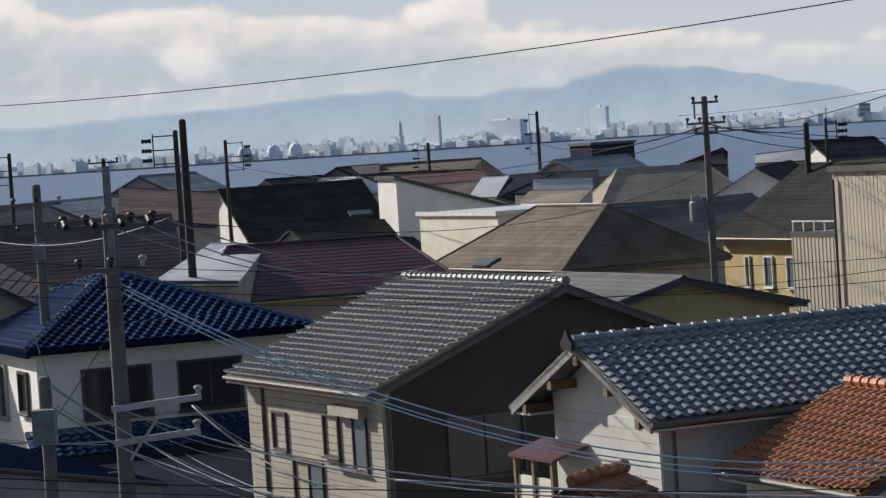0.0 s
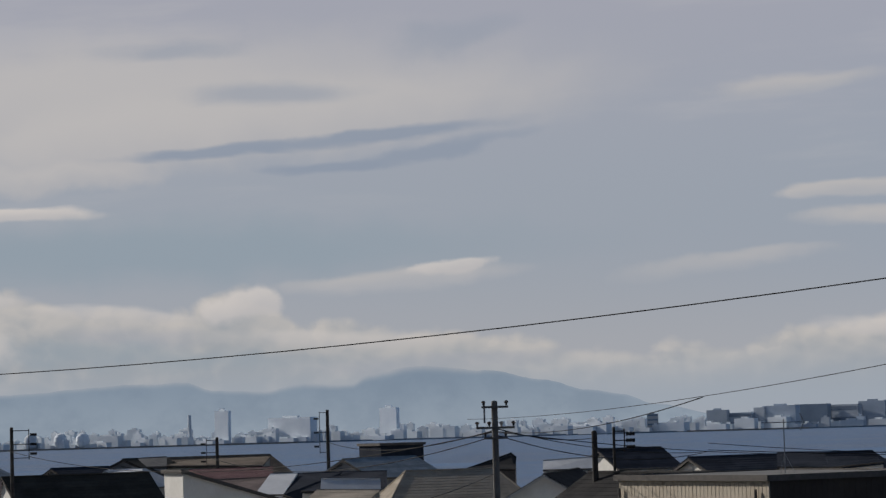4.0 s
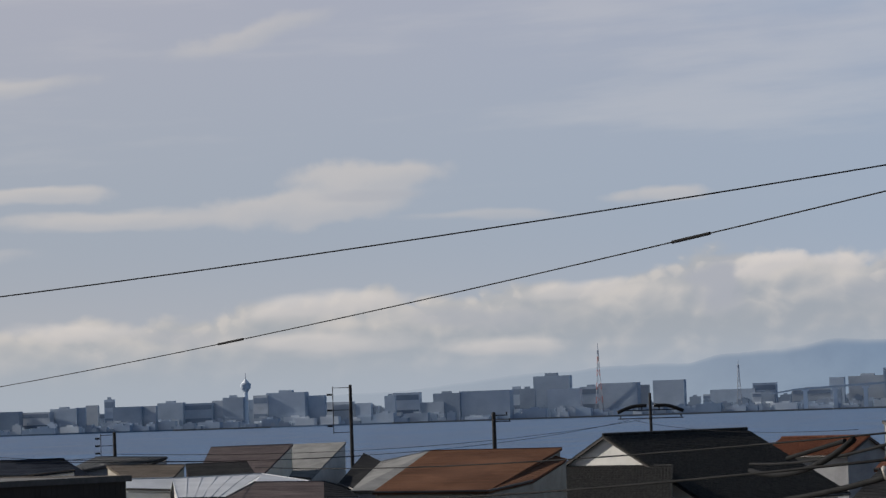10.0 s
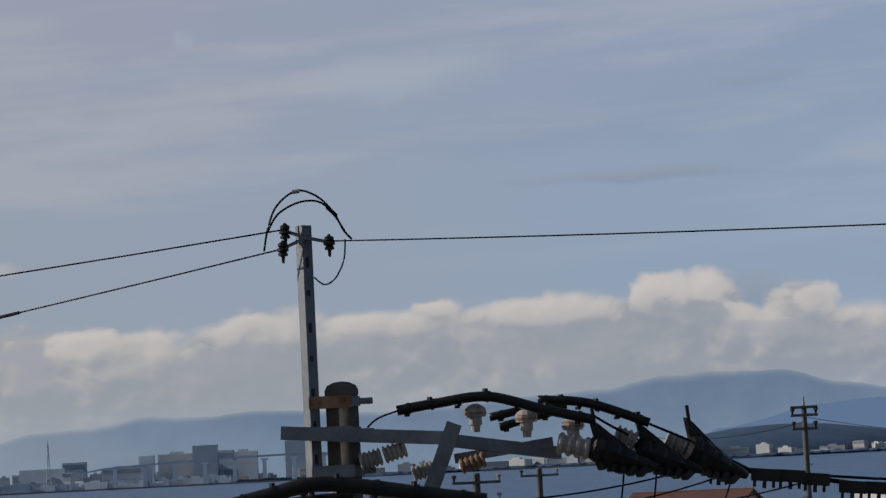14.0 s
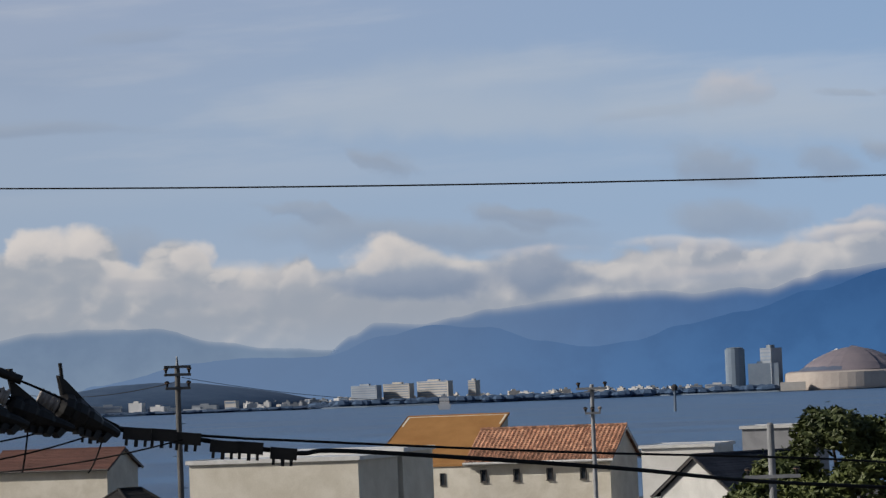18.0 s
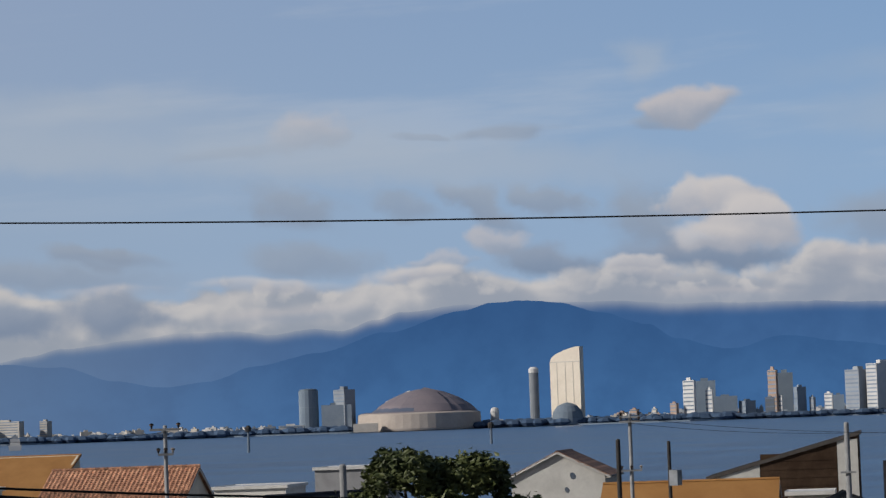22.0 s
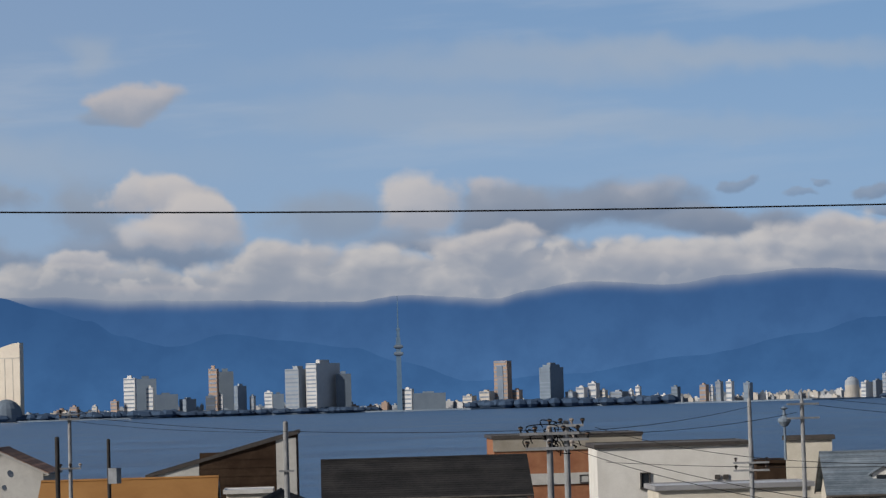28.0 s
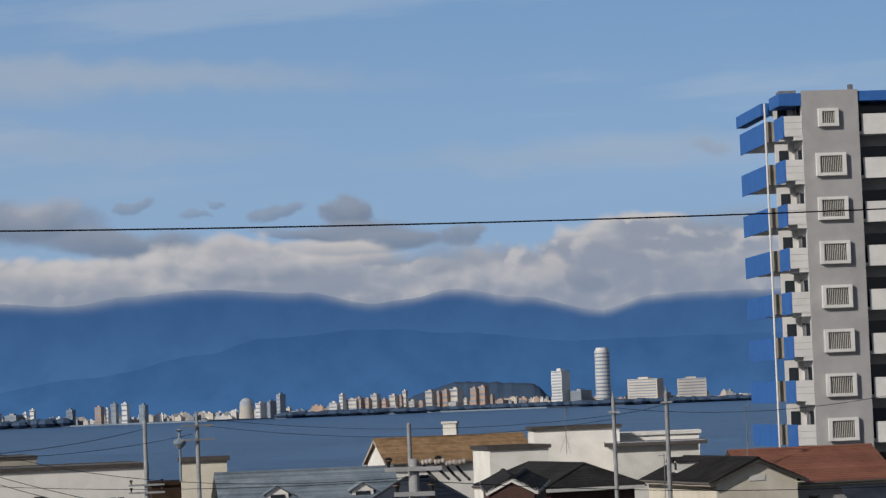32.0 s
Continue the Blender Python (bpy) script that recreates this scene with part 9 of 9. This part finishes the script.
def broadleaf(heading, dist, lobes, label):
    base_p = spot(heading, dist, GROUND)
    root = thing("tree", Matrix.Translation(base_p), label, "tree")
    r = random.Random(9)
    part("trunk", Shape().tube([(0, 0, 0), (0.1, 0.05, 2.0), (0.0, 0.1, 4.2), (-0.1, 0.0, 6.0)], [0.42, 0.32, 0.26, 0.15], 10), BARK, root)
    a = radians(heading)
    right = Vector((math.cos(a), -math.sin(a), 0))
    deep = Vector((math.sin(a), math.cos(a), 0))
    for x, y, z, rad, n in lobes:
        c = right * x + deep * y + Vector((0, 0, z))
        part("limb", Shape().tube([(0, 0, 3.4), c * 0.5 + Vector((0, 0, 1.9)), c], [0.2, 0.12, 0.04], 7), BARK, root)
        s = Shape()
        for _ in range(n):
            d = Vector((r.gauss(0, 1), r.gauss(0, 1), r.gauss(0, 1))).normalized()
            if d.z < -0.5:
                d.z = abs(d.z)
            lump = 0.86 + 0.28 * noise.noise(d * 2.6 + c)
            m = c + Vector((d.x * rad, d.y * rad, d.z * rad * 0.78)) * lump * r.uniform(0.72, 1.03)
            for _ in range(7):
                p = m + Vector((r.gauss(0, 0.11), r.gauss(0, 0.11), r.gauss(0, 0.09)))
                u = Vector((r.gauss(0, 1), r.gauss(0, 1), r.gauss(0, 0.6))).normalized()
                v = u.cross(d + Vector((r.gauss(0, 0.5), r.gauss(0, 0.5), r.gauss(0, 0.5)))).normalized()
                k = r.uniform(0.07, 0.13)
                fold = u.cross(v) * k * 0.3
                s.face(p - u * k * 1.5, p - v * k * 0.75 + fold, p + u * k * 1.5, p + v * k * 0.75 + fold)
        tagged(part("leaf_mass", s, LEAF, root), kind="stuff")


broadleaf(56.4, 100.0, [(-0.6, 0, 8.95, 1.6, 420), (2.0, 0.4, 8.75, 1.4, 380), (-2.3, 0.3, 7.4, 1.6, 340), (3.4, 0.2, 7.2, 1.4, 280), (0.8, -0.9, 7.3, 1.7, 360), (-3.6, -0.2, 6.3, 1.4, 240), (-1.2, -1.0, 6.5, 1.6, 300), (2.6, -0.8, 6.3, 1.5, 280), (4.2, 0, 5.9, 1.2, 180), (0.7, 0.8, 9.0, 0.9, 160)], "dense round evergreen tree with dark glossy leaves")

# ---- the apartment tower ----
APT_H = 2.88
apt = thing("apartment_building", pose(*spot(88.5, 182.0, GROUND), 0, 0, -76), "eleven-storey grey apartment tower with blue balcony panels", "building")
top_z = 30.5
part("wall", Shape().box(0, 3.75, 0, 0.25, 0, top_z), APT_GREY, apt, "grey rendered end wall")
part("wall", Shape().box(0, 0.2, 0.25, 3.3, 0, top_z - 0.4), APT_WHITE, apt, "white side wall")
part("wall", Shape().box(0, 1.6, 3.3, 3.5, 0, top_z - 0.4), APT_WHITE, apt)
part("wall", Shape().box(1.4, 1.6, 3.5, 12.4, 0, top_z - 0.6), APT_WHITE, apt)
part("wall", Shape().box(0.2, 12, 1.9, 2.1, 0, top_z - 0.6), APT_GREY, apt)
part("wall", Shape().box(3.5, 3.75, 0.25, 1.9, 0, top_z), APT_GREY, apt)
part("wall", Shape().box(11.8, 12, 2.1, 12.4, 0, top_z - 0.6), APT_GREY, apt)
part("wall", Shape().box(1.4, 12, 12.4, 12.6, 0, top_z - 0.6), APT_GREY, apt)
part("roof", Shape().box(-0.1, 12, 0.3, 12.6, top_z - 0.35, top_z - 0.15), CONCRETE, apt)
part("parapet", Shape().box(-1.5, 0.0, 0.05, 3.2, top_z - 0.95, top_z - 0.15), BLUE_PANEL, apt, "blue roof-edge panel")
part("parapet", Shape().box(-1.9, -1.2, 3.9, 12.6, top_z - 1.15, top_z - 0.35), BLUE_PANEL, apt, "blue roof-edge panel")
part("parapet", Shape().box(3.78, 11.9, 0.1, 1.9, top_z - 0.75, top_z - 0.1), BLUE_PANEL, apt, "blue roof-edge panel")
part("roof_box", Shape().box(-1.0, 0.1, 2.0, 3.2, top_z - 0.15, top_z + 0.25), STEEL, apt)
part("roof_box", Shape().box(3.3, 3.6, 0.6, 0.9, top_z, top_z + 0.4), STEEL, apt)
part("downpipe", Shape().tube([(-1.72, 3.6, 0), (-1.72, 3.6, top_z - 0.4)], 0.07, 8), APT_WHITE, apt)
for i in range(11):
    z = top_z - 2.75 - i * APT_H
    if z < 0:
        break
    near_b = part("balcony", Shape().box(-1.2, 0.0, 0.1, 3.0, z - 0.18, z), APT_WHITE, apt)
    part("balcony_panel", Shape().box(-1.2, -0.02, 0.06, 0.14, z - 0.22, z + 1.12), APT_WHITE, near_b, "white balcony end panel")
    for k in (0.25, 0.68):
        part("panel_joint", Shape().box(-1.18, -0.04, 0.05, 0.062, z + k, z + k + 0.02), GREY_WALL, near_b)
    part("balcony_panel", Shape().box(-1.28, -1.2, 0.1, 3.0, z - 0.3, z + 1.15), BLUE_PANEL, near_b, "blue balcony front panel")
    far_b = part("balcony", Shape().box(-1.64, 1.4, 3.9, 12.5, z - 0.18, z), APT_WHITE, apt)
    part("balcony_panel", Shape().box(-1.72, -1.64, 3.9, 12.5, z - 0.3, z + 1.15), BLUE_PANEL, far_b, "blue balcony front panel")
    part("balcony_panel", Shape().box(-1.64, -1.1, 3.86, 3.94, z - 0.2, z + 1.15), BEIGE, far_b, "beige slatted end panel")
    part("divider", Shape().box(-1.1, 0.0, 3.86, 3.94, z, z + 2.5), APT_WHITE, far_b)
    part("glazed_door", Shape().box(-0.06, 0.0, 0.5, 2.6, z + 0.02, z + 2.0), INK, apt)
    part("door_frame", Shape().box(-0.09, -0.05, 1.5, 1.58, z + 0.02, z + 2.0), ALU, apt)
    part("glazed_door", Shape().box(1.33, 1.39, 5.0, 11.4, z + 0.02, z + 2.0), INK, apt)
    part("end_window", Shape().box(-1.0, -0.1, 3.02, 3.06, z + 0.3, z + 2.0), INK, apt)
    part("column", Shape().box(-0.35, 0.0, 3.0, 3.3, z, z + 2.7), APT_WHITE, apt)
    part("beam", Shape().box(-0.6, 0.0, 0.1, 3.0, z - 0.48, z - 0.18), APT_WHITE, apt)
    right_b = part("balcony", Shape().box(3.85, 8.0, 0.3, 1.9, z - 0.18, z), APT_WHITE, apt)
    part("balcony_panel", Shape().box(4.0, 8.0, 0.26, 0.34, z - 0.2, z + 1.15), APT_WHITE, right_b, "white balcony panel")
    part("glazed_door", Shape().box(4.1, 7.0, 1.86, 1.9, z + 0.05, z + 2.0), INK, apt)
    if i == 0:
        wx0, wz0, ww, wh = 1.7, z + 0.95, 0.85, 0.78
    else:
        wx0, wz0, ww, wh = 1.75, z + 0.75, 1.5, 1.1
    win = part("grilled_window", Shape().box(wx0 - ww / 2 - 0.24, wx0 + ww / 2 + 0.24, -0.28, 0.02, wz0 + wh / 2, wz0 + wh / 2 + 0.2).box(wx0 - ww / 2 - 0.24, wx0 + ww / 2 + 0.24, -0.28, 0.02, wz0 - wh / 2 - 0.2, wz0 - wh / 2).box(wx0 - ww / 2 - 0.24, wx0 - ww / 2, -0.28, 0.02, wz0 - wh / 2, wz0 + wh / 2).box(wx0 + ww / 2, wx0 + ww / 2 + 0.24, -0.28, 0.02, wz0 - wh / 2, wz0 + wh / 2), APT_WHITE, apt, "white window surround with bars")
    part("pane", Shape().box(wx0 - ww / 2, wx0 + ww / 2, -0.03, -0.004, wz0 - wh / 2, wz0 + wh / 2), INK, win)
    for k in range(int(ww / 0.12) + 1):
        part("bar", Shape().box(wx0 - ww / 2 + 0.04 + k * 0.12, wx0 - ww / 2 + 0.08 + k * 0.12, -0.2, -0.16, wz0 - wh / 2, wz0 + wh / 2), PALE_WALL, win)

# boats and marks on the water
boat = thing("ferry", pose(*spot(48.15, 2600, 0), 0, 0, -48), "small white ferry seen bow-on", "boat")
part("hull", Shape().slab([(-5, 0, 0), (5, 0, 0), (6.5, 0, 5), (-6.5, 0, 5)], (0, 24, 0)), W_WHITE, boat)
part("cabin", Shape().box(-4.5, 4.5, 5, 18, 5, 11), W_WHITE, boat)
part("bridge", Shape().box(-3, 3, 6, 10, 11, 13.5), W_GREY, boat)
part("funnel", Shape().turned([(1.2, 0), (1.0, 4)], 10, (0, 14, 11)), W_SLATE, boat)
for hd_, el_, d_ in ((52.9, -0.30, 1500.0), (57.9, -0.4, 1500.0)):
    b_ = seen(hd_, el_, d_)
    buoy = thing("channel_mark", Matrix.Translation((b_.x, b_.y, 0)), "dark channel mark standing in the water", "buoy", "channel marks")
    part("post", Shape().tube([(0, 0, -1), (0, 0, b_.z + 6)], 0.7, 8), W_SLATE, buoy)
    part("lamp", Shape().turned([(1.6, 0), (1.8, 2), (0.8, 3.4)], 8, (0, 0, b_.z + 6)), DARK_POLE, buoy)
